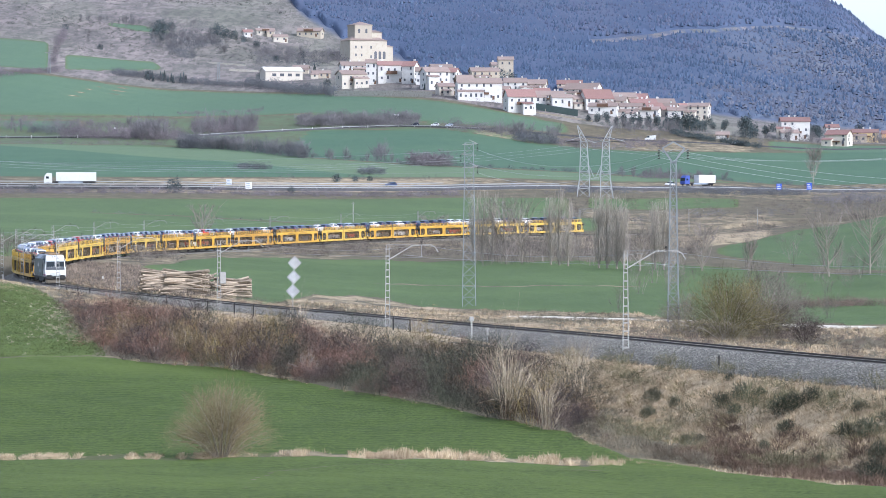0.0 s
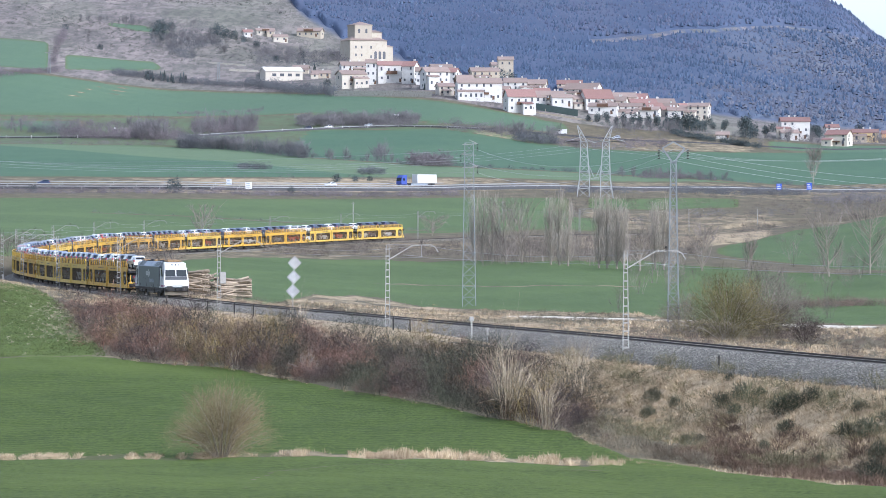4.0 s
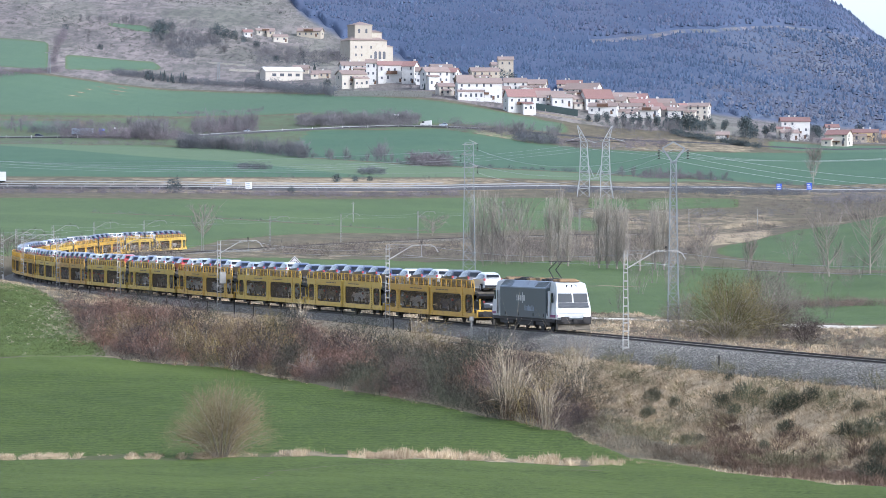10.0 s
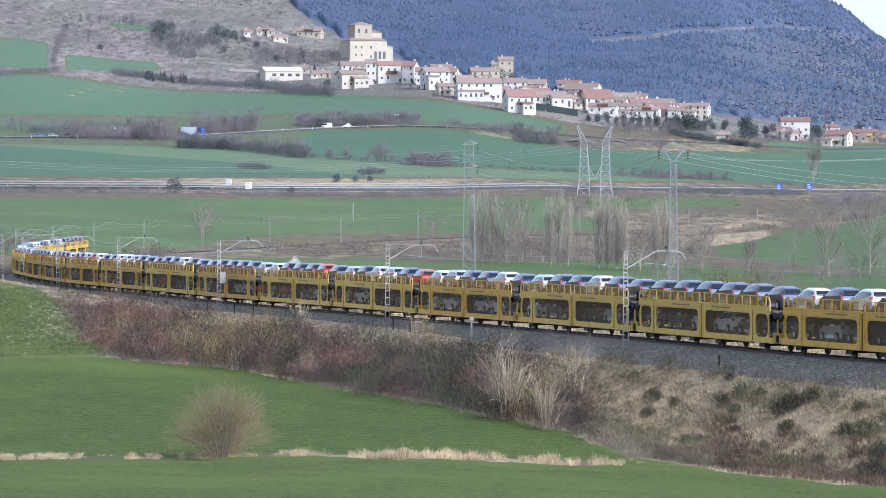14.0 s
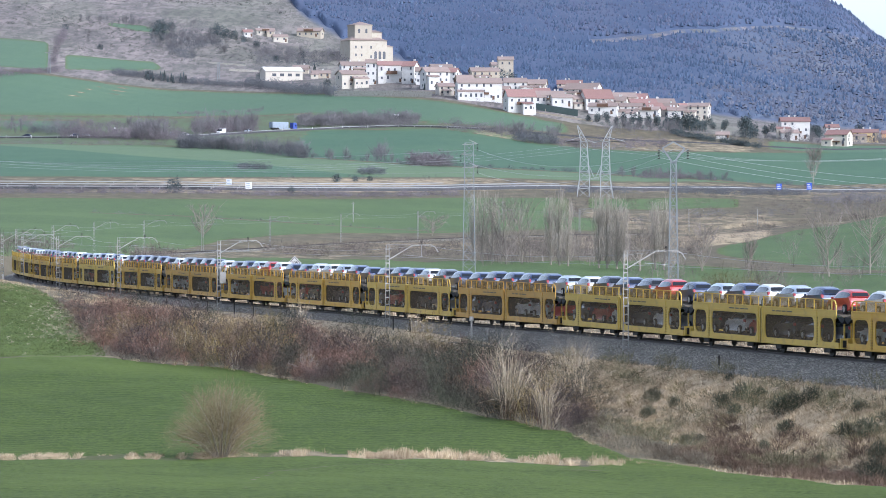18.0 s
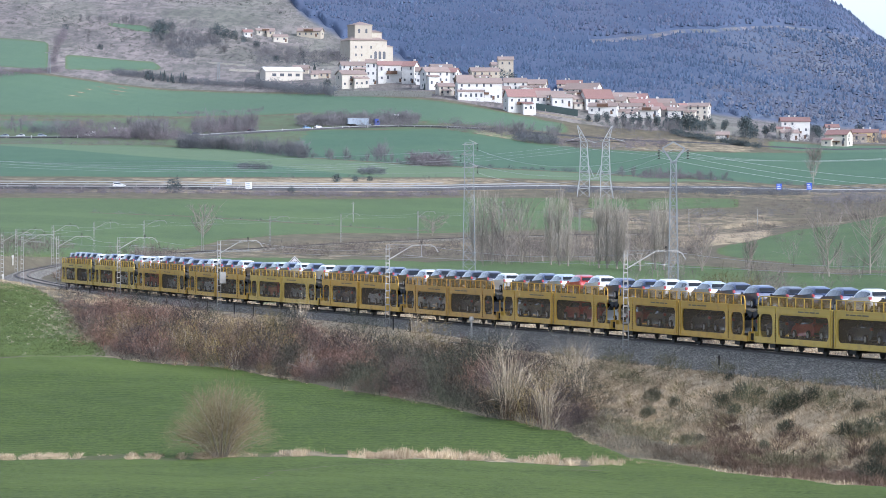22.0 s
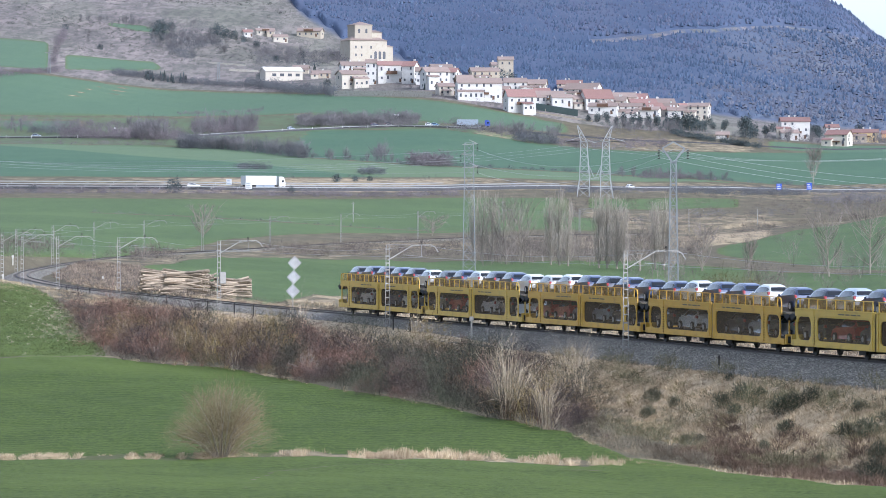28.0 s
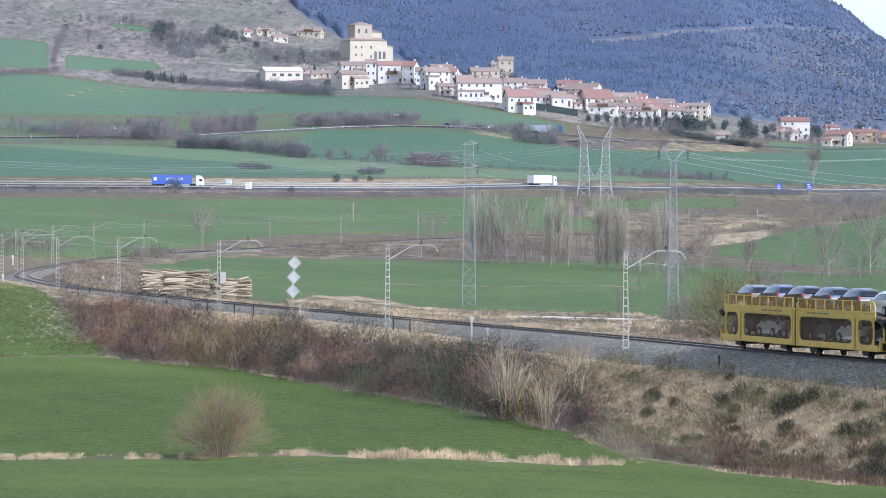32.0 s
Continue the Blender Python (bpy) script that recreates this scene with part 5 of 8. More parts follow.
strip_of("farm_track", _track, 1.7, .10, M_GRAVEL, "pale gravel farm track behind the railway", "track", .3)

# ---- the village ----
WALLS = {"white": plain("lime_white", (.53, .515, .485), .9, 0, .06, .25, 0, (.42, .39, .34)), "cream": plain("lime_cream", (.47, .43, .36), .9, 0, .08, .25, 0, (.52, .46, .37)),
         "stone": plain("old_stone", (.40, .35, .27), .95, 0, .2, .4, .2, (.28, .24, .19)), "ochre": plain("ochre_wall", (.55, .42, .21), .9, 0, .06, .25),
         "orange": plain("orange_wall", (.56, .35, .18), .9, 0, .06, .25)}
ROOFS = {"brown": plain("old_tiles", (.25, .19, .16), .9, 0, .25, .6, .3, (.20, .16, .13), tint=.15), "red": plain("red_tiles", (.25, .145, .125), .9, 0, .2, .6, .3, (.19, .105, .085), tint=.15)}
M_PANE = tinted_glass("far_pane", (.075, .08, .095), .2)
M_WOOD = plain("dark_wood", (.11, .06, .035), .8, 0, .2, 2)


def gable_roof(w, d, h0, rise, over=.5, thick=.28):
    """Two tiled slopes with a ridge along x."""
    bm = bmesh.new()
    x = w / 2 + over
    for s in (-1, 1):
        lo, hi = (s * (d / 2 + over), h0 - rise * over / (d / 2) * .8), (0.0, h0 + rise)
        vs = [bm.verts.new(p) for p in ((-x, lo[0], lo[1]), (x, lo[0], lo[1]), (x, hi[0], hi[1]), (-x, hi[0], hi[1]),
                                        (-x, lo[0], lo[1] + thick), (x, lo[0], lo[1] + thick), (x, hi[0], hi[1] + thick), (-x, hi[0], hi[1] + thick))]
        for f in ((0, 1, 2, 3), (7, 6, 5, 4), (0, 4, 5, 1), (1, 5, 6, 2), (3, 7, 4, 0)):
            bm.faces.new([vs[i] for i in f])
    bmesh.ops.recalc_face_normals(bm, faces=bm.faces[:])
    return bm


def house(b, d, w, h, rise, wall, roof, turn, floors):
    rnd = random.Random(int(abs(b) * 100 + d))
    x, y, g = spot(b, d)
    o = new("village_house")
    o.matrix_basis = pose(x, y, g, 0, 0, turn - b * .057)
    deep = max(6.5, min(11, w * .75))
    rise = max(rise, 1.6)
    bm = bmesh.new()
    slab(bm, [(-deep / 2, -5), (deep / 2, -5), (deep / 2, h), (0, h + rise), (-deep / 2, h)], -w / 2, w / 2)
    bmesh.ops.rotate(bm, verts=bm.verts[:], matrix=Matrix.Rotation(radians(90), 3, "Z"))
    part("wall", bm, WALLS[wall], o)
    part("roof", gable_roof(w, deep, h, rise), ROOFS[roof], o)
    n = max(2, int(w / 3.4))
    fh = h / floors
    pane = None
    for f in range(floors):
        for k in range(n):
            if rnd.random() < .16:
                continue
            xx = -w / 2 + w * (k + .5) / n + rnd.uniform(-.25, .25)
            tall = 1.35 if rnd.random() < .8 else 2.0
            zz = f * fh + fh * .36
            if pane is None:
                pane = part("window", boxes((-.5, .5, -.1, .06, 0, 1.35)), M_PANE, o)
                pane.location = (xx, -deep / 2, zz)
            else:
                same_part("window", pane, o, Matrix.Translation((xx, -deep / 2, zz)) @ Matrix.Diagonal((1, 1, tall / 1.35, 1)))
    for s in (-1, 1):
        for f in range(floors):
            if pane is not None and rnd.random() < .8:
                same_part("window", pane, o, pose(s * w / 2, rnd.uniform(-1.5, 1.5), f * fh + fh * .36, 0, 0, s * 90))
    if w > 11:
        part("balcony", boxes((-w * .2, w * .2, -deep / 2 - 1.0, -deep / 2, fh * .95, fh * 1.05), (-w * .2, w * .2, -deep / 2 - 1.0, -deep / 2 - .9, fh * 1.05, fh * 1.35)), M_WOOD, o, "dark wooden balcony")
    if w > 8 and rnd.random() < .75:
        s = rnd.choice((-1, 1))
        aw, ah, ad = w * rnd.uniform(.35, .6), h * rnd.uniform(.45, .7), rnd.uniform(3, 5)
        ax = s * rnd.uniform(.1, .5) * w
        bm = bmesh.new()
        slab(bm, [(-ad / 2, -5), (ad / 2, -5), (ad / 2, ah + 1.0), (-ad / 2, ah)], -aw / 2, aw / 2)
        bmesh.ops.rotate(bm, verts=bm.verts[:], matrix=Matrix.Rotation(radians(90), 3, "Z"))
        an = part("annex", bm, WALLS[rnd.choice((wall, wall, "cream", "stone"))], o, "lower lean-to wing")
        an.location = (ax, -deep / 2 - ad / 2 + .1, 0)
        bm = bmesh.new()
        slab(bm, [(-ad / 2 - .4, ah - .1), (ad / 2, ah + 1.0), (ad / 2, ah + 1.25), (-ad / 2 - .4, ah + .15)], -aw / 2 - .35, aw / 2 + .35)
        bmesh.ops.rotate(bm, verts=bm.verts[:], matrix=Matrix.Rotation(radians(90), 3, "Z"))
        part("annex_roof", bm, ROOFS[rnd.choice((roof, "brown"))], an)
        for k in range(max(1, int(aw / 2.6))):
            same_part("window", pane, an, Matrix.Translation((-aw / 2 + aw * (k + .5) / max(1, int(aw / 2.6)), -ad / 2, ah * .35)) @ Matrix.Diagonal((1.1, 1, rnd.choice((.8, 1.3)), 1)))
    part("door", boxes((w * .28, w * .28 + 1.2, -deep / 2 - .06, -deep / 2 + .05, 0, 2.1)), M_WOOD, o)
    for k in range(1 + (w > 12)):
        cx = rnd.uniform(-w * .35, w * .35)
        c = part("chimney", boxes((cx - .4, cx + .4, -.4 + deep * .12, .4 + deep * .12, h + rise * .5, h + rise + 1.1), (cx - .5, cx + .5, -.5 + deep * .12, .5 + deep * .12, h + rise + 1.1, h + rise + 1.25)), WALLS["white"], o)
    tone = {"white": "whitewashed", "cream": "cream-rendered", "stone": "old stone", "ochre": "ochre-yellow", "orange": "orange"}[wall]
    tagged(o, "%s village house with a %s tiled gable roof" % (tone, {"brown": "brown", "red": "red"}[roof]), "house", "village houses")


house(-21.2, 2536, 14.3, 5.4, 2.3, "white", "brown", 8, 2)
house(-21.5, 2360, 14.2, 7.2, 2.2, "cream", "brown", 20, 2)
house(-16.8, 2376, 5.7, 11.9, 1.9, "white", "brown", 0, 3)
house(-12.4, 2384, 15.3, 9.4, 2.2, "white", "red", 10, 2)
house(-7.6, 2372, 7.4, 9.4, 2.5, "white", "red", -25, 3)
house(-5.0, 2360, 6.5, 7.2, 2.2, "white", "brown", 0, 2)
house(-1.9, 2324, 13.7, 8.9, 2.5, "white", "brown", 18, 3)
house(-0.5, 2400, 12.0, 6.0, 1.9, "white", "brown", 10, 2)
house(2.3, 2376, 5.7, 5.6, 2.2, "white", "red", -20, 2)
house(0.9, 2276, 10.6, 4.5, 1.8, "cream", "brown", 15, 2)
house(8.3, 2260, 23.5, 8.7, 2.7, "white", "brown", 8, 3)
house(12.2, 2692, 5.4, 6.8, 1.8, "cream", "brown", 10, 2)
house(16.8, 2316, 12.2, 7.6, 2.4, "white", "brown", 5, 3)
house(17.9, 2216, 14.7, 7.9, 3.8, "white", "red", 14, 2)
house(21.8, 2376, 11.3, 5.3, 2.5, "cream", "brown", -8, 2)
house(24.8, 2296, 16.1, 4.2, 2.4, "white", "brown", 6, 2)
house(29.6, 2520, 14.5, 5.3, 2.3, "cream", "red", 0, 2)
house(32.8, 2436, 19.6, 5.5, 3.5, "white", "brown", -22, 2)
house(27.6, 2284, 10.9, 4.8, 1.8, "white", "brown", 10, 1)
house(32.5, 2292, 11.5, 4.8, 2.1, "cream", "brown", 12, 2)
house(35.8, 2292, 15.5, 6.1, 4.8, "white", "red", 20, 2)
house(39.8, 2308, 14.5, 4.9, 2.4, "cream", "brown", -10, 2)
house(43.1, 2280, 14.3, 4.5, 1.8, "white", "brown", 8, 2)
house(46.4, 2332, 14.6, 4.9, 2.2, "cream", "red", 15, 2)
house(49.1, 2304, 9.3, 4.0, 2.1, "white", "red", 20, 2)
house(52.8, 2328, 9.3, 3.7, 2.2, "white", "brown", -15, 2)
house(56.3, 2344, 9.1, 4.3, 1.9, "white", "red", 20, 2)
house(59.8, 2292, 10.9, 7.0, 1.8, "cream", "brown", -12, 3)
house(82.0, 2224, 14.8, 9.1, 2.1, "white", "red", 6, 3)
house(80.8, 2212, 8.9, 3.5, 0.9, "white", "brown", 6, 1)
house(92.3, 2176, 11.5, 5.7, 2.3, "cream", "red", -20, 3)
house(90.6, 2332, 7.0, 3.1, 1.2, "white", "red", 10, 2)
house(98.3, 2232, 13.2, 4.7, 1.8, "ochre", "red", 4, 2)
house(104.0, 2256, 7.9, 3.6, 1.5, "orange", "red", 4, 2)
house(-38.1, 2812, 9.5, 3.2, 1.1, "cream", "brown", 10, 1)
house(-31.0, 2876, 16.2, 3.8, 2.3, "stone", "brown", -12, 1)
house(-45.7, 2824, 5.7, 3.0, 1.5, "white", "red", 10, 1)
house(-28.5, 2484, 10.3, 2.6, 1.6, "stone", "brown", 5, 1)
house(65.3, 2172, 6.5, 1.7, 1.1, "white", "brown", 0, 1)
house(43.4, 2272, 10.0, 2.4, 1.5, "white", "brown", -12, 2)
house(52.7, 2296, 7.5, 3.3, 1.5, "cream", "red", 10, 2)
house(37.5, 2268, 15.0, 4.2, 1.9, "white", "brown", -6, 1)
house(41.2, 2340, 17.0, 6.4, 2.6, "cream", "brown", 14, 2)
house(47.9, 2276, 12.5, 4.0, 1.7, "white", "brown", -9, 1)
house(44.9, 2350, 13.0, 6.6, 2.6, "white", "red", -14, 2)
house(50.9, 2346, 14.0, 5.4, 2.4, "cream", "brown", 9, 2)
house(54.6, 2290, 10.0, 3.6, 1.7, "white", "brown", 5, 1)
house(57.7, 2300, 11.0, 4.4, 2.0, "white", "brown", -8, 2)
house(22.6, 2312, 10.0, 4.6, 2.0, "white", "red", 16, 2)
house(13.6, 2288, 9.0, 4.6, 1.9, "white", "brown", -12, 2)
house(5.0, 2330, 9.0, 5.6, 2.0, "cream", "brown", 14, 2)
house(-14.6, 2410, 12.0, 7.8, 2.2, "white", "brown", -15, 2)
house(9.6, 2440, 16.0, 6.0, 2.2, "stone", "brown", 10, 2)
house(-33.2, 2545, 9.0, 2.8, 1.3, "stone", "brown", -10, 1)
house(-41.6, 2850, 12.0, 3.0, 1.3, "cream", "brown", 6, 1)
house(14.6, 2560, 9.0, 13.0, 1.8, "stone", "brown", 5, 3)


def hipped(bm, x0, x1, y0, y1, z0, z1, ridge=0.0, over=.6):
    x0, x1, y0, y1 = x0 - over, x1 + over, y0 - over, y1 + over
    cx, cy = (x0 + x1) / 2, (y0 + y1) / 2
    lo = [bm.verts.new(p) for p in ((x0, y0, z0), (x1, y0, z0), (x1, y1, z0), (x0, y1, z0))]
    hi = [bm.verts.new((cx - ridge, cy, z1)), bm.verts.new((cx + ridge, cy, z1))]
    bm.faces.new((lo[0], lo[1], hi[1], hi[0]))
    bm.faces.new((lo[2], lo[3], hi[0], hi[1]))
    bm.faces.new((lo[1], lo[2], hi[1]))
    bm.faces.new((lo[3], lo[0], hi[0]))
    bm.faces.new(lo[::-1])


def church():
    x, y, g = spot(-18.6, 2740)
    c = new("church")
    c.matrix_basis = pose(x, y, g, 0, 0, 24)
    st = plain("church_stone", (.34, .30, .24), .92, 0, .12, .3, .2, (.40, .34, .26))
    nv = plain("nave_render", (.43, .385, .31), .92, 0, .14, .3, .2, (.33, .285, .215))
    rf = ROOFS["brown"]
    part("tower", boxes((-8.5, 3.5, -6, 6, -4, 23.2), (-8.8, 3.8, -6.3, 6.3, 22.6, 23.2)), st, c, "square stone bell tower")
    bm = bmesh.new()
    hipped(bm, -8.5, 3.5, -6, 6, 23.2, 25.6)
    part("tower_roof", bm, rf, c)
    part("nave", boxes((-13, 12.5, -9, 7, -5, 13.2)), nv, c, "pale rendered nave with stone corners")
    bm = bmesh.new()
    hipped(bm, -13, 12.5, -9, 7, 13.2, 16.5, 7)
    part("nave_roof", bm, rf, c)
    part("clerestory", boxes((3, 11, -4, 6, 13.5, 18.6)), nv, c)
    bm = bmesh.new()
    hipped(bm, 3, 11, -4, 6, 18.6, 20.2, 2)
    part("clerestory_roof", bm, rf, c)
    part("porch", boxes((12.4, 17.5, -7, 4, -5, 9.5)), nv, c)
    bm = bmesh.new()
    hipped(bm, 12.4, 17.5, -7, 4, 9.5, 11.2, 0)
    part("porch_roof", bm, rf, c)
    for k in range(3):
        bm = bmesh.new()
        pts = [(-.9, 0), (.9, 0)] + [(.9 * math.cos(a), 4 + .9 * math.sin(a)) for a in np.linspace(0, math.pi, 7)]
        slab(bm, pts, -.12, .1)
        a = part("arch", bm, M_PANE, c, "dark arched opening")
        a.location = (4.6 + 3.0 * k, -9.02, 1.5)
    for xx, zz in ((-9, 8), (-5, 8), (-5, 3), (-9, 3), (1.5, 8), (1.5, 2)):
        part("window", boxes((xx - .5, xx + .5, -9.1, -8.9, zz, zz + 1.7)), M_PANE, c)
    for xx in (-5.5, -.5):
        bm = bmesh.new()
        pts = [(-.7, 0), (.7, 0)] + [(.7 * math.cos(a), 2 + .7 * math.sin(a)) for a in np.linspace(0, math.pi, 6)]
        slab(bm, pts, -.1, .1)
        part("belfry_opening", bm, M_PANE, c).location = (xx, -6.02, 18)
    for zz in (4, 9, 16, 20):
        part("window", boxes((12.42, 12.6, -3, -2, min(zz, 10), min(zz, 10) + 1.6)), M_PANE, c)
    part("terrace_wall", boxes((-2, 26, -13, -12.2, -9, -.2)), WALLS["stone"], c, "stone terrace wall")
    tagged(c, "large stone hilltop church with a square tower and tiled hipped roofs", "church")


church()


def barn():
    x, y, g = spot(-37.8, 2468)
    o = new("warehouse")
    o.matrix_basis = pose(x, y, g, 0, 0, 16)
    bm = bmesh.new()
    slab(bm, [(-7, -3), (7, -3), (7, 5.0), (0, 7.4), (-7, 5.0)], -11, 11)
    bmesh.ops.rotate(bm, verts=bm.verts[:], matrix=Matrix.Rotation(radians(90), 3, "Z"))
    part("wall", bm, WALLS["cream"], o)
    part("roof", gable_roof(22, 14, 5.0, 2.4), M_CONCRETE, o, "pale sheet roof")
    for k in range(4):
        part("window", boxes((-7 + 4.6 * k, -4.6 + 4.6 * k, -7.1, -6.95, 2.0, 3.6)), M_PANE, o)
    tagged(o, "long cream warehouse with a pale sheet roof below the hill", "warehouse")


barn()


def garden_wall(b0, d0, b1, d1, h, wide, mat, name, label):
    x0, y0, g0 = spot(b0, d0)
    x1, y1, g1 = spot(b1, d1)
    bm = bmesh.new()
    n = 10
    for k in range(n):
        a, c = k / n, (k + 1) / n
        p, q = (x0 + (x1 - x0) * a, y0 + (y1 - y0) * a), (x0 + (x1 - x0) * c, y0 + (y1 - y0) * c)
        vs = []
        for (px, py) in (p, q):
            z = gz(px, py)
            vs.append([bm.verts.new(v) for v in ((px, py - wide / 2, z - 2), (px, py + wide / 2, z - 2), (px, py + wide / 2, z + h), (px, py - wide / 2, z + h))])
        for i in range(4):
            bm.faces.new((vs[0][i], vs[0][(i + 1) % 4], vs[1][(i + 1) % 4], vs[1][i]))
    bmesh.ops.recalc_face_normals(bm, faces=bm.faces[:])
    tagged(part(name, bm, mat), label, name.split("_")[-1])


M_RUBBLE = plain("rough_rubble", (.42, .39, .33), .95, 0, .35, .5, .5, (.17, .15, .12), spread="world")
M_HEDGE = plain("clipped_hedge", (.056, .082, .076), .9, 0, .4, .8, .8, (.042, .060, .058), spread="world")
garden_wall(-25.5, 2305, -2.6, 2262, 3.0, .6, M_RUBBLE, "terrace_wall", "rough stone terrace wall below the village houses")
garden_wall(-50, 2545, -42.2, 2540, 1.3, .8, M_RUBBLE, "terrace_wall", "tan rubble terrace wall on the hillside")
garden_wall(-55, 2600, -46, 2590, .9, .8, M_RUBBLE, "terrace_wall", "tan rubble terrace wall on the hillside")
garden_wall(-9, 2300, 24, 2240, 1.2, .5, WALLS["stone"], "garden_wall", "low stone garden wall below the village houses")
garden_wall(20.8, 2243, 31.5, 2236, 3.4, 2.0, M_HEDGE, "clipped_hedge", "dark green clipped hedge before a house")
garden_wall(20.8, 2225, 35.0, 2212, .9, .5, WALLS["stone"], "garden_wall", "low pale garden wall under the hedge")

# ---- plants ----
def ribbons(base, tip, width, bend, rng, seg=2):
    """Tapering blades from base to tip, each of one or two quads."""
    n = len(base)
    mid = (base + tip) / 2 + bend
    d = tip - base
    side = np.cross(d, rng.normal(size=(n, 3)))
    side /= np.linalg.norm(side, axis=1, keepdims=True) + 1e-9
    w = np.asarray(width).reshape(-1, 1) * np.ones((n, 1))
    if seg == 1:
        v = np.stack((base - side * w / 2, base + side * w / 2, tip + side * w * .2, tip - side * w * .2), 1).reshape(-1, 3)
        return v, np.arange(4 * n).reshape(n, 4)
    v = np.stack((base - side * w / 2, base + side * w / 2, mid - side * w * .4, mid + side * w * .4, tip - side * w * .12, tip + side * w * .12), 1).reshape(-1, 3)
    o = np.arange(n)[:, None] * 6
    f = np.concatenate((o + np.array([[0, 1, 3, 2]]), o + np.array([[2, 3, 5, 4]])))
    return v, f


def join(parts):
    vs, fs, k = [], [], 0
    for v, f in parts:
        vs.append(v)
        fs.append(f + k)
        k += len(v)
    return np.concatenate(vs), np.concatenate(fs)


def bush_mesh(rng, h, r, stems, twigs, w, upright=.5, seg=2):
    """A leafless bush: stems fanned from the foot, twigs off the stems."""
    a = rng.uniform(0, 2 * math.pi, stems)
    out = np.sqrt(rng.uniform(0, 1, stems)) * r
    base = np.stack((np.cos(a) * out * .35, np.sin(a) * out * .35, np.full(stems, -.1)), 1)
    hh = h * (1 - (1 - upright) * (out / r) ** 2) * rng.uniform(.6, 1.05, stems)
    tip = np.stack((np.cos(a) * out, np.sin(a) * out, hh), 1) + rng.normal(0, .08 * h, (stems, 3)) * (1, 1, .4)
    one = ribbons(base, tip, w * 1.7, np.stack((np.cos(a) * out * -.12, np.sin(a) * out * -.12, hh * .10), 1), rng, seg)
    k = rng.integers(0, stems, twigs)
    f = rng.uniform(.25, .95, (twigs, 1))
    b2 = base[k] * (1 - f) + tip[k] * f
    t2 = b2 + (tip[k] - base[k]) * rng.uniform(.2, .45, (twigs, 1)) + rng.normal(0, .16 * h, (twigs, 3)) * (1, 1, .7)
    two = ribbons(b2, t2, w * rng.uniform(.6, 1.1, twigs), rng.normal(0, .03 * h, (twigs, 3)), rng, 1)
    return join((one, two))


def leaf_mesh(rng, n, r, h, size):
    """A shrub of many small leaf sprays with an uneven outline."""
    d = rng.normal(size=(n, 3))
    d /= np.linalg.norm(d, axis=1, keepdims=True)
    lobes = 1 + .3 * np.sin(d[:, :1] * 5 + rng.uniform(0, 6)) * np.sin(d[:, 1:2] * 4 + rng.uniform(0, 6))
    p = d * rng.uniform(.55, 1, (n, 1)) ** .5 * lobes * (r, r, h / 2) + (0, 0, h * .5)
    p[:, 2] = np.maximum(p[:, 2], .05)
    t = p + rng.normal(0, size, (n, 3)) + d * size * .6
    return ribbons(p, t, size * rng.uniform(.5, 1.0, n), rng.normal(0, size * .2, (n, 3)), rng, 1)


def fuzz_mesh(rng, n, r, h, length, w, up=.55):
    """A soft leafless clump: many short fine twigs through a rounded volume."""
    d = rng.normal(size=(n, 3))
    d /= np.linalg.norm(d, axis=1, keepdims=True)
    lobes = 1 + .28 * np.sin(d[:, :1] * 4 + rng.uniform(0, 6)) * np.sin(d[:, 1:2] * 5 + rng.uniform(0, 6))
    p = d * rng.uniform(0, 1, (n, 1)) ** .45 * lobes * (r, r, h * .5) + (0, 0, h * .46)
    t = p + (d * .5 + rng.normal(0, .45, (n, 3)) + (0, 0, up)) * length
    p[:, 2], t[:, 2] = np.maximum(p[:, 2], -.1), np.maximum(t[:, 2], .1)
    return ribbons(p, t, w * rng.uniform(.5, 1.3, n), np.zeros((n, 3)), rng, 1)


def scatter(name, variants, places, material, label, cat, rng):
    """places: rows of x, y, z, size, height factor; one object of kind stuff."""
    out = []
    which = rng.integers(0, len(variants), len(places))
    for k, (v, f) in enumerate(variants):
        q = places[which == k]
        if not len(q):
            continue
        a = rng.uniform(0, 2 * math.pi, len(q))
        c, s = np.cos(a)[:, None], np.sin(a)[:, None]
        x = (v[None, :, 0] * c - v[None, :, 1] * s) * q[:, 3:4] + q[:, 0:1]
        y = (v[None, :, 0] * s + v[None, :, 1] * c) * q[:, 3:4] + q[:, 1:2]
        z = v[None, :, 2] * q[:, 3:4] * q[:, 4:5] + q[:, 2:3]
        o = (np.arange(len(q)) * len(v))[:, None, None]
        out.append((np.stack((x, y, z), 2).reshape(-1, 3), (f[None] + o).reshape(-1, 4)))
    v, f = join(out)
    return tagged(from_arrays(name, v, f, material), label, cat, kind="stuff")


def places_in(rng, n, b0, b1, d0, d1, keep=None, size=(.8, 1.2), tall=(.8, 1.2)):
    """Random places in a sector of the plan; keep(x, y, d, b) picks among them."""
    b, d = rng.uniform(b0, b1, n), np.sqrt(rng.uniform(d0 ** 2, d1 ** 2, n))
    x, y = d * np.sin(b / 1000), d * np.cos(b / 1000)
    if keep is not None:
        m = keep(x, y, d, b)
        x, y = x[m], y[m]
    return np.stack((x, y, ground_z(x, y), rng.uniform(*size, len(x)), rng.uniform(*tall, len(x))), 1)


RNG = np.random.default_rng(11)
T_PURPLE = twiggy("twigs_purple", (.031, .023, .021), (.073, .054, .048), (.145, .113, .098), clump=.5, depth=.55)
T_RED = twiggy("twigs_red", (.070, .038, .028), (.170, .096, .068), (.30, .19, .138), clump=.5, depth=.55)
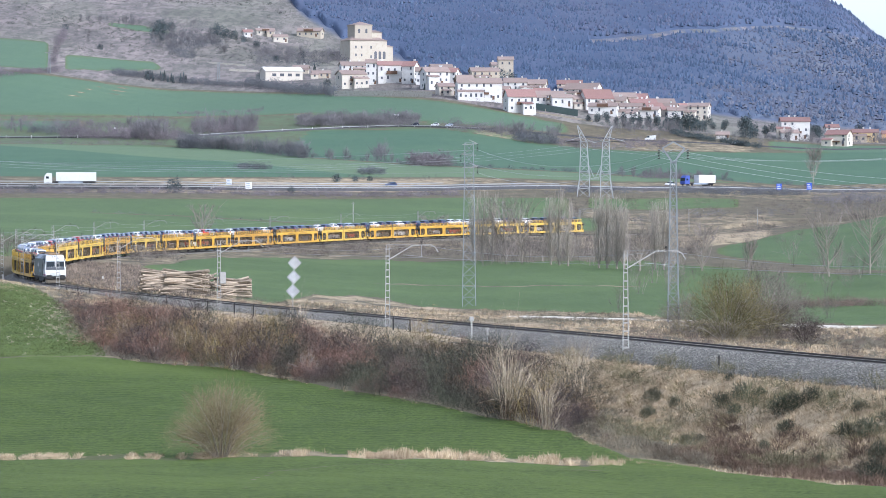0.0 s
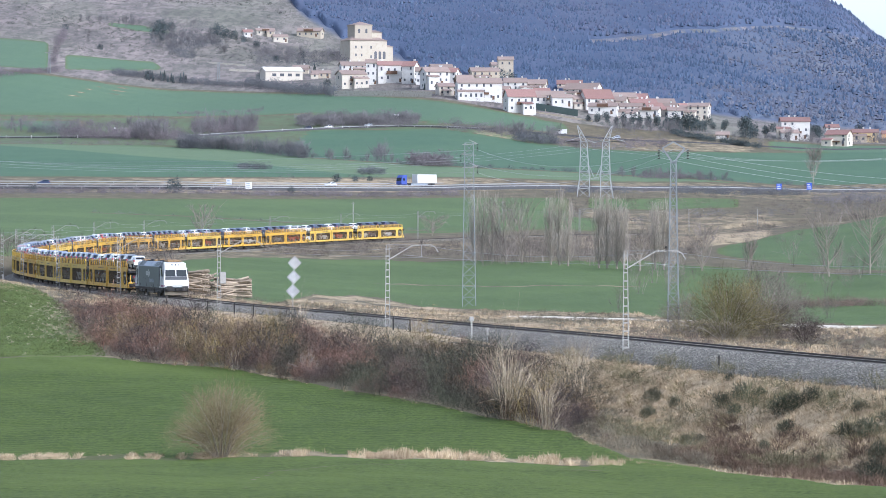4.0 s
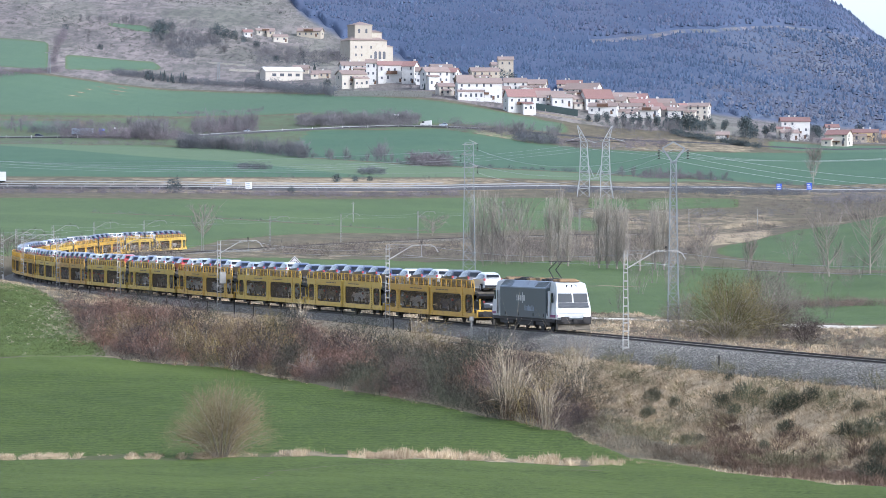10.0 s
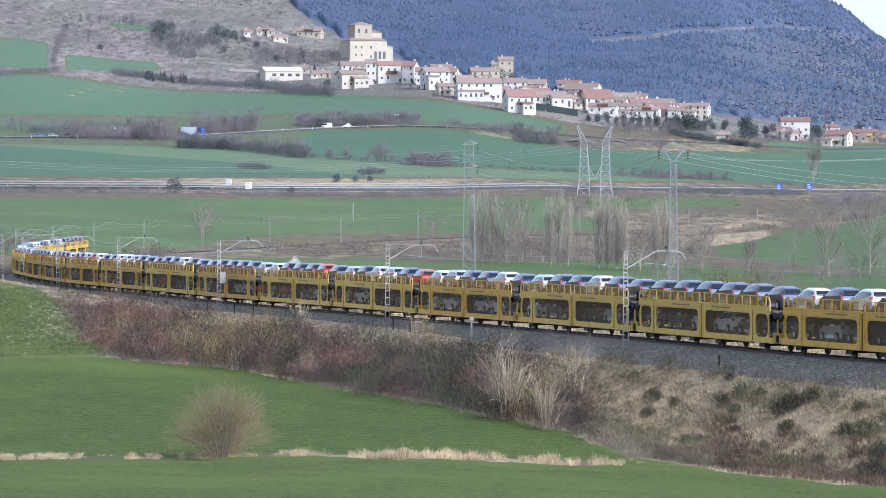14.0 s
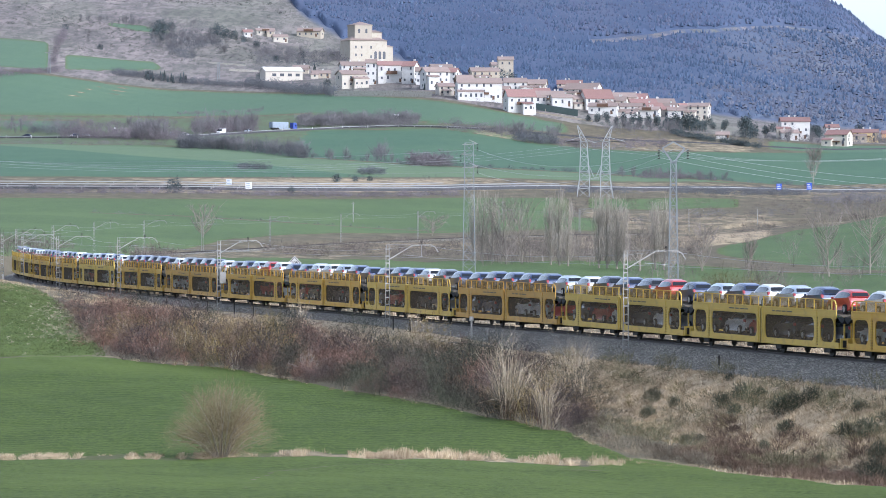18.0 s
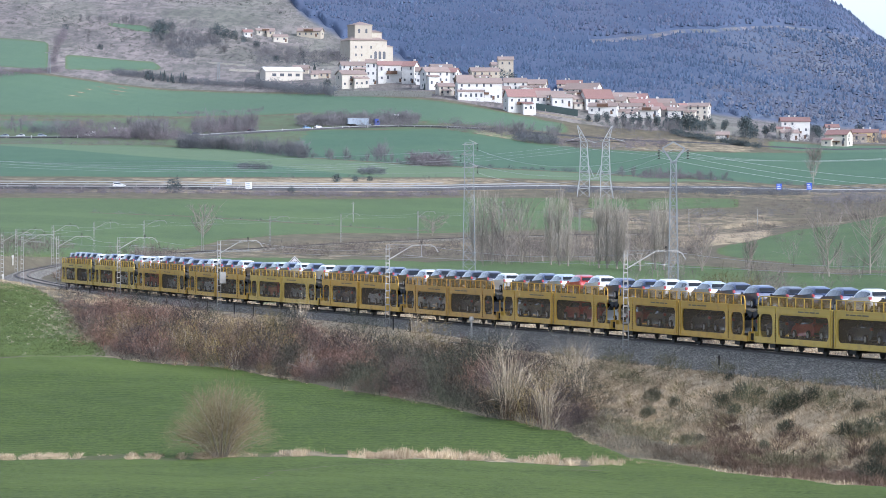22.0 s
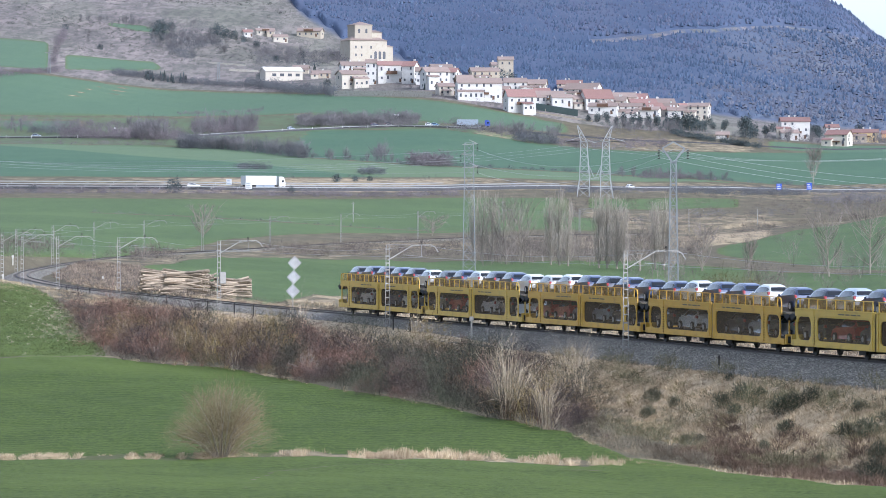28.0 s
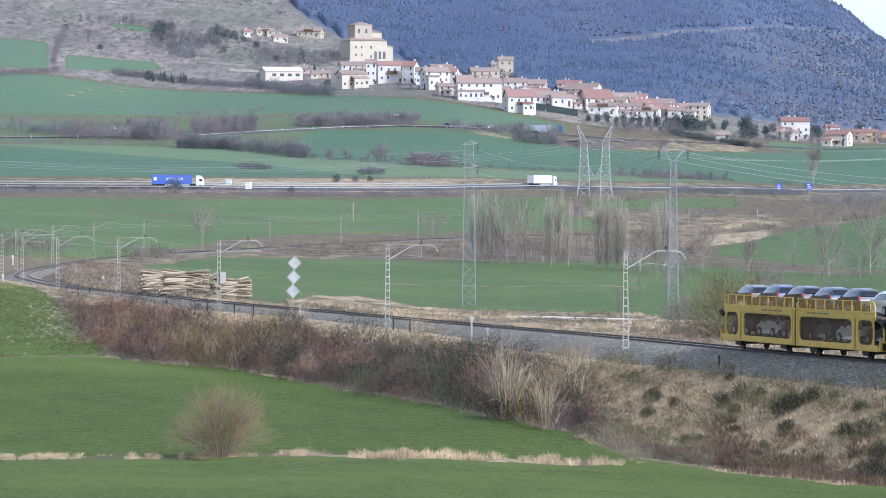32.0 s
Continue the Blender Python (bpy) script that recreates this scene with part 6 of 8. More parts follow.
T_OCHRE = twiggy("twigs_ochre", (.09, .066, .028), (.20, .148, .062), (.33, .25, .12), clump=.5, depth=.55)
T_DARK = twiggy("twigs_dark", (.022, .023, .016), (.05, .048, .034), (.10, .09, .068), clump=.5, depth=.55)
T_PALE = twiggy("twigs_pale", (.22, .18, .13), (.40, .34, .26), (.55, .49, .40))
T_STRAW = twiggy("straw_blades", (.26, .19, .115), (.46, .355, .22), (.66, .545, .38), depth=.25)
T_TREE = twiggy("twigs_tree", (.16, .122, .070), (.26, .202, .116), (.36, .29, .175), depth=.12)
T_FAR = twiggy("twigs_far", (.12, .10, .09), (.20, .17, .15), (.30, .26, .225))
T_OLIVE = twiggy("twigs_olive", (.075, .062, .022), (.15, .125, .05), (.23, .20, .095))
M_BARK = plain("bark", (.29, .25, .20), .9, 0, .3, 2, .4, spread="world")


def thicket_edge(b):
    return np.interp(b, (-130, -77, -51, -19, 13, 28, 43, 62, 81, 104), (344, 343, 330, 300, 273, 265, 243, 238, 226, 214))


def in_thicket(x, y, d, b):
    q, _, side = off_line(x, y)
    left = np.interp(b, (-90, -84, -80, -75), (470, 405, 360, 343))
    return (side > 0) & (q > np.where(b > -6, 5.6 + .8 * np.sin(b * .9), np.interp(b, (-90, -70, -45, -6), (16, 14.5, 13, 10.5)) + 2.0 * np.sin(b * .21))) & (d > thicket_edge(b) - .3) & (d > np.where(b < -75, left, 0)) & (b < 32 + (q - 9) * .2)


def along(n, s0, s1, a0, a1, size, tall):
    """Random places along the railway between two offsets."""
    s, a = RNG.uniform(s0, s1, n), RNG.uniform(a0, a1, n)
    h = np.interp(s, LINE_S, _head)
    x, y = np.interp(s, LINE_S, LINE_X) + a * np.sin(h), np.interp(s, LINE_S, LINE_Y) - a * np.cos(h)
    return np.stack((x, y, ground_z(x, y), RNG.uniform(*size, n), RNG.uniform(*tall, n)), 1)


def mound_mesh(rng, h, r, stems, twigs, w):
    """A rounded leafless bush: stems fanned to an uneven dome, and a shell of fine twigs."""
    k = rng.uniform(0, 6, 4)

    def dome(n):
        a, e = rng.uniform(0, 2 * math.pi, n), np.arcsin(rng.uniform(0, 1, n) ** .8)
        lobe = (1 + .20 * np.sin(3 * a + k[0]) * np.cos(2 * e + k[1]) + .16 * np.sin(5 * a + k[2] + 3 * e)) * rng.uniform(.86, 1.08, n)
        return np.stack((np.cos(a) * np.cos(e) * r * lobe, np.sin(a) * np.cos(e) * r * lobe, .12 * h + np.sin(e) * h * .88 * lobe), 1)
    tip = dome(stems)
    base = tip * (.12, .12, 0) + (0, 0, -.1)
    one = ribbons(base, tip * .92, w * 1.3, (tip - base) * (-.14, -.14, .06), rng, 1)
    q = dome(twigs) * rng.uniform(.3, 1.0, (twigs, 1)) ** .45
    out = q / (np.linalg.norm(q, axis=1, keepdims=True) + .01)
    t = q + (out * .38 + rng.normal(0, .62, (twigs, 3)) + (0, 0, .16)) * rng.uniform(.12, .42, (twigs, 1)) * h * .34
    two = ribbons(q, t, w * rng.uniform(.6, 1.2, twigs), np.zeros((twigs, 3)), rng, 1)
    return join((one, two))


_mounds = [mound_mesh(RNG, 2.2, 1.6, 14, 1150, .017) for _ in range(8)]
T_SAGE = twiggy("twigs_sage", (.026, .030, .018), (.060, .064, .040), (.12, .122, .085), clump=.5, depth=.55)
_cand = places_in(RNG, 12000, -90, 42, 255, 520, in_thicket, (0, 1), (.75, 1.15))
_cand[:, 3] = .5 + 1.25 * _cand[:, 3] ** 2.2
_kept, _grid = [], {}
for _row in _cand:
    _cell = (int(_row[0] // 2), int(_row[1] // 5))
    if all(math.hypot(_row[0] - o[0], (_row[1] - o[1]) * .45) > .50 * (_row[3] + o[3]) for i in (-1, 0, 1) for j in (-1, 0, 1) for o in _grid.get((_cell[0] + i, _cell[1] + j), ())):
        _grid.setdefault(_cell, []).append(_row)
        _kept.append(_row)
_zones = np.array(_kept)
_zones[:, 4] *= np.where(off_line(_zones[:, 0], _zones[:, 1])[0] < 10, .65, 1)
_zb = np.arctan2(_zones[:, 0], _zones[:, 1]) * 1000
_zones[:, 4] *= np.interp(_zb, (-80, -50), (.72, 1))
_mix = [.55 + .5 * smooth(_zb, 2, 8), np.interp(_zb, (-90, -76, -62, -54, -36, -32, -21, -17, 30), (.5, .7, .6, .12, .08, .8, .8, .1, .06)),
        np.interp(_zb, (-90, -54, -50, -43, -38, 20, 26, 32), (.08, .12, .7, .7, .10, .08, .4, .4)), np.interp(_zb, (-90, -40, -22, -16, 4, 10, 30), (.06, .12, .15, .9, .9, .25, .2)), np.interp(_zb, (-90, -60, -30, 30), (.12, .3, .4, .5))]
_mix = np.cumsum(np.stack(_mix, 1), 1)
_lot = np.clip(.5 + .42 * np.sin(_zones[:, 0] * .83 + 1.7 * np.sin(_zones[:, 1] * .11)) + RNG.normal(0, .16, len(_zones)), 0, .999)
_pick = (_lot[:, None] * _mix[:, -1:] > _mix).sum(1)
for k, (name, mat, lab) in enumerate((("thicket_purple", T_PURPLE, "rounded leafless purple-brown bushes in the thicket below the railway"), ("thicket_red", T_RED, "leafless reddish willow bushes in the thicket below the railway"),
                                      ("thicket_ochre", T_OCHRE, "leafless ochre and brown bushes in the thicket below the railway"), ("thicket_sage", T_SAGE, "dark grey-green bushes in the thicket below the railway"), ("thicket_dark", T_DARK, "dark tangled bushes in the thicket below the railway"))):
    scatter(name, _mounds, _zones[_pick == k], mat, lab, "thicket", RNG)
# upright shoots that break the outline of the thicket
_bushes = [bush_mesh(RNG, 2.3, 1.3, 30, 110, .015, .6) for _ in range(6)]
_shoots = places_in(RNG, 2600, -88, 34, 255, 500, in_thicket, (.5, .9), (.7, 1.05))[:90]
_shoots[:, 4] *= np.where(off_line(_shoots[:, 0], _shoots[:, 1])[0] < 10, .7, 1)
scatter("thicket_shoots", _bushes, _shoots, T_RED, "thin reddish-brown shoots standing out of the thicket", "thicket", RNG)

# straw: strip between the crops, hem of the thicket, railway bank
_tufts = [bush_mesh(RNG, .46, .46, 9, 3, .023, .5, 1) for _ in range(6)]
_strip = places_in(RNG, 3200, -110, 42, 237.6, 242.2, lambda x, y, d, b: (np.sin(b * .33) + np.sin(b * .13 + 2) + np.sin(b * 1.1) * .7 + RNG.normal(0, .5, len(x)) > np.where(b < -38, .1, -.5)), (.3, .8), (.5, 1.2))
_sb = np.arctan2(_strip[:, 0], _strip[:, 1]) * 1000
_strip[:, 4] *= np.where(_sb > -38, 1.15 + .55 * np.sin(_sb * .9) * np.sin(_sb * .37 + 1), .62)
_hem = places_in(RNG, 9000, -84, 104, 205, 350, lambda x, y, d, b: (abs(d - thicket_edge(b) - .6) < 1.2) & (np.sin(b * .7) + np.sin(b * 1.9) + RNG.normal(0, .5, len(x)) > .2), (.4, .9), (.5, 1.0))


def up_bank(d, b):
    e = thicket_edge(b)
    return (d - e) / (np.interp(b, (0, 35, 65, 104, 130), (366, 324, 296, 267, 250)) - e)


def on_bank(x, y, d, b):
    q, _, side = off_line(x, y)
    f = up_bank(d, b)
    return (side > 0) & (q > 4.9) & (b > 31) & (f > -.03) & (((f > -.03) & (f < .06) & (RNG.uniform(0, 1, len(x)) > .75)) | (f > .40 + .10 * np.sin(b * .4)) | ((f > .06 + .40 * smooth(b, 50, 60)) & (RNG.uniform(0, 1, len(x)) > .8)) | (b < 36))


_bank = places_in(RNG, 17000, 18, 106, 212, 360, on_bank, (.5, 1.2), (.35, .75))
_lip = np.concatenate((along(5200, -125, -6, 4.7, 12.5, (.5, 1.2), (.4, .9)), along(900, -230, -125, 5.5, 13, (.4, 1.0), (.4, .8))))
_in = along(5000, -260, 110, -13, -4.5, (.5, 1.2), (.4, .9))
_edge = np.concatenate((along(2600, 30, 115, 4.7, 7.6, (.4, .9), (.3, .7)), along(3600, 0, 115, 6.5, 12.5, (.5, 1.0), (.4, .8))))
scatter("dry_grass", _tufts, np.concatenate((_strip, _hem, _bank, _lip, _in, _edge)), T_STRAW, "tufts of bleached dry grass along banks and field edges", "grass", RNG)
T_MOOR = twiggy("moor_twigs", (.115, .088, .070), (.20, .16, .125), (.33, .27, .205))
T_DRAB = twiggy("herb_twigs", (.10, .085, .058), (.175, .15, .105), (.27, .235, .17))


def behind_track(x, y, d, b):
    q, _, side = off_line(x, y)
    return (side < 0) & (q > 4.8) & (covers(x, y)[0][:, 0] < .4) & (abs(d - np.interp(b, (16.9, 47, 68, 103.6, 160), (476, 458.5, 448, 442.4, 437.6))) > np.where(b > 15, 2.6, 0))


_herbs = places_in(RNG, 26000, -62, 106, 285, 520, behind_track, (.5, 1.3), (.4, .9))
_tone = np.sin(_herbs[:, 0] * .21 + 2 * np.sin(_herbs[:, 1] * .05)) + RNG.normal(0, .6, len(_herbs))
_curve = places_in(RNG, 16000, -102, -58, 420, 690, behind_track, (.8, 1.9), (.4, .9))[:3400]
scatter("dry_herbs", _tufts, _curve, T_MOOR, "withered mauve-brown growth inside the railway curve", "grass", RNG)
scatter("dry_herbs", _tufts, _herbs[_tone > -.2][:5200], T_DRAB, "withered grey-brown herbs between the track and the fields", "grass", RNG)
scatter("dry_herbs", _tufts, _herbs[_tone <= -.2][:3400], T_STRAW, "bleached grass between the track and the fields", "grass", RNG)
# brown and olive brush low on the bank
T_BRAMBLE = twiggy("bramble_twigs", (.066, .043, .030), (.122, .082, .057), (.20, .145, .10))
_low = [bush_mesh(RNG, .8, .9, 18, 44, .022, .5) for _ in range(4)]


def low_bank(x, y, d, b):
    q, _, side = off_line(x, y)
    f = up_bank(d, b)
    return (side > 0) & (b > 34) & (f > .08) & (f < .12 + .38 * smooth(b, 50, 64) + .08 * np.sin(b * .4))


scatter("bank_brush", _low, places_in(RNG, 6000, 26, 106, 215, 340, lambda x, y, d, b: low_bank(x, y, d, b) , (.5, 1.0), (.5, .9)), T_BRAMBLE, "low brown brush at the foot of the railway bank", "brush", RNG)
_clump = [fuzz_mesh(RNG, 130, .8, .75, .26, .022) for _ in range(5)]
T_HEATH = twiggy("heath_twigs", (.072, .068, .034), (.135, .122, .066), (.23, .205, .125))
scatter("bank_clumps", _clump, places_in(RNG, 1150, 30, 106, 215, 330, lambda x, y, d, b: (up_bank(d, b) > .22) & (up_bank(d, b) < .80 + .1 * np.sin(b * .5)) & (np.sin(x * .5 + y * .13) + np.sin(y * .23 + 2) > -.3), (.5, 1.4), (.6, 1.1)), T_HEATH, "grey-green rounded heath clumps on the railway bank", "brush", RNG)
scatter("bank_sage", _clump, places_in(RNG, 2000, 32, 62, 215, 330, lambda x, y, d, b: (up_bank(d, b) > .04) & (up_bank(d, b) < .5 + .12 * np.sin(b * .5)) & (np.sin(x * .7 + 2 * np.sin(y * .1)) + RNG.normal(0, .6, len(x)) > -.2), (.4, 1.0), (.5, 1.0)), T_DRAB, "grey-brown withered herbs low on the railway bank", "brush", RNG)
scatter("bank_heath", _low, places_in(RNG, 650, 24, 106, 215, 340, lambda x, y, d, b: (b > 28) & (np.sin(x * .9 + y * .2) + np.sin(y * .31 + 1) > .2) & (up_bank(d, b) > .30) & (up_bank(d, b) < .68), (.5, 1.0), (.4, .8)), T_OLIVE, "olive-grey low heath on the railway bank", "brush", RNG)

# junipers on the bank
T_JUNIPER = twiggy("juniper_sprays", (.028, .034, .020), (.055, .062, .038), (.10, .105, .07))
_shrubs = [fuzz_mesh(RNG, 1700, .95, 1.6, .17, .028) for _ in range(4)]
_shrub_me = []
for b, d, s in ((49, 283, 1.2), (54, 279, .8), (48, 279, 1.0), (65, 272, 1.1), (70, 271, 1.2), (68, 268, .9), (74, 270, .8), (79, 262, 1.5), (82, 262, 1.3), (80, 257, 1.0),
                (94, 249, 1.1), (99, 247, 1.3), (104, 247, 1.2), (102, 240, 1.3), (100, 233, 1.4), (104, 229, 1.3), (75, 255, .7), (60, 262, .7), (57, 258, .9), (88, 246, .7), (16, 302, 1.6), (-6, 330, 1.7), (-12, 336, 1.5), (2, 322, 1.2), (67, 279, .6), (86, 262, 1.2), (91, 260, .6), (97, 254, .9)):
    k = len(_shrub_me) % 4
    x, y, g = spot(b, d)
    ob = from_arrays("juniper_shrub", *_shrubs[k], T_JUNIPER) if len(_shrub_me) < 4 else new("juniper_shrub", _shrub_me[k].data)
    _shrub_me.append(ob)
    ob.matrix_basis = pose(x, y, g - .1, 0, 0, 37 * len(_shrub_me)) @ Matrix.Scale(s * .62, 4)
    tagged(ob, "dark green juniper shrub on the dry grassy bank", "shrub", "juniper shrubs")


# trees
def tube(path, r0, r1, n=6):
    """A tapering tube along points, as arrays of quads."""
    path = np.asarray(path, float)
    m = len(path)
    vs = []
    for i, p in enumerate(path):
        d = path[min(i + 1, m - 1)] - path[max(i - 1, 0)]
        d /= np.linalg.norm(d) + 1e-9
        u = np.cross(d, (0, 1, 0) if abs(d[1]) < .9 else (1, 0, 0))
        u /= np.linalg.norm(u)
        w = np.cross(d, u)
        r = r0 + (r1 - r0) * i / (m - 1)
        a = np.linspace(0, 2 * math.pi, n + 1)[:-1]
        vs.append(p + r * (np.cos(a)[:, None] * u + np.sin(a)[:, None] * w))
    f = [(i * n + k, i * n + (k + 1) % n, (i + 1) * n + (k + 1) % n, (i + 1) * n + k) for i in range(m - 1) for k in range(n)]
    return np.concatenate(vs), np.array(f)


def bare_tree(rng, h, spread, limbs, twigs, w, trunk_r, trunk_h, lift=.75, low=.35):
    """Trunk with limbs, and a crown of fine twigs. Returns two array pairs."""
    bend = rng.normal(0, .03 * h, 2)
    trunk = [(0, 0, -.3), (bend[0] * .4, bend[1] * .4, trunk_h * .5), (bend[0], bend[1], trunk_h), (bend[0] * 1.5, bend[1] * 1.5, h * .8)]
    wood = [tube(trunk, trunk_r, trunk_r * .25, 7)]
    starts, ends = [], []
    for k in range(limbs):
        f = rng.uniform(.15 if low > .2 else 0, .95)
        z = trunk_h * low + f * (h * .75 - trunk_h * low)
        o = np.array((bend[0] * z / trunk_h, bend[1] * z / trunk_h, z)) if z < trunk_h else np.array((bend[0] * 1.2, bend[1] * 1.2, z))
        a = k * 2.4 + rng.uniform(-.4, .4)
        reach = spread * (1 - .55 * f if low > .2 else .75 + .3 * math.sin(3.1 * f)) * rng.uniform(.6, 1.05)
        e = o + np.array((math.cos(a) * reach, math.sin(a) * reach, reach * lift * rng.uniform(.8, 1.5) + h * .06))
        e[2] = min(e[2], h * .98)
        m = (o + e) / 2 + np.array((math.cos(a), math.sin(a), -.4)) * reach * .12
        wood.append(tube([o, m, e], trunk_r * .38 * (1 - .5 * f), trunk_r * .08, 4))
        starts.append(o)
        ends.append(e)
    starts, ends = np.array(starts), np.array(ends)
    k = rng.integers(0, limbs, twigs)
    f = rng.uniform(.2, 1.0, (twigs, 1))
    b = starts[k] * (1 - f) + ends[k] * f
    d = (ends[k] - starts[k])
    d /= np.linalg.norm(d, axis=1, keepdims=True) + 1e-9
    l = rng.uniform(.10, .26, (twigs, 1)) * h * .8
    t = b + (d * .6 + rng.normal(0, .55, (twigs, 3)) + (0, 0, .35 * lift)) * l * .8
    crown = ribbons(b, t, w * rng.uniform(.5, 1.0, twigs), rng.normal(0, .02 * h, (twigs, 3)), rng, 1)
    return join(wood), crown


def plant_tree(name, rng, b, d, h, spread, limbs, twigs, w, tr, th, mat, label, lift=.75, cat="tree", group="", low=.35):
    x, y, g = spot(b, d)
    t = new(name)
    t.matrix_basis = Matrix.Translation((x, y, g - .1))
    wood, crown = bare_tree(rng, h, spread, limbs, twigs, w, tr, th, lift, low)
    from_arrays("trunk", *wood, M_BARK, t, True)
    from_arrays("crown", *crown, mat, t)
    return tagged(t, label, cat, group)


def round_willow(b, d, r, h, n, w, seed, mat, name, label, cat):
    """A many-stemmed leafless willow with a broad dome of fine twigs."""
    x, y, g = spot(b, d)
    t = new(name)
    t.matrix_basis = Matrix.Translation((x, y, g - .05))
    rng = np.random.default_rng(seed)
    stems, heads = [], []
    for k in range(38):
        a = k * 2.4 + rng.uniform(-.3, .3)
        lean = math.sqrt(rng.uniform(.02, 1)) * .95
        e = np.array((math.cos(a) * r * lean, math.sin(a) * r * lean, h * (.97 - .78 * lean ** 2.2) * rng.uniform(.78, 1)))
        o = np.array((math.cos(a) * .06 * r, math.sin(a) * .06 * r, -.2))
        m = (o + e) / 2 + np.array((math.cos(a), math.sin(a), 0)) * -.06 * r + np.array((0, 0, .07 * h)) + rng.normal(0, .03 * r, 3)
        stems.append(tube([o, m, e], .0075 * h * rng.uniform(.5, 1), .0016 * h, 4))
        heads.append((o, m + (0, 0, .06 * h), e))
    from_arrays("trunk", *join(stems), M_BARK, t, True)
    heads = np.array(heads)
    k = rng.integers(0, len(heads), n)
    f = rng.uniform(.12, 1.0, (n, 1)) ** .8
    lo, mi, hi = heads[k, 0], heads[k, 1], heads[k, 2]
    base = np.where(f < .5, lo + (mi - lo) * f * 2, mi + (hi - mi) * (f * 2 - 1)) + rng.normal(0, .11 * r, (n, 3))
    out = (base - (0, 0, h * .25)) / np.linalg.norm(base - (0, 0, h * .25), axis=1, keepdims=True)
    tip = base + (out * .7 + rng.normal(0, .55, (n, 3)) + (0, 0, .12)) * h * rng.uniform(.03, .10, (n, 1))
    tip[:, 2] = np.maximum(tip[:, 2], .1)
    from_arrays("crown", *ribbons(base, tip, w * rng.uniform(.6, 1.4, n), np.zeros((n, 3)), rng, 1), mat, t)
    tagged(t, label, cat)


T_RUSSET = twiggy("twigs_russet", (.085, .062, .050), (.155, .115, .092), (.24, .19, .155))
T_HAZY = twiggy("twigs_grey", (.10, .082, .07), (.17, .145, .12), (.25, .22, .185))
round_willow(-51.8, 239, 3.15, 4.5, 22000, .0085, 4, T_TREE, "willow_tree", "round leafless willow with fine brown twigs between crops", "tree")
round_willow(66.5, 386, 5.8, 6.3, 15000, .018, 5, T_OLIVE, "willow_bush", "large leafless olive-brown willow bush behind the track", "bush")
round_willow(76.0, 396, 4.8, 6.8, 15000, .018, 6, T_HAZY, "willow_bush", "large leafless grey-brown willow bush behind the track", "bush")
round_willow(56.5, 400, 3.4, 4.2, 5500, .016, 7, T_HAZY, "willow_bush", "leafless grey-brown willow bush behind the track", "bush")
round_willow(84.5, 380, 2.6, 3.0, 6000, .017, 8, T_PURPLE, "willow_bush", "low leafless red-brown willow bush behind the track", "bush")
T_POPLAR = twiggy("twigs_poplar", (.28, .24, .20), (.42, .37, .305), (.55, .50, .43), depth=.1)
_r = np.random.default_rng(21)
def poplar(rng, b, d, h, r, mat):
    """A columnar leafless poplar: steep branches close to the trunk, fine upright twigs."""
    x, y, g = spot(b, d)
    t = new("poplar_tree")
    t.matrix_basis = Matrix.Translation((x, y, g - .1))
    bend = rng.normal(0, .25, 2)
    at = lambda z: np.stack((bend[0] * (z / h) ** 2, bend[1] * (z / h) ** 2, z), -1)
    wood = [tube([at(v * h) for v in (-.02, .3, .65, .97)], .19, .03, 6)]
    lo, mi, hi = [], [], []
    for k in range(46):
        z = rng.uniform(.02, .68) ** 1.1 * h
        a, out = k * 2.4 + rng.uniform(-.4, .4), r * rng.uniform(.35, 1.0) * (1.05 - .55 * z / h)
        top = min(h * rng.uniform(.9, 1.0), z + h * rng.uniform(.24, .42))
        o = at(z)
        e = at(top) + (math.cos(a) * out, math.sin(a) * out, 0)
        m = o * .5 + e * .5 + np.array((math.cos(a) * out * .28, math.sin(a) * out * .28, -.04 * h))
        wood.append(tube([o, m, e], .05 * (1.2 - z / h), .012, 3))
        lo.append(o), mi.append(m), hi.append(e)
    lo, mi, hi = np.array(lo), np.array(mi), np.array(hi)
    n = 1500
    k, f = rng.integers(0, 46, n), rng.uniform(.15, 1.0, (n, 1))
    base = np.where(f < .5, lo[k] + (mi[k] - lo[k]) * f * 2, mi[k] + (hi[k] - mi[k]) * (f * 2 - 1))
    tip = base + (rng.normal(0, .26, (n, 3)) + (0, 0, .9)) * rng.uniform(.5, 1.7, (n, 1))
    from_arrays("trunk", *join(wood), M_BARK, t, True)
    from_arrays("crown", *ribbons(base, tip, .032 * rng.uniform(.5, 1.0, n), rng.normal(0, .05, (n, 3)), rng, 1), mat, t)
    return tagged(t, "tall slender leafless poplar at a field edge", "tree", "poplars at the field edge")


for b, d, h, sp in ((7.2, 800, 13.2, 1.2), (9.2, 797, 13.8, 1.4), (11.6, 795, 13.2, 1.3), (25.2, 775, 13.2, 1.2), (27.2, 772, 13.6, 1.3), (29.2, 770, 12.2, 1.0),
                    (36.4, 757, 13.2, 1.2), (38.4, 755, 13.8, 1.3), (40.6, 753, 13.4, 1.3), (42.4, 752, 11.6, .9), (49.6, 745, 12.4, 1.1), (51.6, 742, 12.8, 1.2), (53.2, 742, 11.0, .9)):
    poplar(_r, b, d, h, sp * 1.35, T_POPLAR)
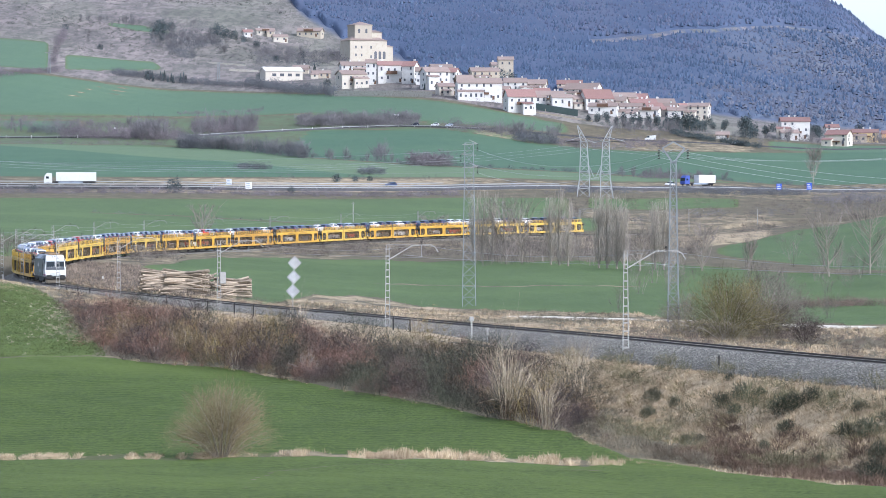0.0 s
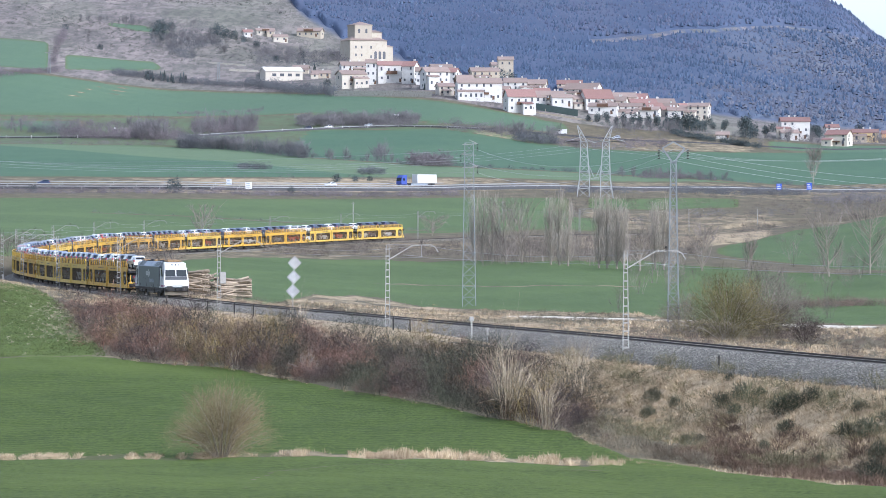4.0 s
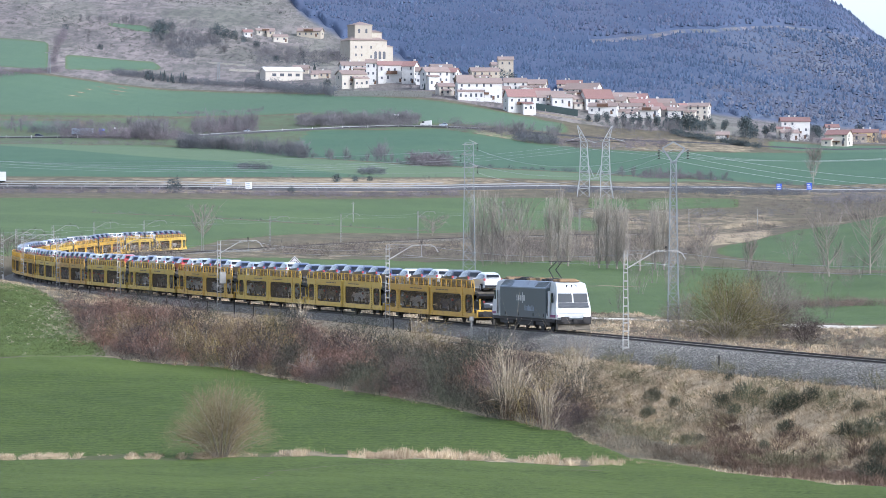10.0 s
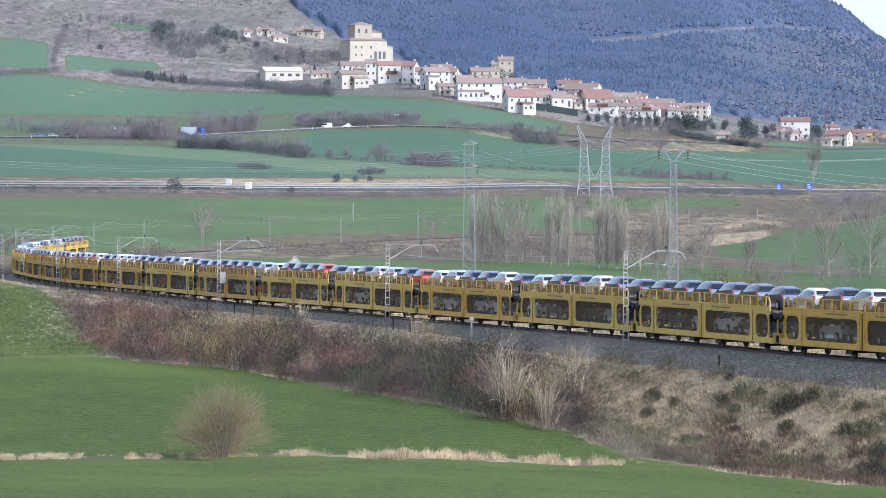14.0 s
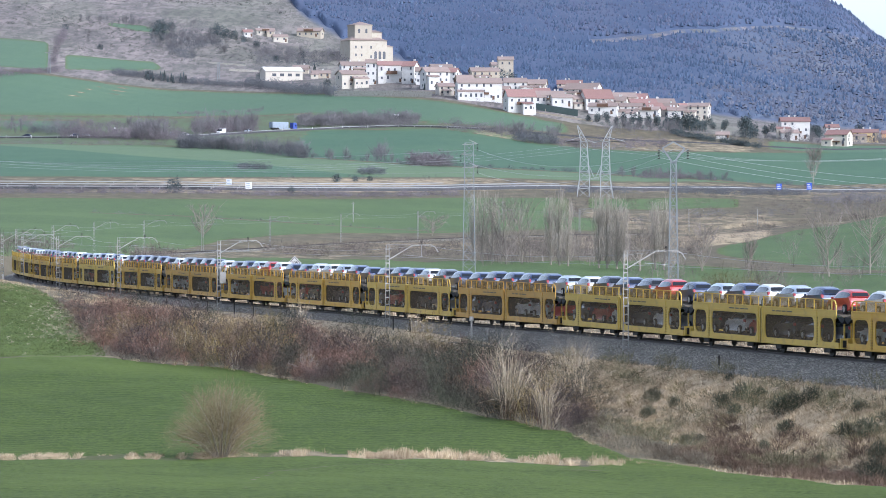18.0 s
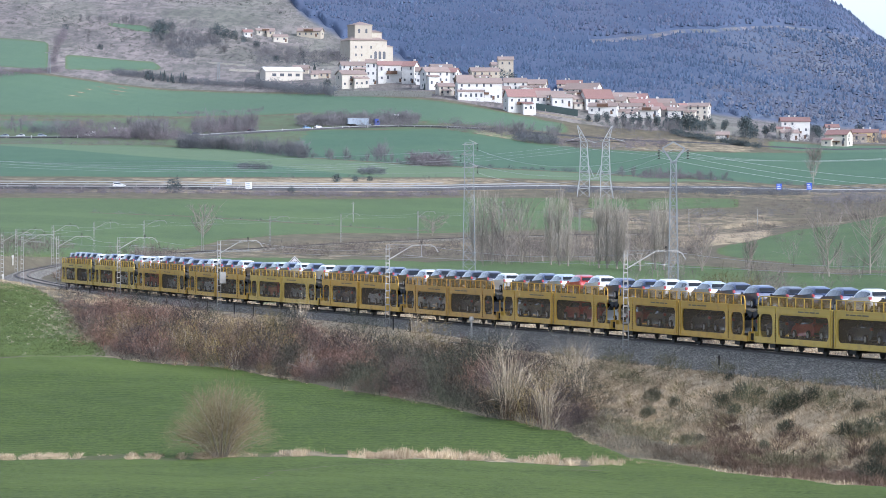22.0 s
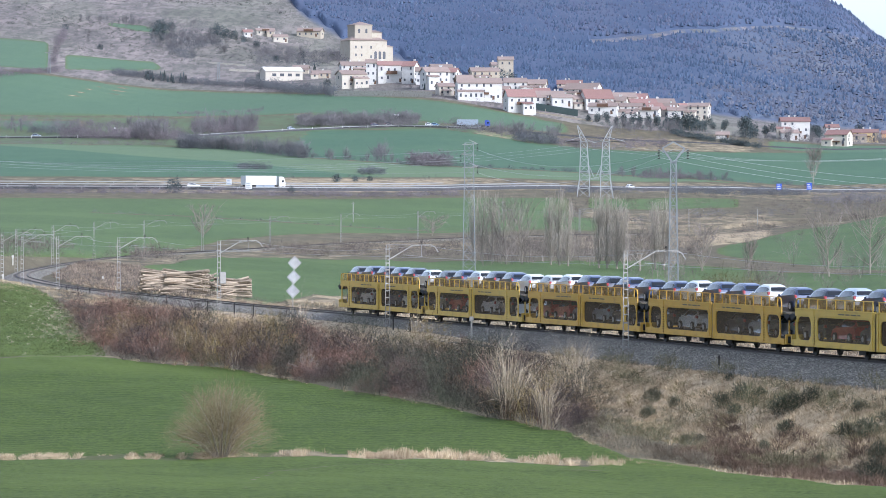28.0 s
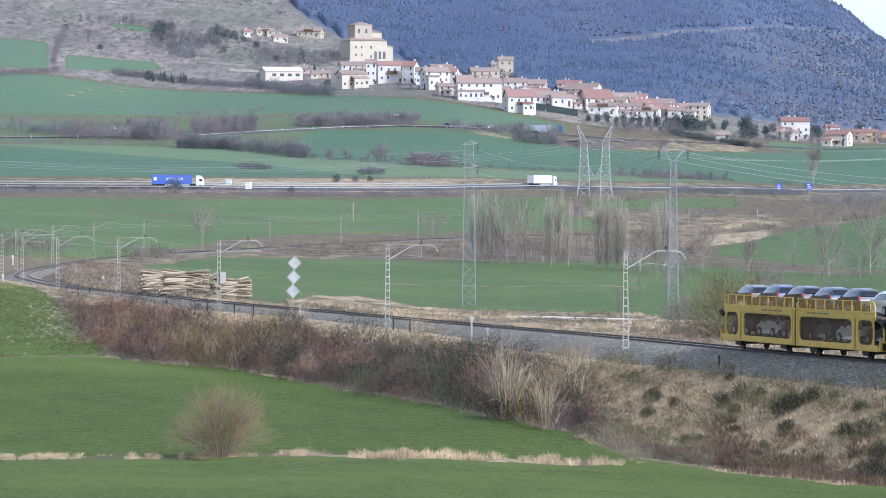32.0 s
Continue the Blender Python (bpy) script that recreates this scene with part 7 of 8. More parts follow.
for b, d, h, sp, l in ((14.8, 792, 12.0, 4.2, 1.4), (18.5, 788, 11.5, 4.6, 1.2), (90.0, 698, 10.5, 3.6, 1.1), (99.5, 690, 11.0, 4.8, .9), (71.5, 742, 5.0, 1.4, 1.6),
                       (86.3, 1690, 14.0, 3.6, 1.8), (-56.0, 960, 7.5, 4.0, .9), (-2.5, 1050, 5.0, 4.5, .5), (60.5, 735, 8.0, 3.0, 1.3), (46.0, 740, 7.5, 3.2, 1.2)):
    plant_tree("bare_tree", _r, b, d, h, sp, 26, 620, .05 * d / 800, .17, h * .45, T_FAR, "spreading leafless tree at a field edge", l, group="leafless field trees", low=.12)
# pale saplings in the thicket
T_TAN = twiggy("twigs_tan", (.28, .22, .15), (.46, .38, .26), (.60, .51, .38), depth=.12)
for b, d, h, sp, n in ((30.6, 295, 4.9, 2.0, 44), (15.2, 274.5, 5.9, 1.3, 38), (24.4, 267.5, 3.6, 1.2, 24), (-5.5, 345, 4.4, 1.3, 14), (-34, 372, 4.6, 1.4, 12)):
    x, y, g = spot(b, d)
    rng = np.random.default_rng(int(d))
    ob = new("sapling_clump")
    from_arrays("trunk", *bush_mesh(rng, h, sp, n, n * 2, .019, .72), T_TAN, ob)
    from_arrays("crown", *bush_mesh(rng, h, sp, n // 2, n * 9, .013, .72), T_TAN, ob)
    ob.matrix_basis = Matrix.Translation((x, y, g))
    tagged(ob, "pale tan leafless sapling clump rising from the thicket", "sapling", "pale saplings")
_dead = plain("dead_wood", (.34, .31, .27), .95, 0, .25, 2, .3)
for b, d, h, turn in ((-33.0, 322, 2.6, 38), (-31.0, 320, 2.0, -40)):
    x, y, g = spot(b, d)
    t = new("dead_shrub")
    t.matrix_basis = pose(x, y, g - .1, 0, turn, turn)
    wood, crown = bare_tree(np.random.default_rng(int(d)), h, h * .55, 14, 130, .02, .06, h * .4, .8, .1)
    from_arrays("trunk", *wood, _dead, t, True)
    from_arrays("crown", *crown, T_HAZY, t)
    tagged(t, "dead pale-grey leaning shrub in the thicket", "shrub")
# brush between the legs of the line and beyond
T_BRUSH = twiggy("twigs_brush", (.085, .072, .062), (.15, .128, .108), (.24, .205, .17))
_mid = [fuzz_mesh(RNG, 76, 1.7, 2.0, .70, .048) for _ in range(5)]
_close = [fuzz_mesh(RNG, 260, 1.6, 1.8, .6, .020) for _ in range(5)]


def brush_keep(x, y, d, b):
    q, _, side = off_line(x, y)
    return q > 5.5


_p = [places_in(RNG, 130, 26, 84, 880, 1080, brush_keep, (.5, 1.0), (.5, .9)), places_in(RNG, 700, -42, 60, 806, 1000, lambda x, y, d, b: brush_keep(x, y, d, b) & (d < np.interp(b, (-42, 0, 60), (880, 985, 1085))), (.6, 1.1), (.6, 1.1)),
      places_in(RNG, 520, 24, 108, 880, 1440, lambda x, y, d, b: brush_keep(x, y, d, b) & (d > np.interp(b, (24, 60, 75, 104), (1150, 1120, 1000, 1190))), (.6, 1.2), (.5, 1.0)),
      places_in(RNG, 260, -110, -62, 640, 800, lambda x, y, d, b: (off_line(x, y)[0] > 6) & (d > np.interp(b, (-110, -97, -80), (600, 660, 720))), (.6, 1.4), (.6, 1.2)),
      places_in(RNG, 620, -90, 104, 300, 480, lambda x, y, d, b: (lambda o: (o[2] < 0) & (o[0] > 6.5) & (o[0] < 16))(off_line(x, y)), (.22, .5), (.5, .9)),
      places_in(RNG, 420, 44, 106, 320, 500, lambda x, y, d, b: (lambda o: (o[2] < 0) & (o[0] > 8) & (d < 415))(off_line(x, y)) & (np.sin(b * .55) + np.sin(d * .1) > -.5), (.25, .62), (.5, 1.0)),
      places_in(RNG, 50, 84, 106, 520, 535, None, (.6, 1.0), (.5, .8))]
scatter("ditch_brush", _close, np.concatenate((_p[4], _p[5], _p[6])), T_RUSSET, "low leafless russet-brown brush behind the track", "brush", RNG)
scatter("field_brush", _mid, np.concatenate(_p[:4] + [places_in(RNG, 900, -94, -36, 440, 660, lambda x, y, d, b: (lambda o: (o[2] < 0) & (o[0] > 5) & (o[0] < 45) & (d < np.interp(b, (-94, -60, -36), (660, 530, 480))))(off_line(x, y)), (.25, .6), (.4, .8))]), T_BRUSH, "low leafless brown brush along ditches and banks", "brush", RNG)
_stems = [bush_mesh(RNG, 3.0, .9, 12, 60, .015, .9, 1) for _ in range(4)]
_ps = places_in(RNG, 700, -84, 30, 265, 480, in_thicket, (.5, .9), (.8, 1.1))[:28]
scatter("pale_stems", _stems, _ps, T_PALE, "pale upright stems rising from the thicket", "thicket", RNG)
# thin leafless alders along the ditch behind the track
_alder = [bush_mesh(RNG, 5.0, 1.7, 10, 110, .026, .85, 1) for _ in range(5)]
_al = np.concatenate((places_in(RNG, 40, 44, 106, 590, 745, lambda x, y, d, b: RNG.uniform(0, 1, len(x)) > .3, (.5, 1.2), (.7, 1.2)), places_in(RNG, 16, 40, 92, 470, 520, None, (.3, .75), (.7, 1.1)),
                      places_in(RNG, 40, 5, 45, 770, 800, None, (.6, 1.3), (.8, 1.2))))
scatter("alder_row", _alder, _al, T_FAR, "thin leafless alders and saplings along a ditch", "trees", RNG)
# hedges far off, haze put into the twig colours as a pale grey lift
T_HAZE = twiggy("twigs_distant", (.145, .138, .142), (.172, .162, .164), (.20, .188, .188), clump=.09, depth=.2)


def hedge_row(n, pts, wide, size, tall=(.7, 1.2)):
    b = RNG.uniform(pts[0][0], pts[-1][0], n)
    d = np.interp(b, [p[0] for p in pts], [p[1] for p in pts]) + RNG.normal(0, wide, n)
    x, y = d * np.sin(b / 1000), d * np.cos(b / 1000)
    return np.stack((x, y, ground_z(x, y), RNG.uniform(*size, n), RNG.uniform(*tall, n)), 1)


# mauve and dark twigs, lightened and evened in tone for haze too
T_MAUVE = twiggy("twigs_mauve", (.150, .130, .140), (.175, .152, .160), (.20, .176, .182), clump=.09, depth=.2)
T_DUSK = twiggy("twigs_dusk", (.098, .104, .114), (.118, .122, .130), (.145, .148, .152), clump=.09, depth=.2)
_wood_far = [bush_mesh(RNG, 7.5, 2.2, 9, 170, .105, .75, 1) for _ in range(6)]
_low_far = [fuzz_mesh(RNG, 96, 1.9, 2.6, .5, .12, .08) for _ in range(7)]
# lines of (bearing, distance) along which hedges and copses grow
SOUTH_BELT = ((-89, 2040), (-77, 2005), (-60, 1990))
ALDER_BELT = ((-61.3, 1905), (-50.7, 1885), (-40.2, 1820), (-32.2, 1768))
ROAD_COPSE = ((-33.6, 2125), (-19, 2120), (-5.8, 2125))
CROP_HEDGE = ((-32.2, 1775), (-17.7, 1735), (-5.8, 1695), (7.4, 1676), (28.5, 1685), (44.4, 1672), (68.2, 1664))
VERGE = ((-104, 1284), (-40, 1288), (-10, 1318), (4, 1345))
_mauve = [hedge_row(110, ((-104, 2385), (-95.7, 2405), (-89, 2450)), 8, (.8, 1.3)), hedge_row(90, ((-91, 2485), (-90.4, 2565), (-89.7, 2655), (-88, 2740)), 25, (.8, 1.5)),
          hedge_row(190, ((-104, 2125), (-93, 2130), (-72, 2120), (-62, 2150)), 16, (.6, 1.2)), hedge_row(190, SOUTH_BELT, 12, (.8, 1.7), (.9, 1.9)), hedge_row(70, ((-104, 1935), (-65, 1925)), 8, (.3, .9)),
          hedge_row(110, ((-58.7, 2065), (-50.7, 2065), (-44, 2085)), 12, (.8, 1.7), (1.0, 2.2)), hedge_row(60, ((-7.1, 1693), (2.1, 1680)), 8, (1.1, 2.2)), hedge_row(60, ((45.7, 1650), (61.6, 1664)), 5, (.6, 1.1)),
          hedge_row(360, VERGE, 9, (.3, .85)), hedge_row(100, ((-62, 2240), (-42, 2235)), 7, (.3, .7)), hedge_row(120, ((26, 2025), (39, 2045), (52, 2090)), 20, (.6, 1.5))]
_haze = [hedge_row(250, ROAD_COPSE, 9, (.8, 1.7), (.9, 1.9)), hedge_row(110, ((-.5, 2108), (8.7, 2098), (19.3, 2070)), 12, (.7, 1.6)), hedge_row(110, ((36, 2170), (56, 2185), (76, 2180)), 22, (.5, 1.2)),
         hedge_row(130, ((74.8, 2190), (81.4, 2205), (104, 2230)), 16, (.5, 1.3)), hedge_row(260, ((-44, 2690), (-33.6, 2715), (-22, 2735)), 32, (.7, 1.6)), hedge_row(120, ((-80, 2900), (-60, 2860), (-50, 2830)), 40, (.5, 1.2)),
         hedge_row(240, VERGE, 12, (.3, .7)), hedge_row(120, ((-26, 2318), (-10, 2292), (0, 2262), (24, 2222)), 7, (.3, .8)), hedge_row(70, ((-24, 2360), (30, 2300)), 22, (.4, 1.0)),
         hedge_row(150, ((24, 1400), (52, 1470), (84, 1540), (104, 1580)), 12, (.3, .8)), hedge_row(90, ((24, 1180), (60, 1250), (104, 1330)), 30, (.4, .8)), hedge_row(80, ((-64, 1480), (-20, 1500), (8, 1530)), 22, (.2, .5)), hedge_row(140, ((86, 1420), (104, 1470)), 40, (.5, 1.1)),
         hedge_row(70, ((-82, 1098), (-50, 1083), (0, 1091)), 2, (.18, .34))]
_dusk = [hedge_row(200, ((-77, 2475), (-69, 2480), (-60, 2460), (-45, 2412)), 6, (.9, 1.6)), hedge_row(220, ((-45.4, 2425), (-37.5, 2372), (-25.6, 2318)), 13, (1.0, 2.0)), hedge_row(150, ((-68, 2770), (-60, 2740), (-52, 2755)), 38, (.8, 1.8)),
         hedge_row(60, ((-64, 2670), (-58, 2640)), 18, (.7, 1.5)), hedge_row(70, ((-44, 2650), (-28, 2640)), 30, (.7, 1.4)), hedge_row(150, ALDER_BELT, 8, (.9, 1.8), (.9, 1.8)), hedge_row(210, CROP_HEDGE, 3, (.35, .8)),
         hedge_row(70, ((70.8, 1655), (77.4, 1672), (88, 1655), (104, 1650)), 4, (.3, .7)), hedge_row(60, ((17.3, 2034), (26.6, 2028)), 8, (1.0, 2.0)), hedge_row(60, ((-60.5, 1905), (-58, 1900)), 6, (1.2, 2.2)),
         hedge_row(50, ((-96, 2085), (-84, 2065)), 9, (.9, 1.6)), hedge_row(150, ((54, 1448), (70, 1490), (84, 1535)), 9, (.5, 1.2)), hedge_row(50, ((28, 1420), (43, 1442)), 5, (.5, 1.0)), hedge_row(40, ((-48, 1590), (-40, 1590)), 4, (.7, 1.2)), hedge_row(30, ((-20, 1560), (-14, 1560)), 4, (.7, 1.2))]
scatter("hedgerow", _low_far, np.concatenate(_mauve), T_MAUVE, "leafless mauve-brown hedgerows between distant fields, coloured paler for haze", "hedge", RNG)
scatter("hedgerow", _low_far, np.concatenate(_haze), T_HAZE, "leafless grey-brown brush on distant banks and verges, coloured paler for haze", "hedge", RNG)
scatter("hedgerow", _low_far, np.concatenate(_dusk), T_DUSK, "dark dense hedges and scrub between distant fields, lifted to blue-grey for haze", "hedge", RNG)
_trees_far = [hedge_row(18, ((-72, 2005), (-65, 1995)), 8, (.9, 1.4)), hedge_row(30, ((-58, 2062), (-44, 2082)), 10, (.7, 1.2)), hedge_row(50, ALDER_BELT, 7, (.6, 1.0)), hedge_row(60, ROAD_COPSE, 8, (.5, .95)),
              hedge_row(26, ((-85, 2845), (-70, 2862)), 14, (.5, .8)), hedge_row(50, ((-68, 2745), (-50, 2750)), 40, (.5, .9)), hedge_row(14, ((-34, 1765), (0, 1692)), 4, (.4, .75)), hedge_row(5, ((-16, 1765), (-13.5, 1760)), 5, (.9, 1.1)),
              hedge_row(12, ((12, 2080), (28, 2060)), 10, (.7, 1.2)), hedge_row(16, ((38, 2190), (60, 2195)), 10, (.6, .9)), hedge_row(14, ((78, 2195), (104, 2215)), 10, (.5, .9)), hedge_row(30, ((-44, 2700), (-22, 2735)), 30, (.5, .8)), hedge_row(20, ((40, 1660), (66, 1660)), 5, (.3, .7)), hedge_row(24, ((-103, 2120), (-62, 2060)), 25, (.4, .8))]
scatter("copse", _wood_far, np.concatenate(_trees_far), T_HAZE, "slim leafless trees standing in distant copses, coloured paler grey for haze", "trees", RNG)
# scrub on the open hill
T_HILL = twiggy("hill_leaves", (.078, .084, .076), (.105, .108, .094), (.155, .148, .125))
_tuft = [fuzz_mesh(RNG, 40, 1.8, 2.2, .55, .30, .05) for _ in range(5)]
_sc = places_in(RNG, 4200, -112, -18, 2530, 3300, lambda x, y, d, b: (np.sin(x * .021 + 2 * np.sin(y * .011)) + np.sin(y * .017 + x * .006) + RNG.normal(0, .7, len(x)) > .35) & (d < np.interp(b, (-60, -38, -18), (3300, 3150, 2700))) & (covers(x, y)[0][:, 0] < .3), (.3, 1.0), (.6, 1.0))
scatter("hill_scrub", _tuft, _sc, T_HILL, "dark scattered scrub on the open brown hillside", "scrub", RNG)


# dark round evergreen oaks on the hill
# evergreen tones raised towards blue-grey, haze put into the leaf colour
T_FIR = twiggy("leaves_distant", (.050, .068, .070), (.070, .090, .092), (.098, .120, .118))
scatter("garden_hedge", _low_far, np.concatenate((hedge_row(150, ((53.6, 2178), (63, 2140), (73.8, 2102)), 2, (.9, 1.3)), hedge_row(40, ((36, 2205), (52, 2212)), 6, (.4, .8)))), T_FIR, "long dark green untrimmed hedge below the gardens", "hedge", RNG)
_oak = [fuzz_mesh(RNG, 1100, 2.9, 6.0, .5, .20, .05) for _ in range(3)]
_oak_me = []
for b, d, s in ((-65.8, 2815, 1.5), (-63.5, 2822, 1.2), (-50.6, 2790, 1.3), (-48.8, 2796, 1.1), (-46.5, 2780, .8), (-104, 2950, 1.0), (-88, 2760, .8), (-80, 2640, .7), (-39, 2650, .8), (-33, 2560, .8), (8, 2510, 1.1), (11, 2530, 1.2), (-43, 2480, .7), (86.0, 2290, 1.1), (97, 2340, 1.0), (38, 2246, .7), (45, 2250, .8), (50, 2252, .6), (62, 2262, .9), (66, 2268, .7), (70.5, 2262, 1.3), (77, 2270, .9), (87.5, 2262, 1.0), (-27, 2380, .8), (-24, 2420, .9), (13.0, 2540, 1.5), (15.8, 2545, 1.2), (-62.6, 1292, .85), (-24.9, 1460, .55), (-35.5, 1326, .42), (-95.5, 1290, .5), (-20.5, 1478, .42), (-17, 1480, .4), (-66.5, 2750, 2.0), (-52.6, 2795, 1.7), (-43.6, 2750, .9), (-68.6, 2480, .8), (-33, 2700, 1.0), (9.5, 2450, 1.6), (7.6, 2440, 1.2)):
    k = len(_oak_me) % 3
    x, y, g = spot(b, d)
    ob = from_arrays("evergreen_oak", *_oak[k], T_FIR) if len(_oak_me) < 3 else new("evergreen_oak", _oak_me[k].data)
    _oak_me.append(ob)
    ob.matrix_basis = pose(x, y, g - .4, 0, 0, 40 * len(_oak_me)) @ Matrix.Scale(s, 4)
    tagged(ob, "dark rounded evergreen oak among fields and houses", "tree", "evergreen oaks")
# taller, narrower evergreens in the gardens below the village
_yew = [fuzz_mesh(RNG, 1000, 1.8, 6.2, .5, .20, .1) for _ in range(3)]
_yew_me = []
for b, d, s in ((70.8, 2190, 2.0), (72.6, 2200, 1.3), (63, 2230, .8), (65.5, 2235, .85), (87.3, 2295, 1.0), (52.4, 2205, 1.3), (54.3, 2206, 1.6), (56.2, 2204, 1.4), (57.6, 2206, 1.7), (59.2, 2208, 1.4), (60.8, 2210, 1.1), (34, 2212, .7),
                (36, 2215, .9), (38.4, 2218, .8), (40.5, 2219, .7), (42.2, 2222, 1.0), (44.1, 2223, .8), (46, 2226, .9), (48, 2228, 1.0), (50, 2222, 1.1), (75.3, 2230, 1.0), (20, 2320, 1.1), (85.8, 2290, .8)):
    k = len(_yew_me) % 3
    x, y, g = spot(b, d)
    ob = new("garden_evergreen")
    if k == len(_yew_me):
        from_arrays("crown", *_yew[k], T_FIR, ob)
        from_arrays("trunk", *tube([(0, 0, -.3), (.05, 0, 1.2), (0, .05, 2.6)], .2, .08, 6), M_BARK, ob)
    else:
        for ch in _yew_me[k].children:
            same_part(ch.name.split(".")[0], ch, ob)
    _yew_me.append(ob)
    ob.matrix_basis = pose(x, y, g - .2, 0, 0, 40 * len(_yew_me)) @ Matrix.Scale(s, 4)
    tagged(ob, "dark upright evergreen in the gardens below the village", "tree", "garden evergreens")


# conifers near the village and roads
def conifer_mesh(rng, h, r, n):
    z = rng.uniform(.08, 1, n) ** .9 * h
    a = rng.uniform(0, 2 * math.pi, n)
    rr = r * (1 - z / h) + .1
    b = np.stack((np.cos(a) * rr * .3, np.sin(a) * rr * .3, z + .3), 1)
    t = np.stack((np.cos(a) * rr, np.sin(a) * rr, z - .25 * rr), 1) + rng.normal(0, .12, (n, 3))
    return ribbons(b, t, .34 * rng.uniform(.5, 1, n), np.zeros((n, 3)), rng, 1)


_con = [conifer_mesh(RNG, 9, 2.2, 420) for _ in range(3)]
_con_me = []
_cr = random.Random(8)
_spots = [(20.0, 2330, .8), (16, 2560, 1.1), (8.5, 2480, 1.0), (-30, 2520, .8)]
_spots += [(_cr.uniform(-70, -60), _cr.uniform(2455, 2478), _cr.uniform(.45, .7)) for _ in range(16)] + [(_cr.uniform(-8, 30), _cr.uniform(2270, 2340), _cr.uniform(.3, .5)) for _ in range(6)]
for b, d, s in _spots:
    k = len(_con_me) % 3
    x, y, g = spot(b, d)
    ob = from_arrays("conifer_tree", *_con[k], T_FIR) if len(_con_me) < 3 else new("conifer_tree", _con_me[k].data)
    _con_me.append(ob)
    ob.matrix_basis = pose(x, y, g - .3, 0, 0, 50 * len(_con_me)) @ Matrix.Scale(s, 4)
    tagged(ob, "dark green conifer among fields and gardens", "tree", "conifers")


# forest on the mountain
M_HAZED_CANOPY, _ct, _cb = nodes_of("canopy")
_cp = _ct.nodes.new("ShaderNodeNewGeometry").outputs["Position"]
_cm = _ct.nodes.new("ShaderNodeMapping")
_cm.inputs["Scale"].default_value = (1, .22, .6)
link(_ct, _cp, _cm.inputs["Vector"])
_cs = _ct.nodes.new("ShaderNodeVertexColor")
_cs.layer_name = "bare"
# both ramps are shifted to blue, painting distance haze onto the crowns
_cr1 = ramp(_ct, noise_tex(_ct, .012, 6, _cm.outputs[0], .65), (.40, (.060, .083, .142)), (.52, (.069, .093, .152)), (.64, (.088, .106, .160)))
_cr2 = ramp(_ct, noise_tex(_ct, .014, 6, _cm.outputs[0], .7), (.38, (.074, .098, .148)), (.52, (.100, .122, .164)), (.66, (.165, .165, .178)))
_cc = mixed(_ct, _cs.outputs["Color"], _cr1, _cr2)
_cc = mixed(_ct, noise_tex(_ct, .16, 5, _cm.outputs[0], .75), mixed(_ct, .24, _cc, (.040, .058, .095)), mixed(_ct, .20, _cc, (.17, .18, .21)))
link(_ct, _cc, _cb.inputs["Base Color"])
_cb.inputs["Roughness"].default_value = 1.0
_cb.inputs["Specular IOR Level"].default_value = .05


def bare_share(x, y):
    """Thinner leafless wood on the lower slope, below the forest road."""
    b, d = np.arctan2(x, y) * 1000, np.hypot(x, y)
    v = smooth(b + .02 * (3000 - d), 46, 88) * (1 - smooth(d, forest_road(b) - 60, forest_road(b) + 10)) * .9
    return np.clip(v + .25 * np.sin(x * .021) * np.sin(y * .009 + 1) * v, 0, 1)


def shade_wood(ob, x, y):
    v = bare_share(x, y)
    layer = ob.data.color_attributes.new("bare", "FLOAT_COLOR", "POINT")
    layer.data.foreach_set("color", np.stack((v, v, v, np.ones_like(v)), 1).astype(np.float32).ravel())


def canopy():
    """The closed roof of the forest: crowns side by side, broken by the forest road."""
    bs, ds = np.linspace(-46, 109, 420), np.concatenate((np.arange(2380, 3300, 6.0), np.arange(3300, 4050, 9.0)))
    b, d = np.meshgrid(bs, ds, indexing="ij")
    b = b + RNG.uniform(-.11, .11, b.shape)
    d = d + RNG.uniform(-1.2, 1.2, d.shape)
    x, y = d * np.sin(b / 1000), d * np.cos(b / 1000)
    edge = wood_line(b) + 22 * np.sin(b * .6) + 14 * np.sin(b * 1.7 + 1)
    lump = RNG.normal(0, 1, x.shape)
    lump = (lump + np.roll(lump, 1, 0) + np.roll(lump, 1, 1) + np.roll(lump, 2, 1) + np.roll(lump, 3, 1)) / 2.2
    tall = 3.0 + .10 * lump + np.abs(RNG.normal(0, .16, x.shape)) + .6 * np.sin(x * .06 + np.sin(y * .04) * 2)
    tall = tall * (1 - .45 * bare_share(x, y))
    way = forest_road(b)
    cut = np.where(d < way, smooth(way - d, 12, 50), smooth(d - way, 6, 40))
    cut = np.where((b > 34) & (b < 105), cut, 1)
    z = ground_z(x, y) - .9 + (tall + .9) * smooth(d, edge, edge + 50) * cut
    n, m = x.shape
    i, j = np.meshgrid(np.arange(n - 1), np.arange(m - 1), indexing="ij")
    v = (i * m + j).ravel()
    keep = ((d > edge - 4) & (cut > .01))[:-1, :-1].ravel()
    f = np.stack((v, v + 1, v + m + 1, v + m), 1)[keep]
    ob = from_arrays("forest", np.stack((x.ravel(), y.ravel(), z.ravel()), 1), f, M_HAZED_CANOPY, smooth_it=True)
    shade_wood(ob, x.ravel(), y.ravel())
    tagged(ob, "dark winter forest covering the mountain slope, coloured blue-grey for haze", "forest", kind="stuff")


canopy()


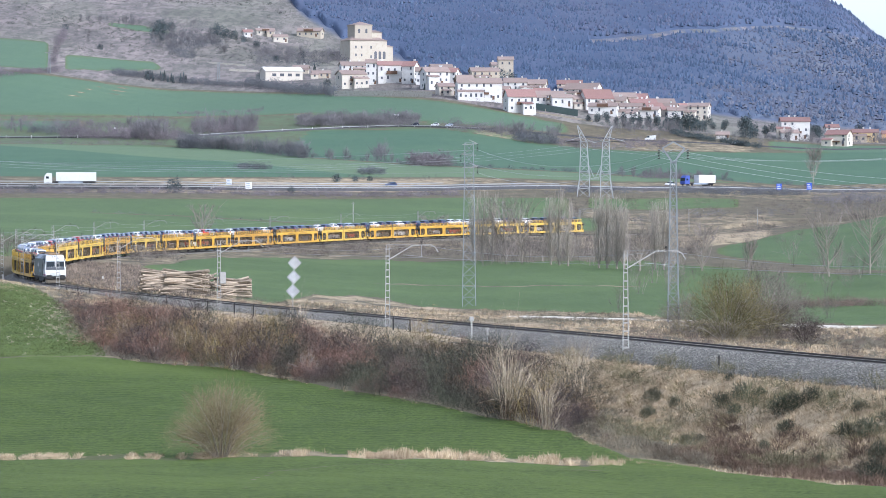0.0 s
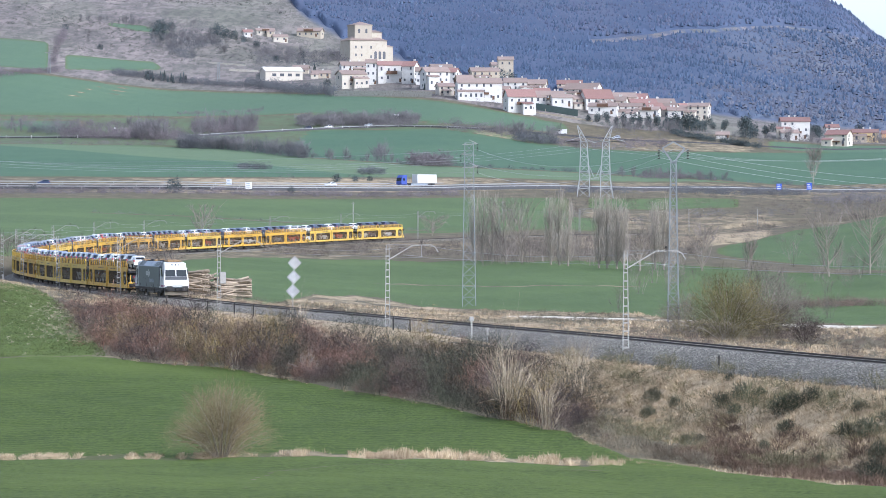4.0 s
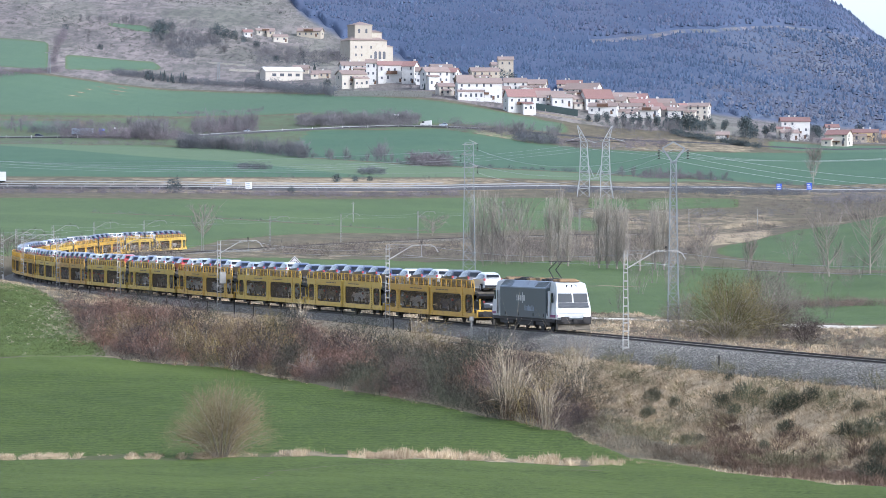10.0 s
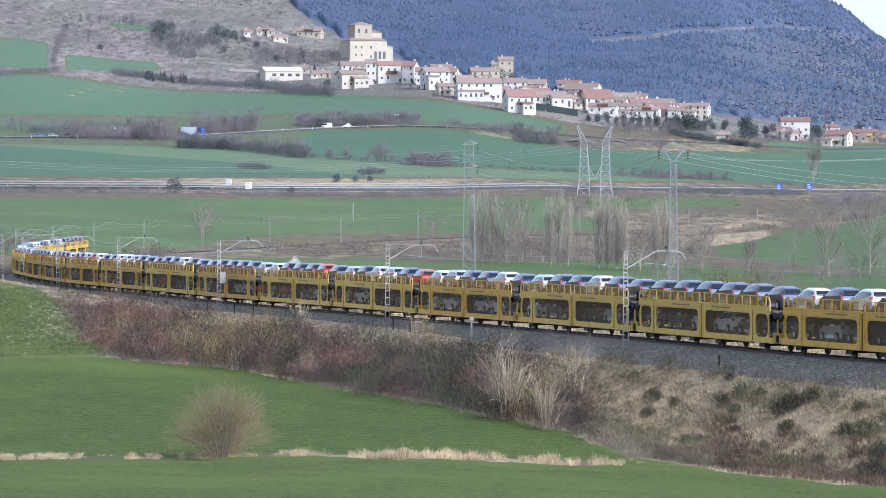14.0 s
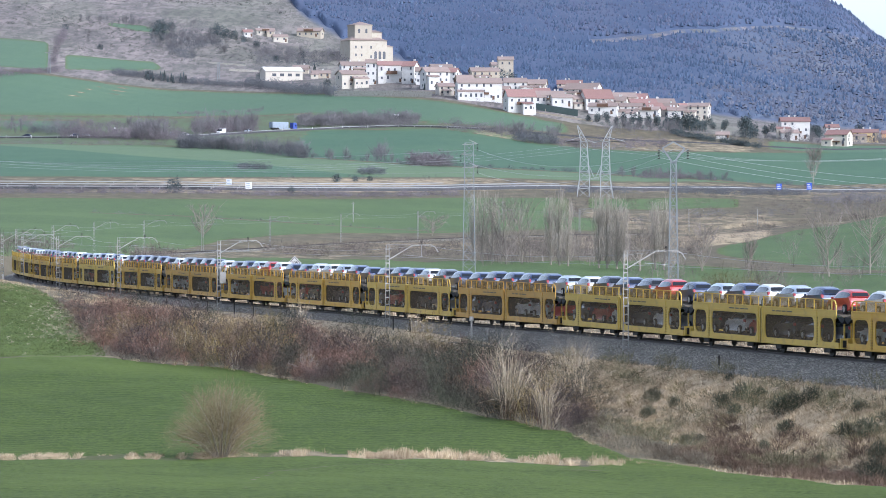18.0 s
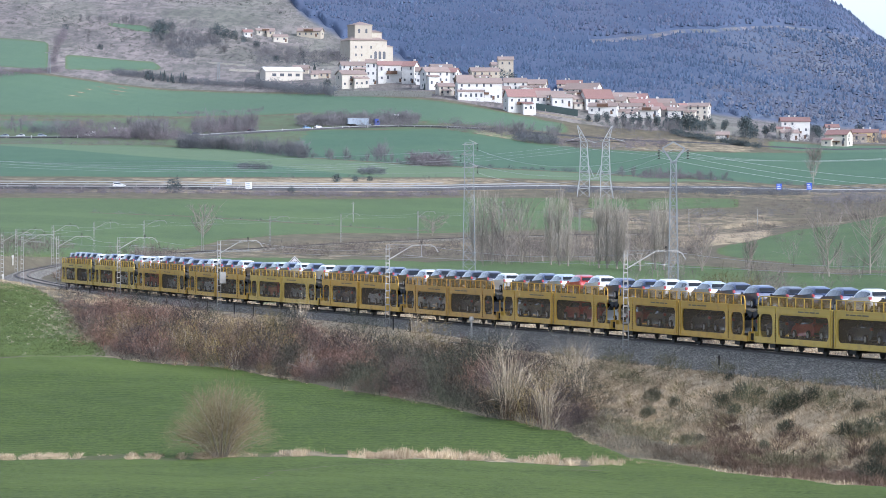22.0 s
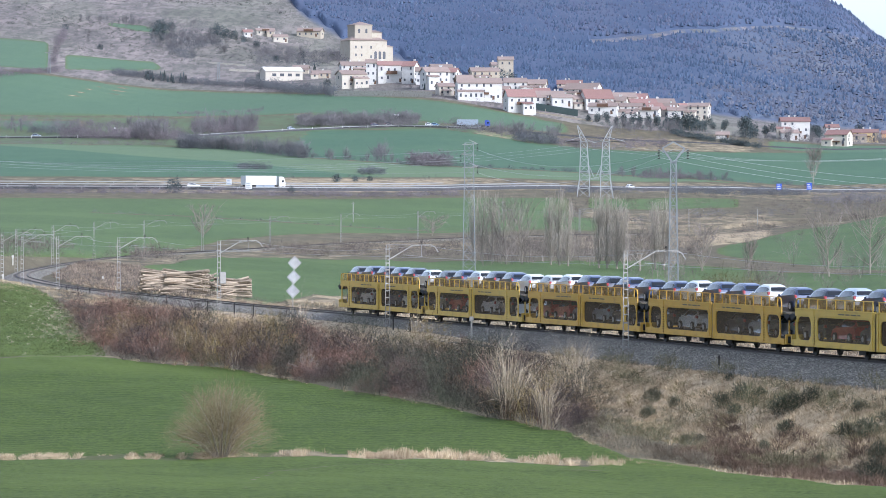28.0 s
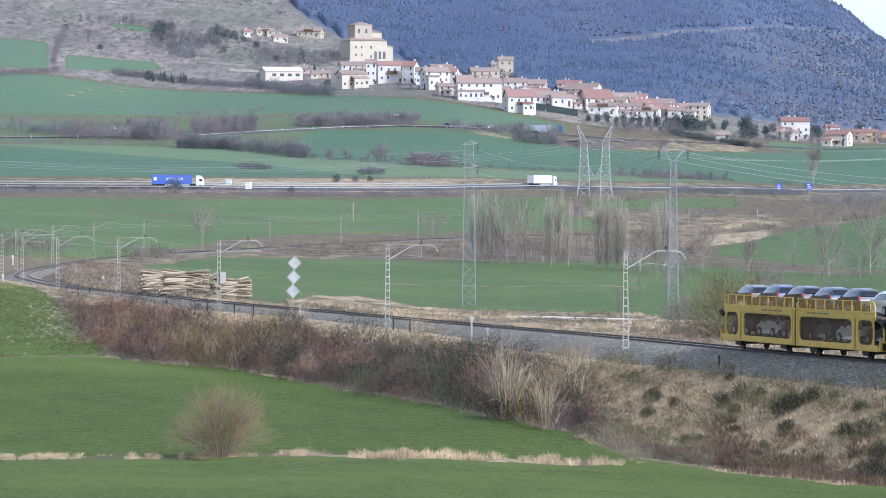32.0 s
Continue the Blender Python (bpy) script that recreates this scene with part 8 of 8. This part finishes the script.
def spire_mesh(rng, h, r, wide_at):
    """A small forest tree seen from afar: a ragged cone of four sides."""
    a = np.linspace(0, 2 * math.pi, 5)[:-1] + rng.uniform(0, 6)
    rr = r * rng.uniform(.7, 1.3, 4)
    ring = np.stack((np.cos(a) * rr, np.sin(a) * rr, h * wide_at * rng.uniform(.4, 1.6, 4)), 1)
    v = np.concatenate((ring, [(rng.normal(0, .1 * r), rng.normal(0, .1 * r), h)]))
    return v, np.array([(k, (k + 1) % 4, 4) for k in range(4)])


def forest_trees():
    """Single crowns standing out of the forest roof, firs below and bare beeches above and to the east."""
    n = 36000
    b, d = RNG.uniform(-40, 108, n), np.sqrt(RNG.uniform(2400 ** 2, 4040 ** 2, n))
    x, y = d * np.sin(b / 1000), d * np.cos(b / 1000)
    clear = np.where((b > 34) & (b < 105), np.where(d < forest_road(b), (forest_road(b) - d) * .35, d - forest_road(b)), 99)
    keep = (d > wood_line(b) + 10 + 22 * np.sin(b * .6) + 14 * np.sin(b * 1.7 + 1)) & (clear > 14)
    bare = bare_share(x, y) + .55 * smooth(d, forest_road(b) - 10, forest_road(b) + 30) + .35 * np.sin(x * .017 + np.sin(y * .008) * 2) * np.sin(y * .011)
    leafless = RNG.uniform(0, 1, n) < np.clip(bare, .05, .9)
    thin = leafless & (bare_share(x, y) > .25)
    for name, pick, mat, shape, lab in (("forest_firs", keep & ~leafless, T_SPIRE, (4.2, 1.3, .25), "firs standing close on the mountain slope, coloured blue for haze"), ("forest_beeches", keep & leafless & ~thin, T_BEECH, (3.8, 1.3, .35), "leafless beeches on the mountain slope, coloured blue-mauve for haze"),
                                        ("forest_saplings", keep & thin, T_THIN, (2.6, 1.4, .35), "thin leafless wood low on the mountain slope, coloured pale blue for haze")):
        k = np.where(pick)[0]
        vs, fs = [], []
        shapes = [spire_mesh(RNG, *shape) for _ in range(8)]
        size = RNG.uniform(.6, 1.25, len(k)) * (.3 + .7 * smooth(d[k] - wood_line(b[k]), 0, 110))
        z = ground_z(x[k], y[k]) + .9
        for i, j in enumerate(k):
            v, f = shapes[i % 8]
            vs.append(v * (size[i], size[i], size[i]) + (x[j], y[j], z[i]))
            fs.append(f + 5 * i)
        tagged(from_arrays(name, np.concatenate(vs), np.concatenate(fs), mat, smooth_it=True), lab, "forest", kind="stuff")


# crown tones pushed to blue like the canopy, standing in for haze
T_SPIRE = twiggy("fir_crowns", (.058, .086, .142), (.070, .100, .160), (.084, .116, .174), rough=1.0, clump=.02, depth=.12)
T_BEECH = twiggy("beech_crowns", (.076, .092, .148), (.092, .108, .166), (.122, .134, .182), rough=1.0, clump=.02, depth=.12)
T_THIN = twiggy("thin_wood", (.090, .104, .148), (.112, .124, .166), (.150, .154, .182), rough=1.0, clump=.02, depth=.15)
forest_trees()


# leafy crop in rows beyond the thicket, some of it bolted and pale
_leaf = [leaf_mesh(RNG, 9, .22, .28, .085) for _ in range(4)]


def rows_of(n, pale):
    q = places_in(RNG, n, -112, -79, 346, 545, lambda x, y, d, b: (abs(((x + .05 * y) / .62) % 1 - .5) < .36) & (d < np.interp(b, (-112, -98, -90, -84, -79), (600, 545, 470, 400, 352))) & (off_line(x, y)[0] > 9), (.7, 1.3), (.4, .8))
    b = np.arctan2(q[:, 0], q[:, 1]) * 1000
    near_edge = smooth(b, -99, -87) * share(q[:, 1], 372, 455, 12) * .75 + .02
    dash = (q[:, 1] / 5.5 + .3 * np.sin(q[:, 0] * .5)) % 1 < .42
    return q[((RNG.uniform(0, 1, len(q)) < near_edge) & dash) == pale]


T_SPROUT = twiggy("sprout_leaves", (.065, .095, .030), (.115, .150, .052), (.18, .205, .085), depth=.2)
scatter("sprout_rows", _leaf, rows_of(15000, False), T_SPROUT, "rows of low leafy green crop beside the railway", "crop", RNG)
_stalk = [leaf_mesh(RNG, 10, .16, .42, .085) for _ in range(4)]
T_BOLT = twiggy("bolted_stalks", (.26, .23, .15), (.37, .325, .225), (.46, .415, .305), depth=.2)
scatter("pale_stalks", _stalk, rows_of(16000, True), T_BOLT, "rows of pale bolted stalks at the crop edge", "crop", RNG)
# ---- traffic on the far roads ----
TRAFFIC = []


def lorry(cab, boxc, label, rear=12.6):
    t = new("lorry")
    part("trailer", boxes((-8.2, -8.2 + rear, -1.25, 1.25, 1.1, 3.95), bevel=.04), boxc, t)
    part("chassis", boxes((-8.0, 7.4, -.5, .5, .6, 1.1)), M_DARKSTEEL, t)
    bm = bmesh.new()
    slab(bm, [(5.6, .6), (8.15, .6), (8.2, 1.7), (7.9, 2.9), (7.2, 3.7), (5.6, 3.7)], -1.22, 1.22)
    cb = part("cab", bevelled(bm, .06), cab, t)
    bm = bmesh.new()
    slab(bm, [(8.22, 1.75), (7.93, 2.85), (7.85, 2.85), (8.1, 1.75)], -1.1, 1.1)
    part("windscreen", bm, M_GLASS, cb)
    for y in (-1.23, 1.23):
        part("side_window", boxes((6.6, 7.5, y - .02, y + .02, 1.9, 2.6)), M_GLASS, cb)
        part("underrun", boxes((-4, 3.6, y - .02, y + .02, .5, 1.0)), M_ROOFGREY, t)
    for x in (-6.4, -5.1, -3.8, 4.2, 7.0):
        for y in (-1.05, 1.05):
            bm = bmesh.new()
            disc(bm, (x, y, .5), .5, "y", .32, 12)
            part("wheel", bm, M_TYRE, t)
    return tagged(t, label, "lorry")


def small_van(paint):
    v = new("delivery_van")
    bm = bmesh.new()
    slab(bm, [(-2.7, .4), (2.7, .4), (2.7, 1.1), (1.9, 1.4), (1.3, 2.3), (-2.7, 2.6)], -.95, .95)
    part("body", bevelled(bm, .06), paint, v)
    bm = bmesh.new()
    slab(bm, [(1.95, 1.42), (1.42, 2.2), (.6, 2.2), (.6, 1.42)], -.965, .965)
    part("window", bm, M_GLASS, v)
    for x in (-1.7, 1.7):
        for y in (-.82, .82):
            bm = bmesh.new()
            disc(bm, (x, y, .36), .36, "y", .24, 12)
            part("wheel", bm, M_TYRE, v)
    return tagged(v, "white delivery van on the country road", "van")


def road_car(paint):
    c = build_car(paint)
    for ch in list(c.children):
        if ch.name.startswith("tail_light"):
            ch["label"] = "red tail light"
    c["label"] = {"white": "white", "blue": "blue", "navy": "dark navy", "silver": "silver", "red": "red", "grey": "dark grey", "skyblue": "light blue"}[paint] + " passenger car driving on a far road"
    c["group"] = "cars on the roads"
    return c


def drive(thing, path, off, up, marks, flip=0):
    """marks: seconds and bearings in milliradians, seen from the eye, along the road."""
    ts, bs = [m[0] for m in marks], [m[1] for m in marks]

    def plan(t):
        if t < ts[0]:
            b = bs[0] + (bs[1] - bs[0]) / (ts[1] - ts[0]) * (t - ts[0])
        elif t > ts[-1]:
            b = bs[-1] + (bs[-1] - bs[-2]) / (ts[-1] - ts[-2]) * (t - ts[-1])
        else:
            b = float(np.interp(t, ts, bs))
        x = b / 1000 * (1450 if path is highway else 2080)
        for _ in range(6):
            x = b / 1000 * path(x, off)[1]
        return path(max(-395, min(395, x)), off)
    rows = []
    for t in range(0, 33, 2):
        (x, y), (xa, ya), (xb, yb) = plan(t), plan(t - .5), plan(t + .5)
        if abs(xb - xa) < .1:
            xa, ya, xb, yb = plan(0)[0], plan(0)[1], plan(32)[0], plan(32)[1]
        base = path(x, 0 if off < 6 or path is upper_road else 12)
        rows.append((float(t), pose(x, y, gz(*base) + up, 0, 0, math.degrees(math.atan2(yb - ya, xb - xa)) + flip)))
    TRAFFIC.append((thing, rows))


def bear(x):
    return (x - 784) / 7.57


def way(*pairs):
    return [(t, bear(x)) for t, x in pairs]


M_TRUCKBLUE = plain("lorry_blue", (.04, .07, .30), .5, 0, .06)
M_TARP = plain("lorry_tarp", (.05, .10, .36), .6, 0, .1)
drive(lorry(M_WHITE, M_WHITE, "white articulated lorry with a white trailer on the highway"), highway, 12, .9, way((0, 124), (2, -124)))
drive(lorry(M_TRUCKBLUE, M_WHITE, "articulated lorry with a blue cab and white trailer", 9.0), highway, 12, .9, way((0, 1235), (6, 488), (9, 95)))
drive(lorry(M_WHITE, M_WHITE, "white articulated lorry with a white trailer on the highway"), highway, -1, .5, way((25, 95), (28, 466), (32, 960)))
_blue = lorry(M_WHITE, M_TARP, "articulated lorry with a white cab and blue tarpaulin trailer")
for y in (-1.27, 1.27):
    part("lettering", boxes((-3.6, 1.4, y - .01, y + .01, 2.3, 3.0), bevel=.004), M_WHITE, _blue, "white plain band of lettering")
    part("lettering", boxes((-3.3, 1.1, y - .02, y + .02, 2.45, 2.85)), M_TARP, _blue, "blue plain bar of lettering")
    part("emblem", boxes((-7.6, -6.6, y - .01, y + .01, 2.2, 3.2), bevel=.004), M_WHITE, _blue, "plain white emblem")
drive(_blue, highway, -1, .5, way((30, 75), (32, 315)))
drive(lorry(M_TRUCKBLUE, M_ROOFGREY, "blue lorry with a pale grey tipper body on the country road", 10.5), upper_road, 0, .45, way((9, 110), (13, 298), (19, 542), (23, 677), (28, 838)))
drive(small_van(M_WHITE), upper_road, 1.5, .45, way((6, 915), (9, 797), (13, 625), (19, 345), (23, 98)))
for col, path, off, marks in (
        ("blue", highway, 12, ((0, 692), (6, -230))), ("white", highway, 12, ((0, 1185), (6, 285))), ("white", highway, -1, ((20, -90), (23, 362))),
        ("white", highway, -1, ((28, 343), (32, 955))), ("silver", upper_road, 1.5, ((6, 985), (9, 827), (13, 658), (19, 395), (23, 133))),
        ("navy", upper_road, 1.5, ((0, 735), (6, 450), (9, 290), (13, 182))), ("white", upper_road, 1.5, ((0, 770), (9, 345), (13, 250))),
        ("silver", upper_road, 1.5, ((0, 795), (13, 330))), ("navy", upper_road, -1, ((6, 20), (9, 65), (13, 83), (19, 325))),
        ("skyblue", upper_road, -1, ((13, 10), (23, 602), (28, 770))), ("white", upper_road, -1, ((13, 35), (23, 622), (28, 760))),
        ("blue", upper_road, -1, ((23, 400), (28, 663), (32, 793))), ("silver", upper_road, -1, ((24, -60), (32, 190))),
        ("silver", upper_road, -1, ((19, -100), (23, 133), (28, 515)))):
    drive(road_car(col), path, off, .9 if off > 6 else .45, way(*marks), 180)

# ---- what moves ----
def motions():
    times = [float(t) for t in range(0, 33)]
    for thing, way, up, base, turn in TRAIN:
        walk(thing, [(t, train_pose(way, run(t, way), up, base, turn)) for t in times])
    for thing, rows in TRAFFIC:
        walk(thing, rows)


motions()
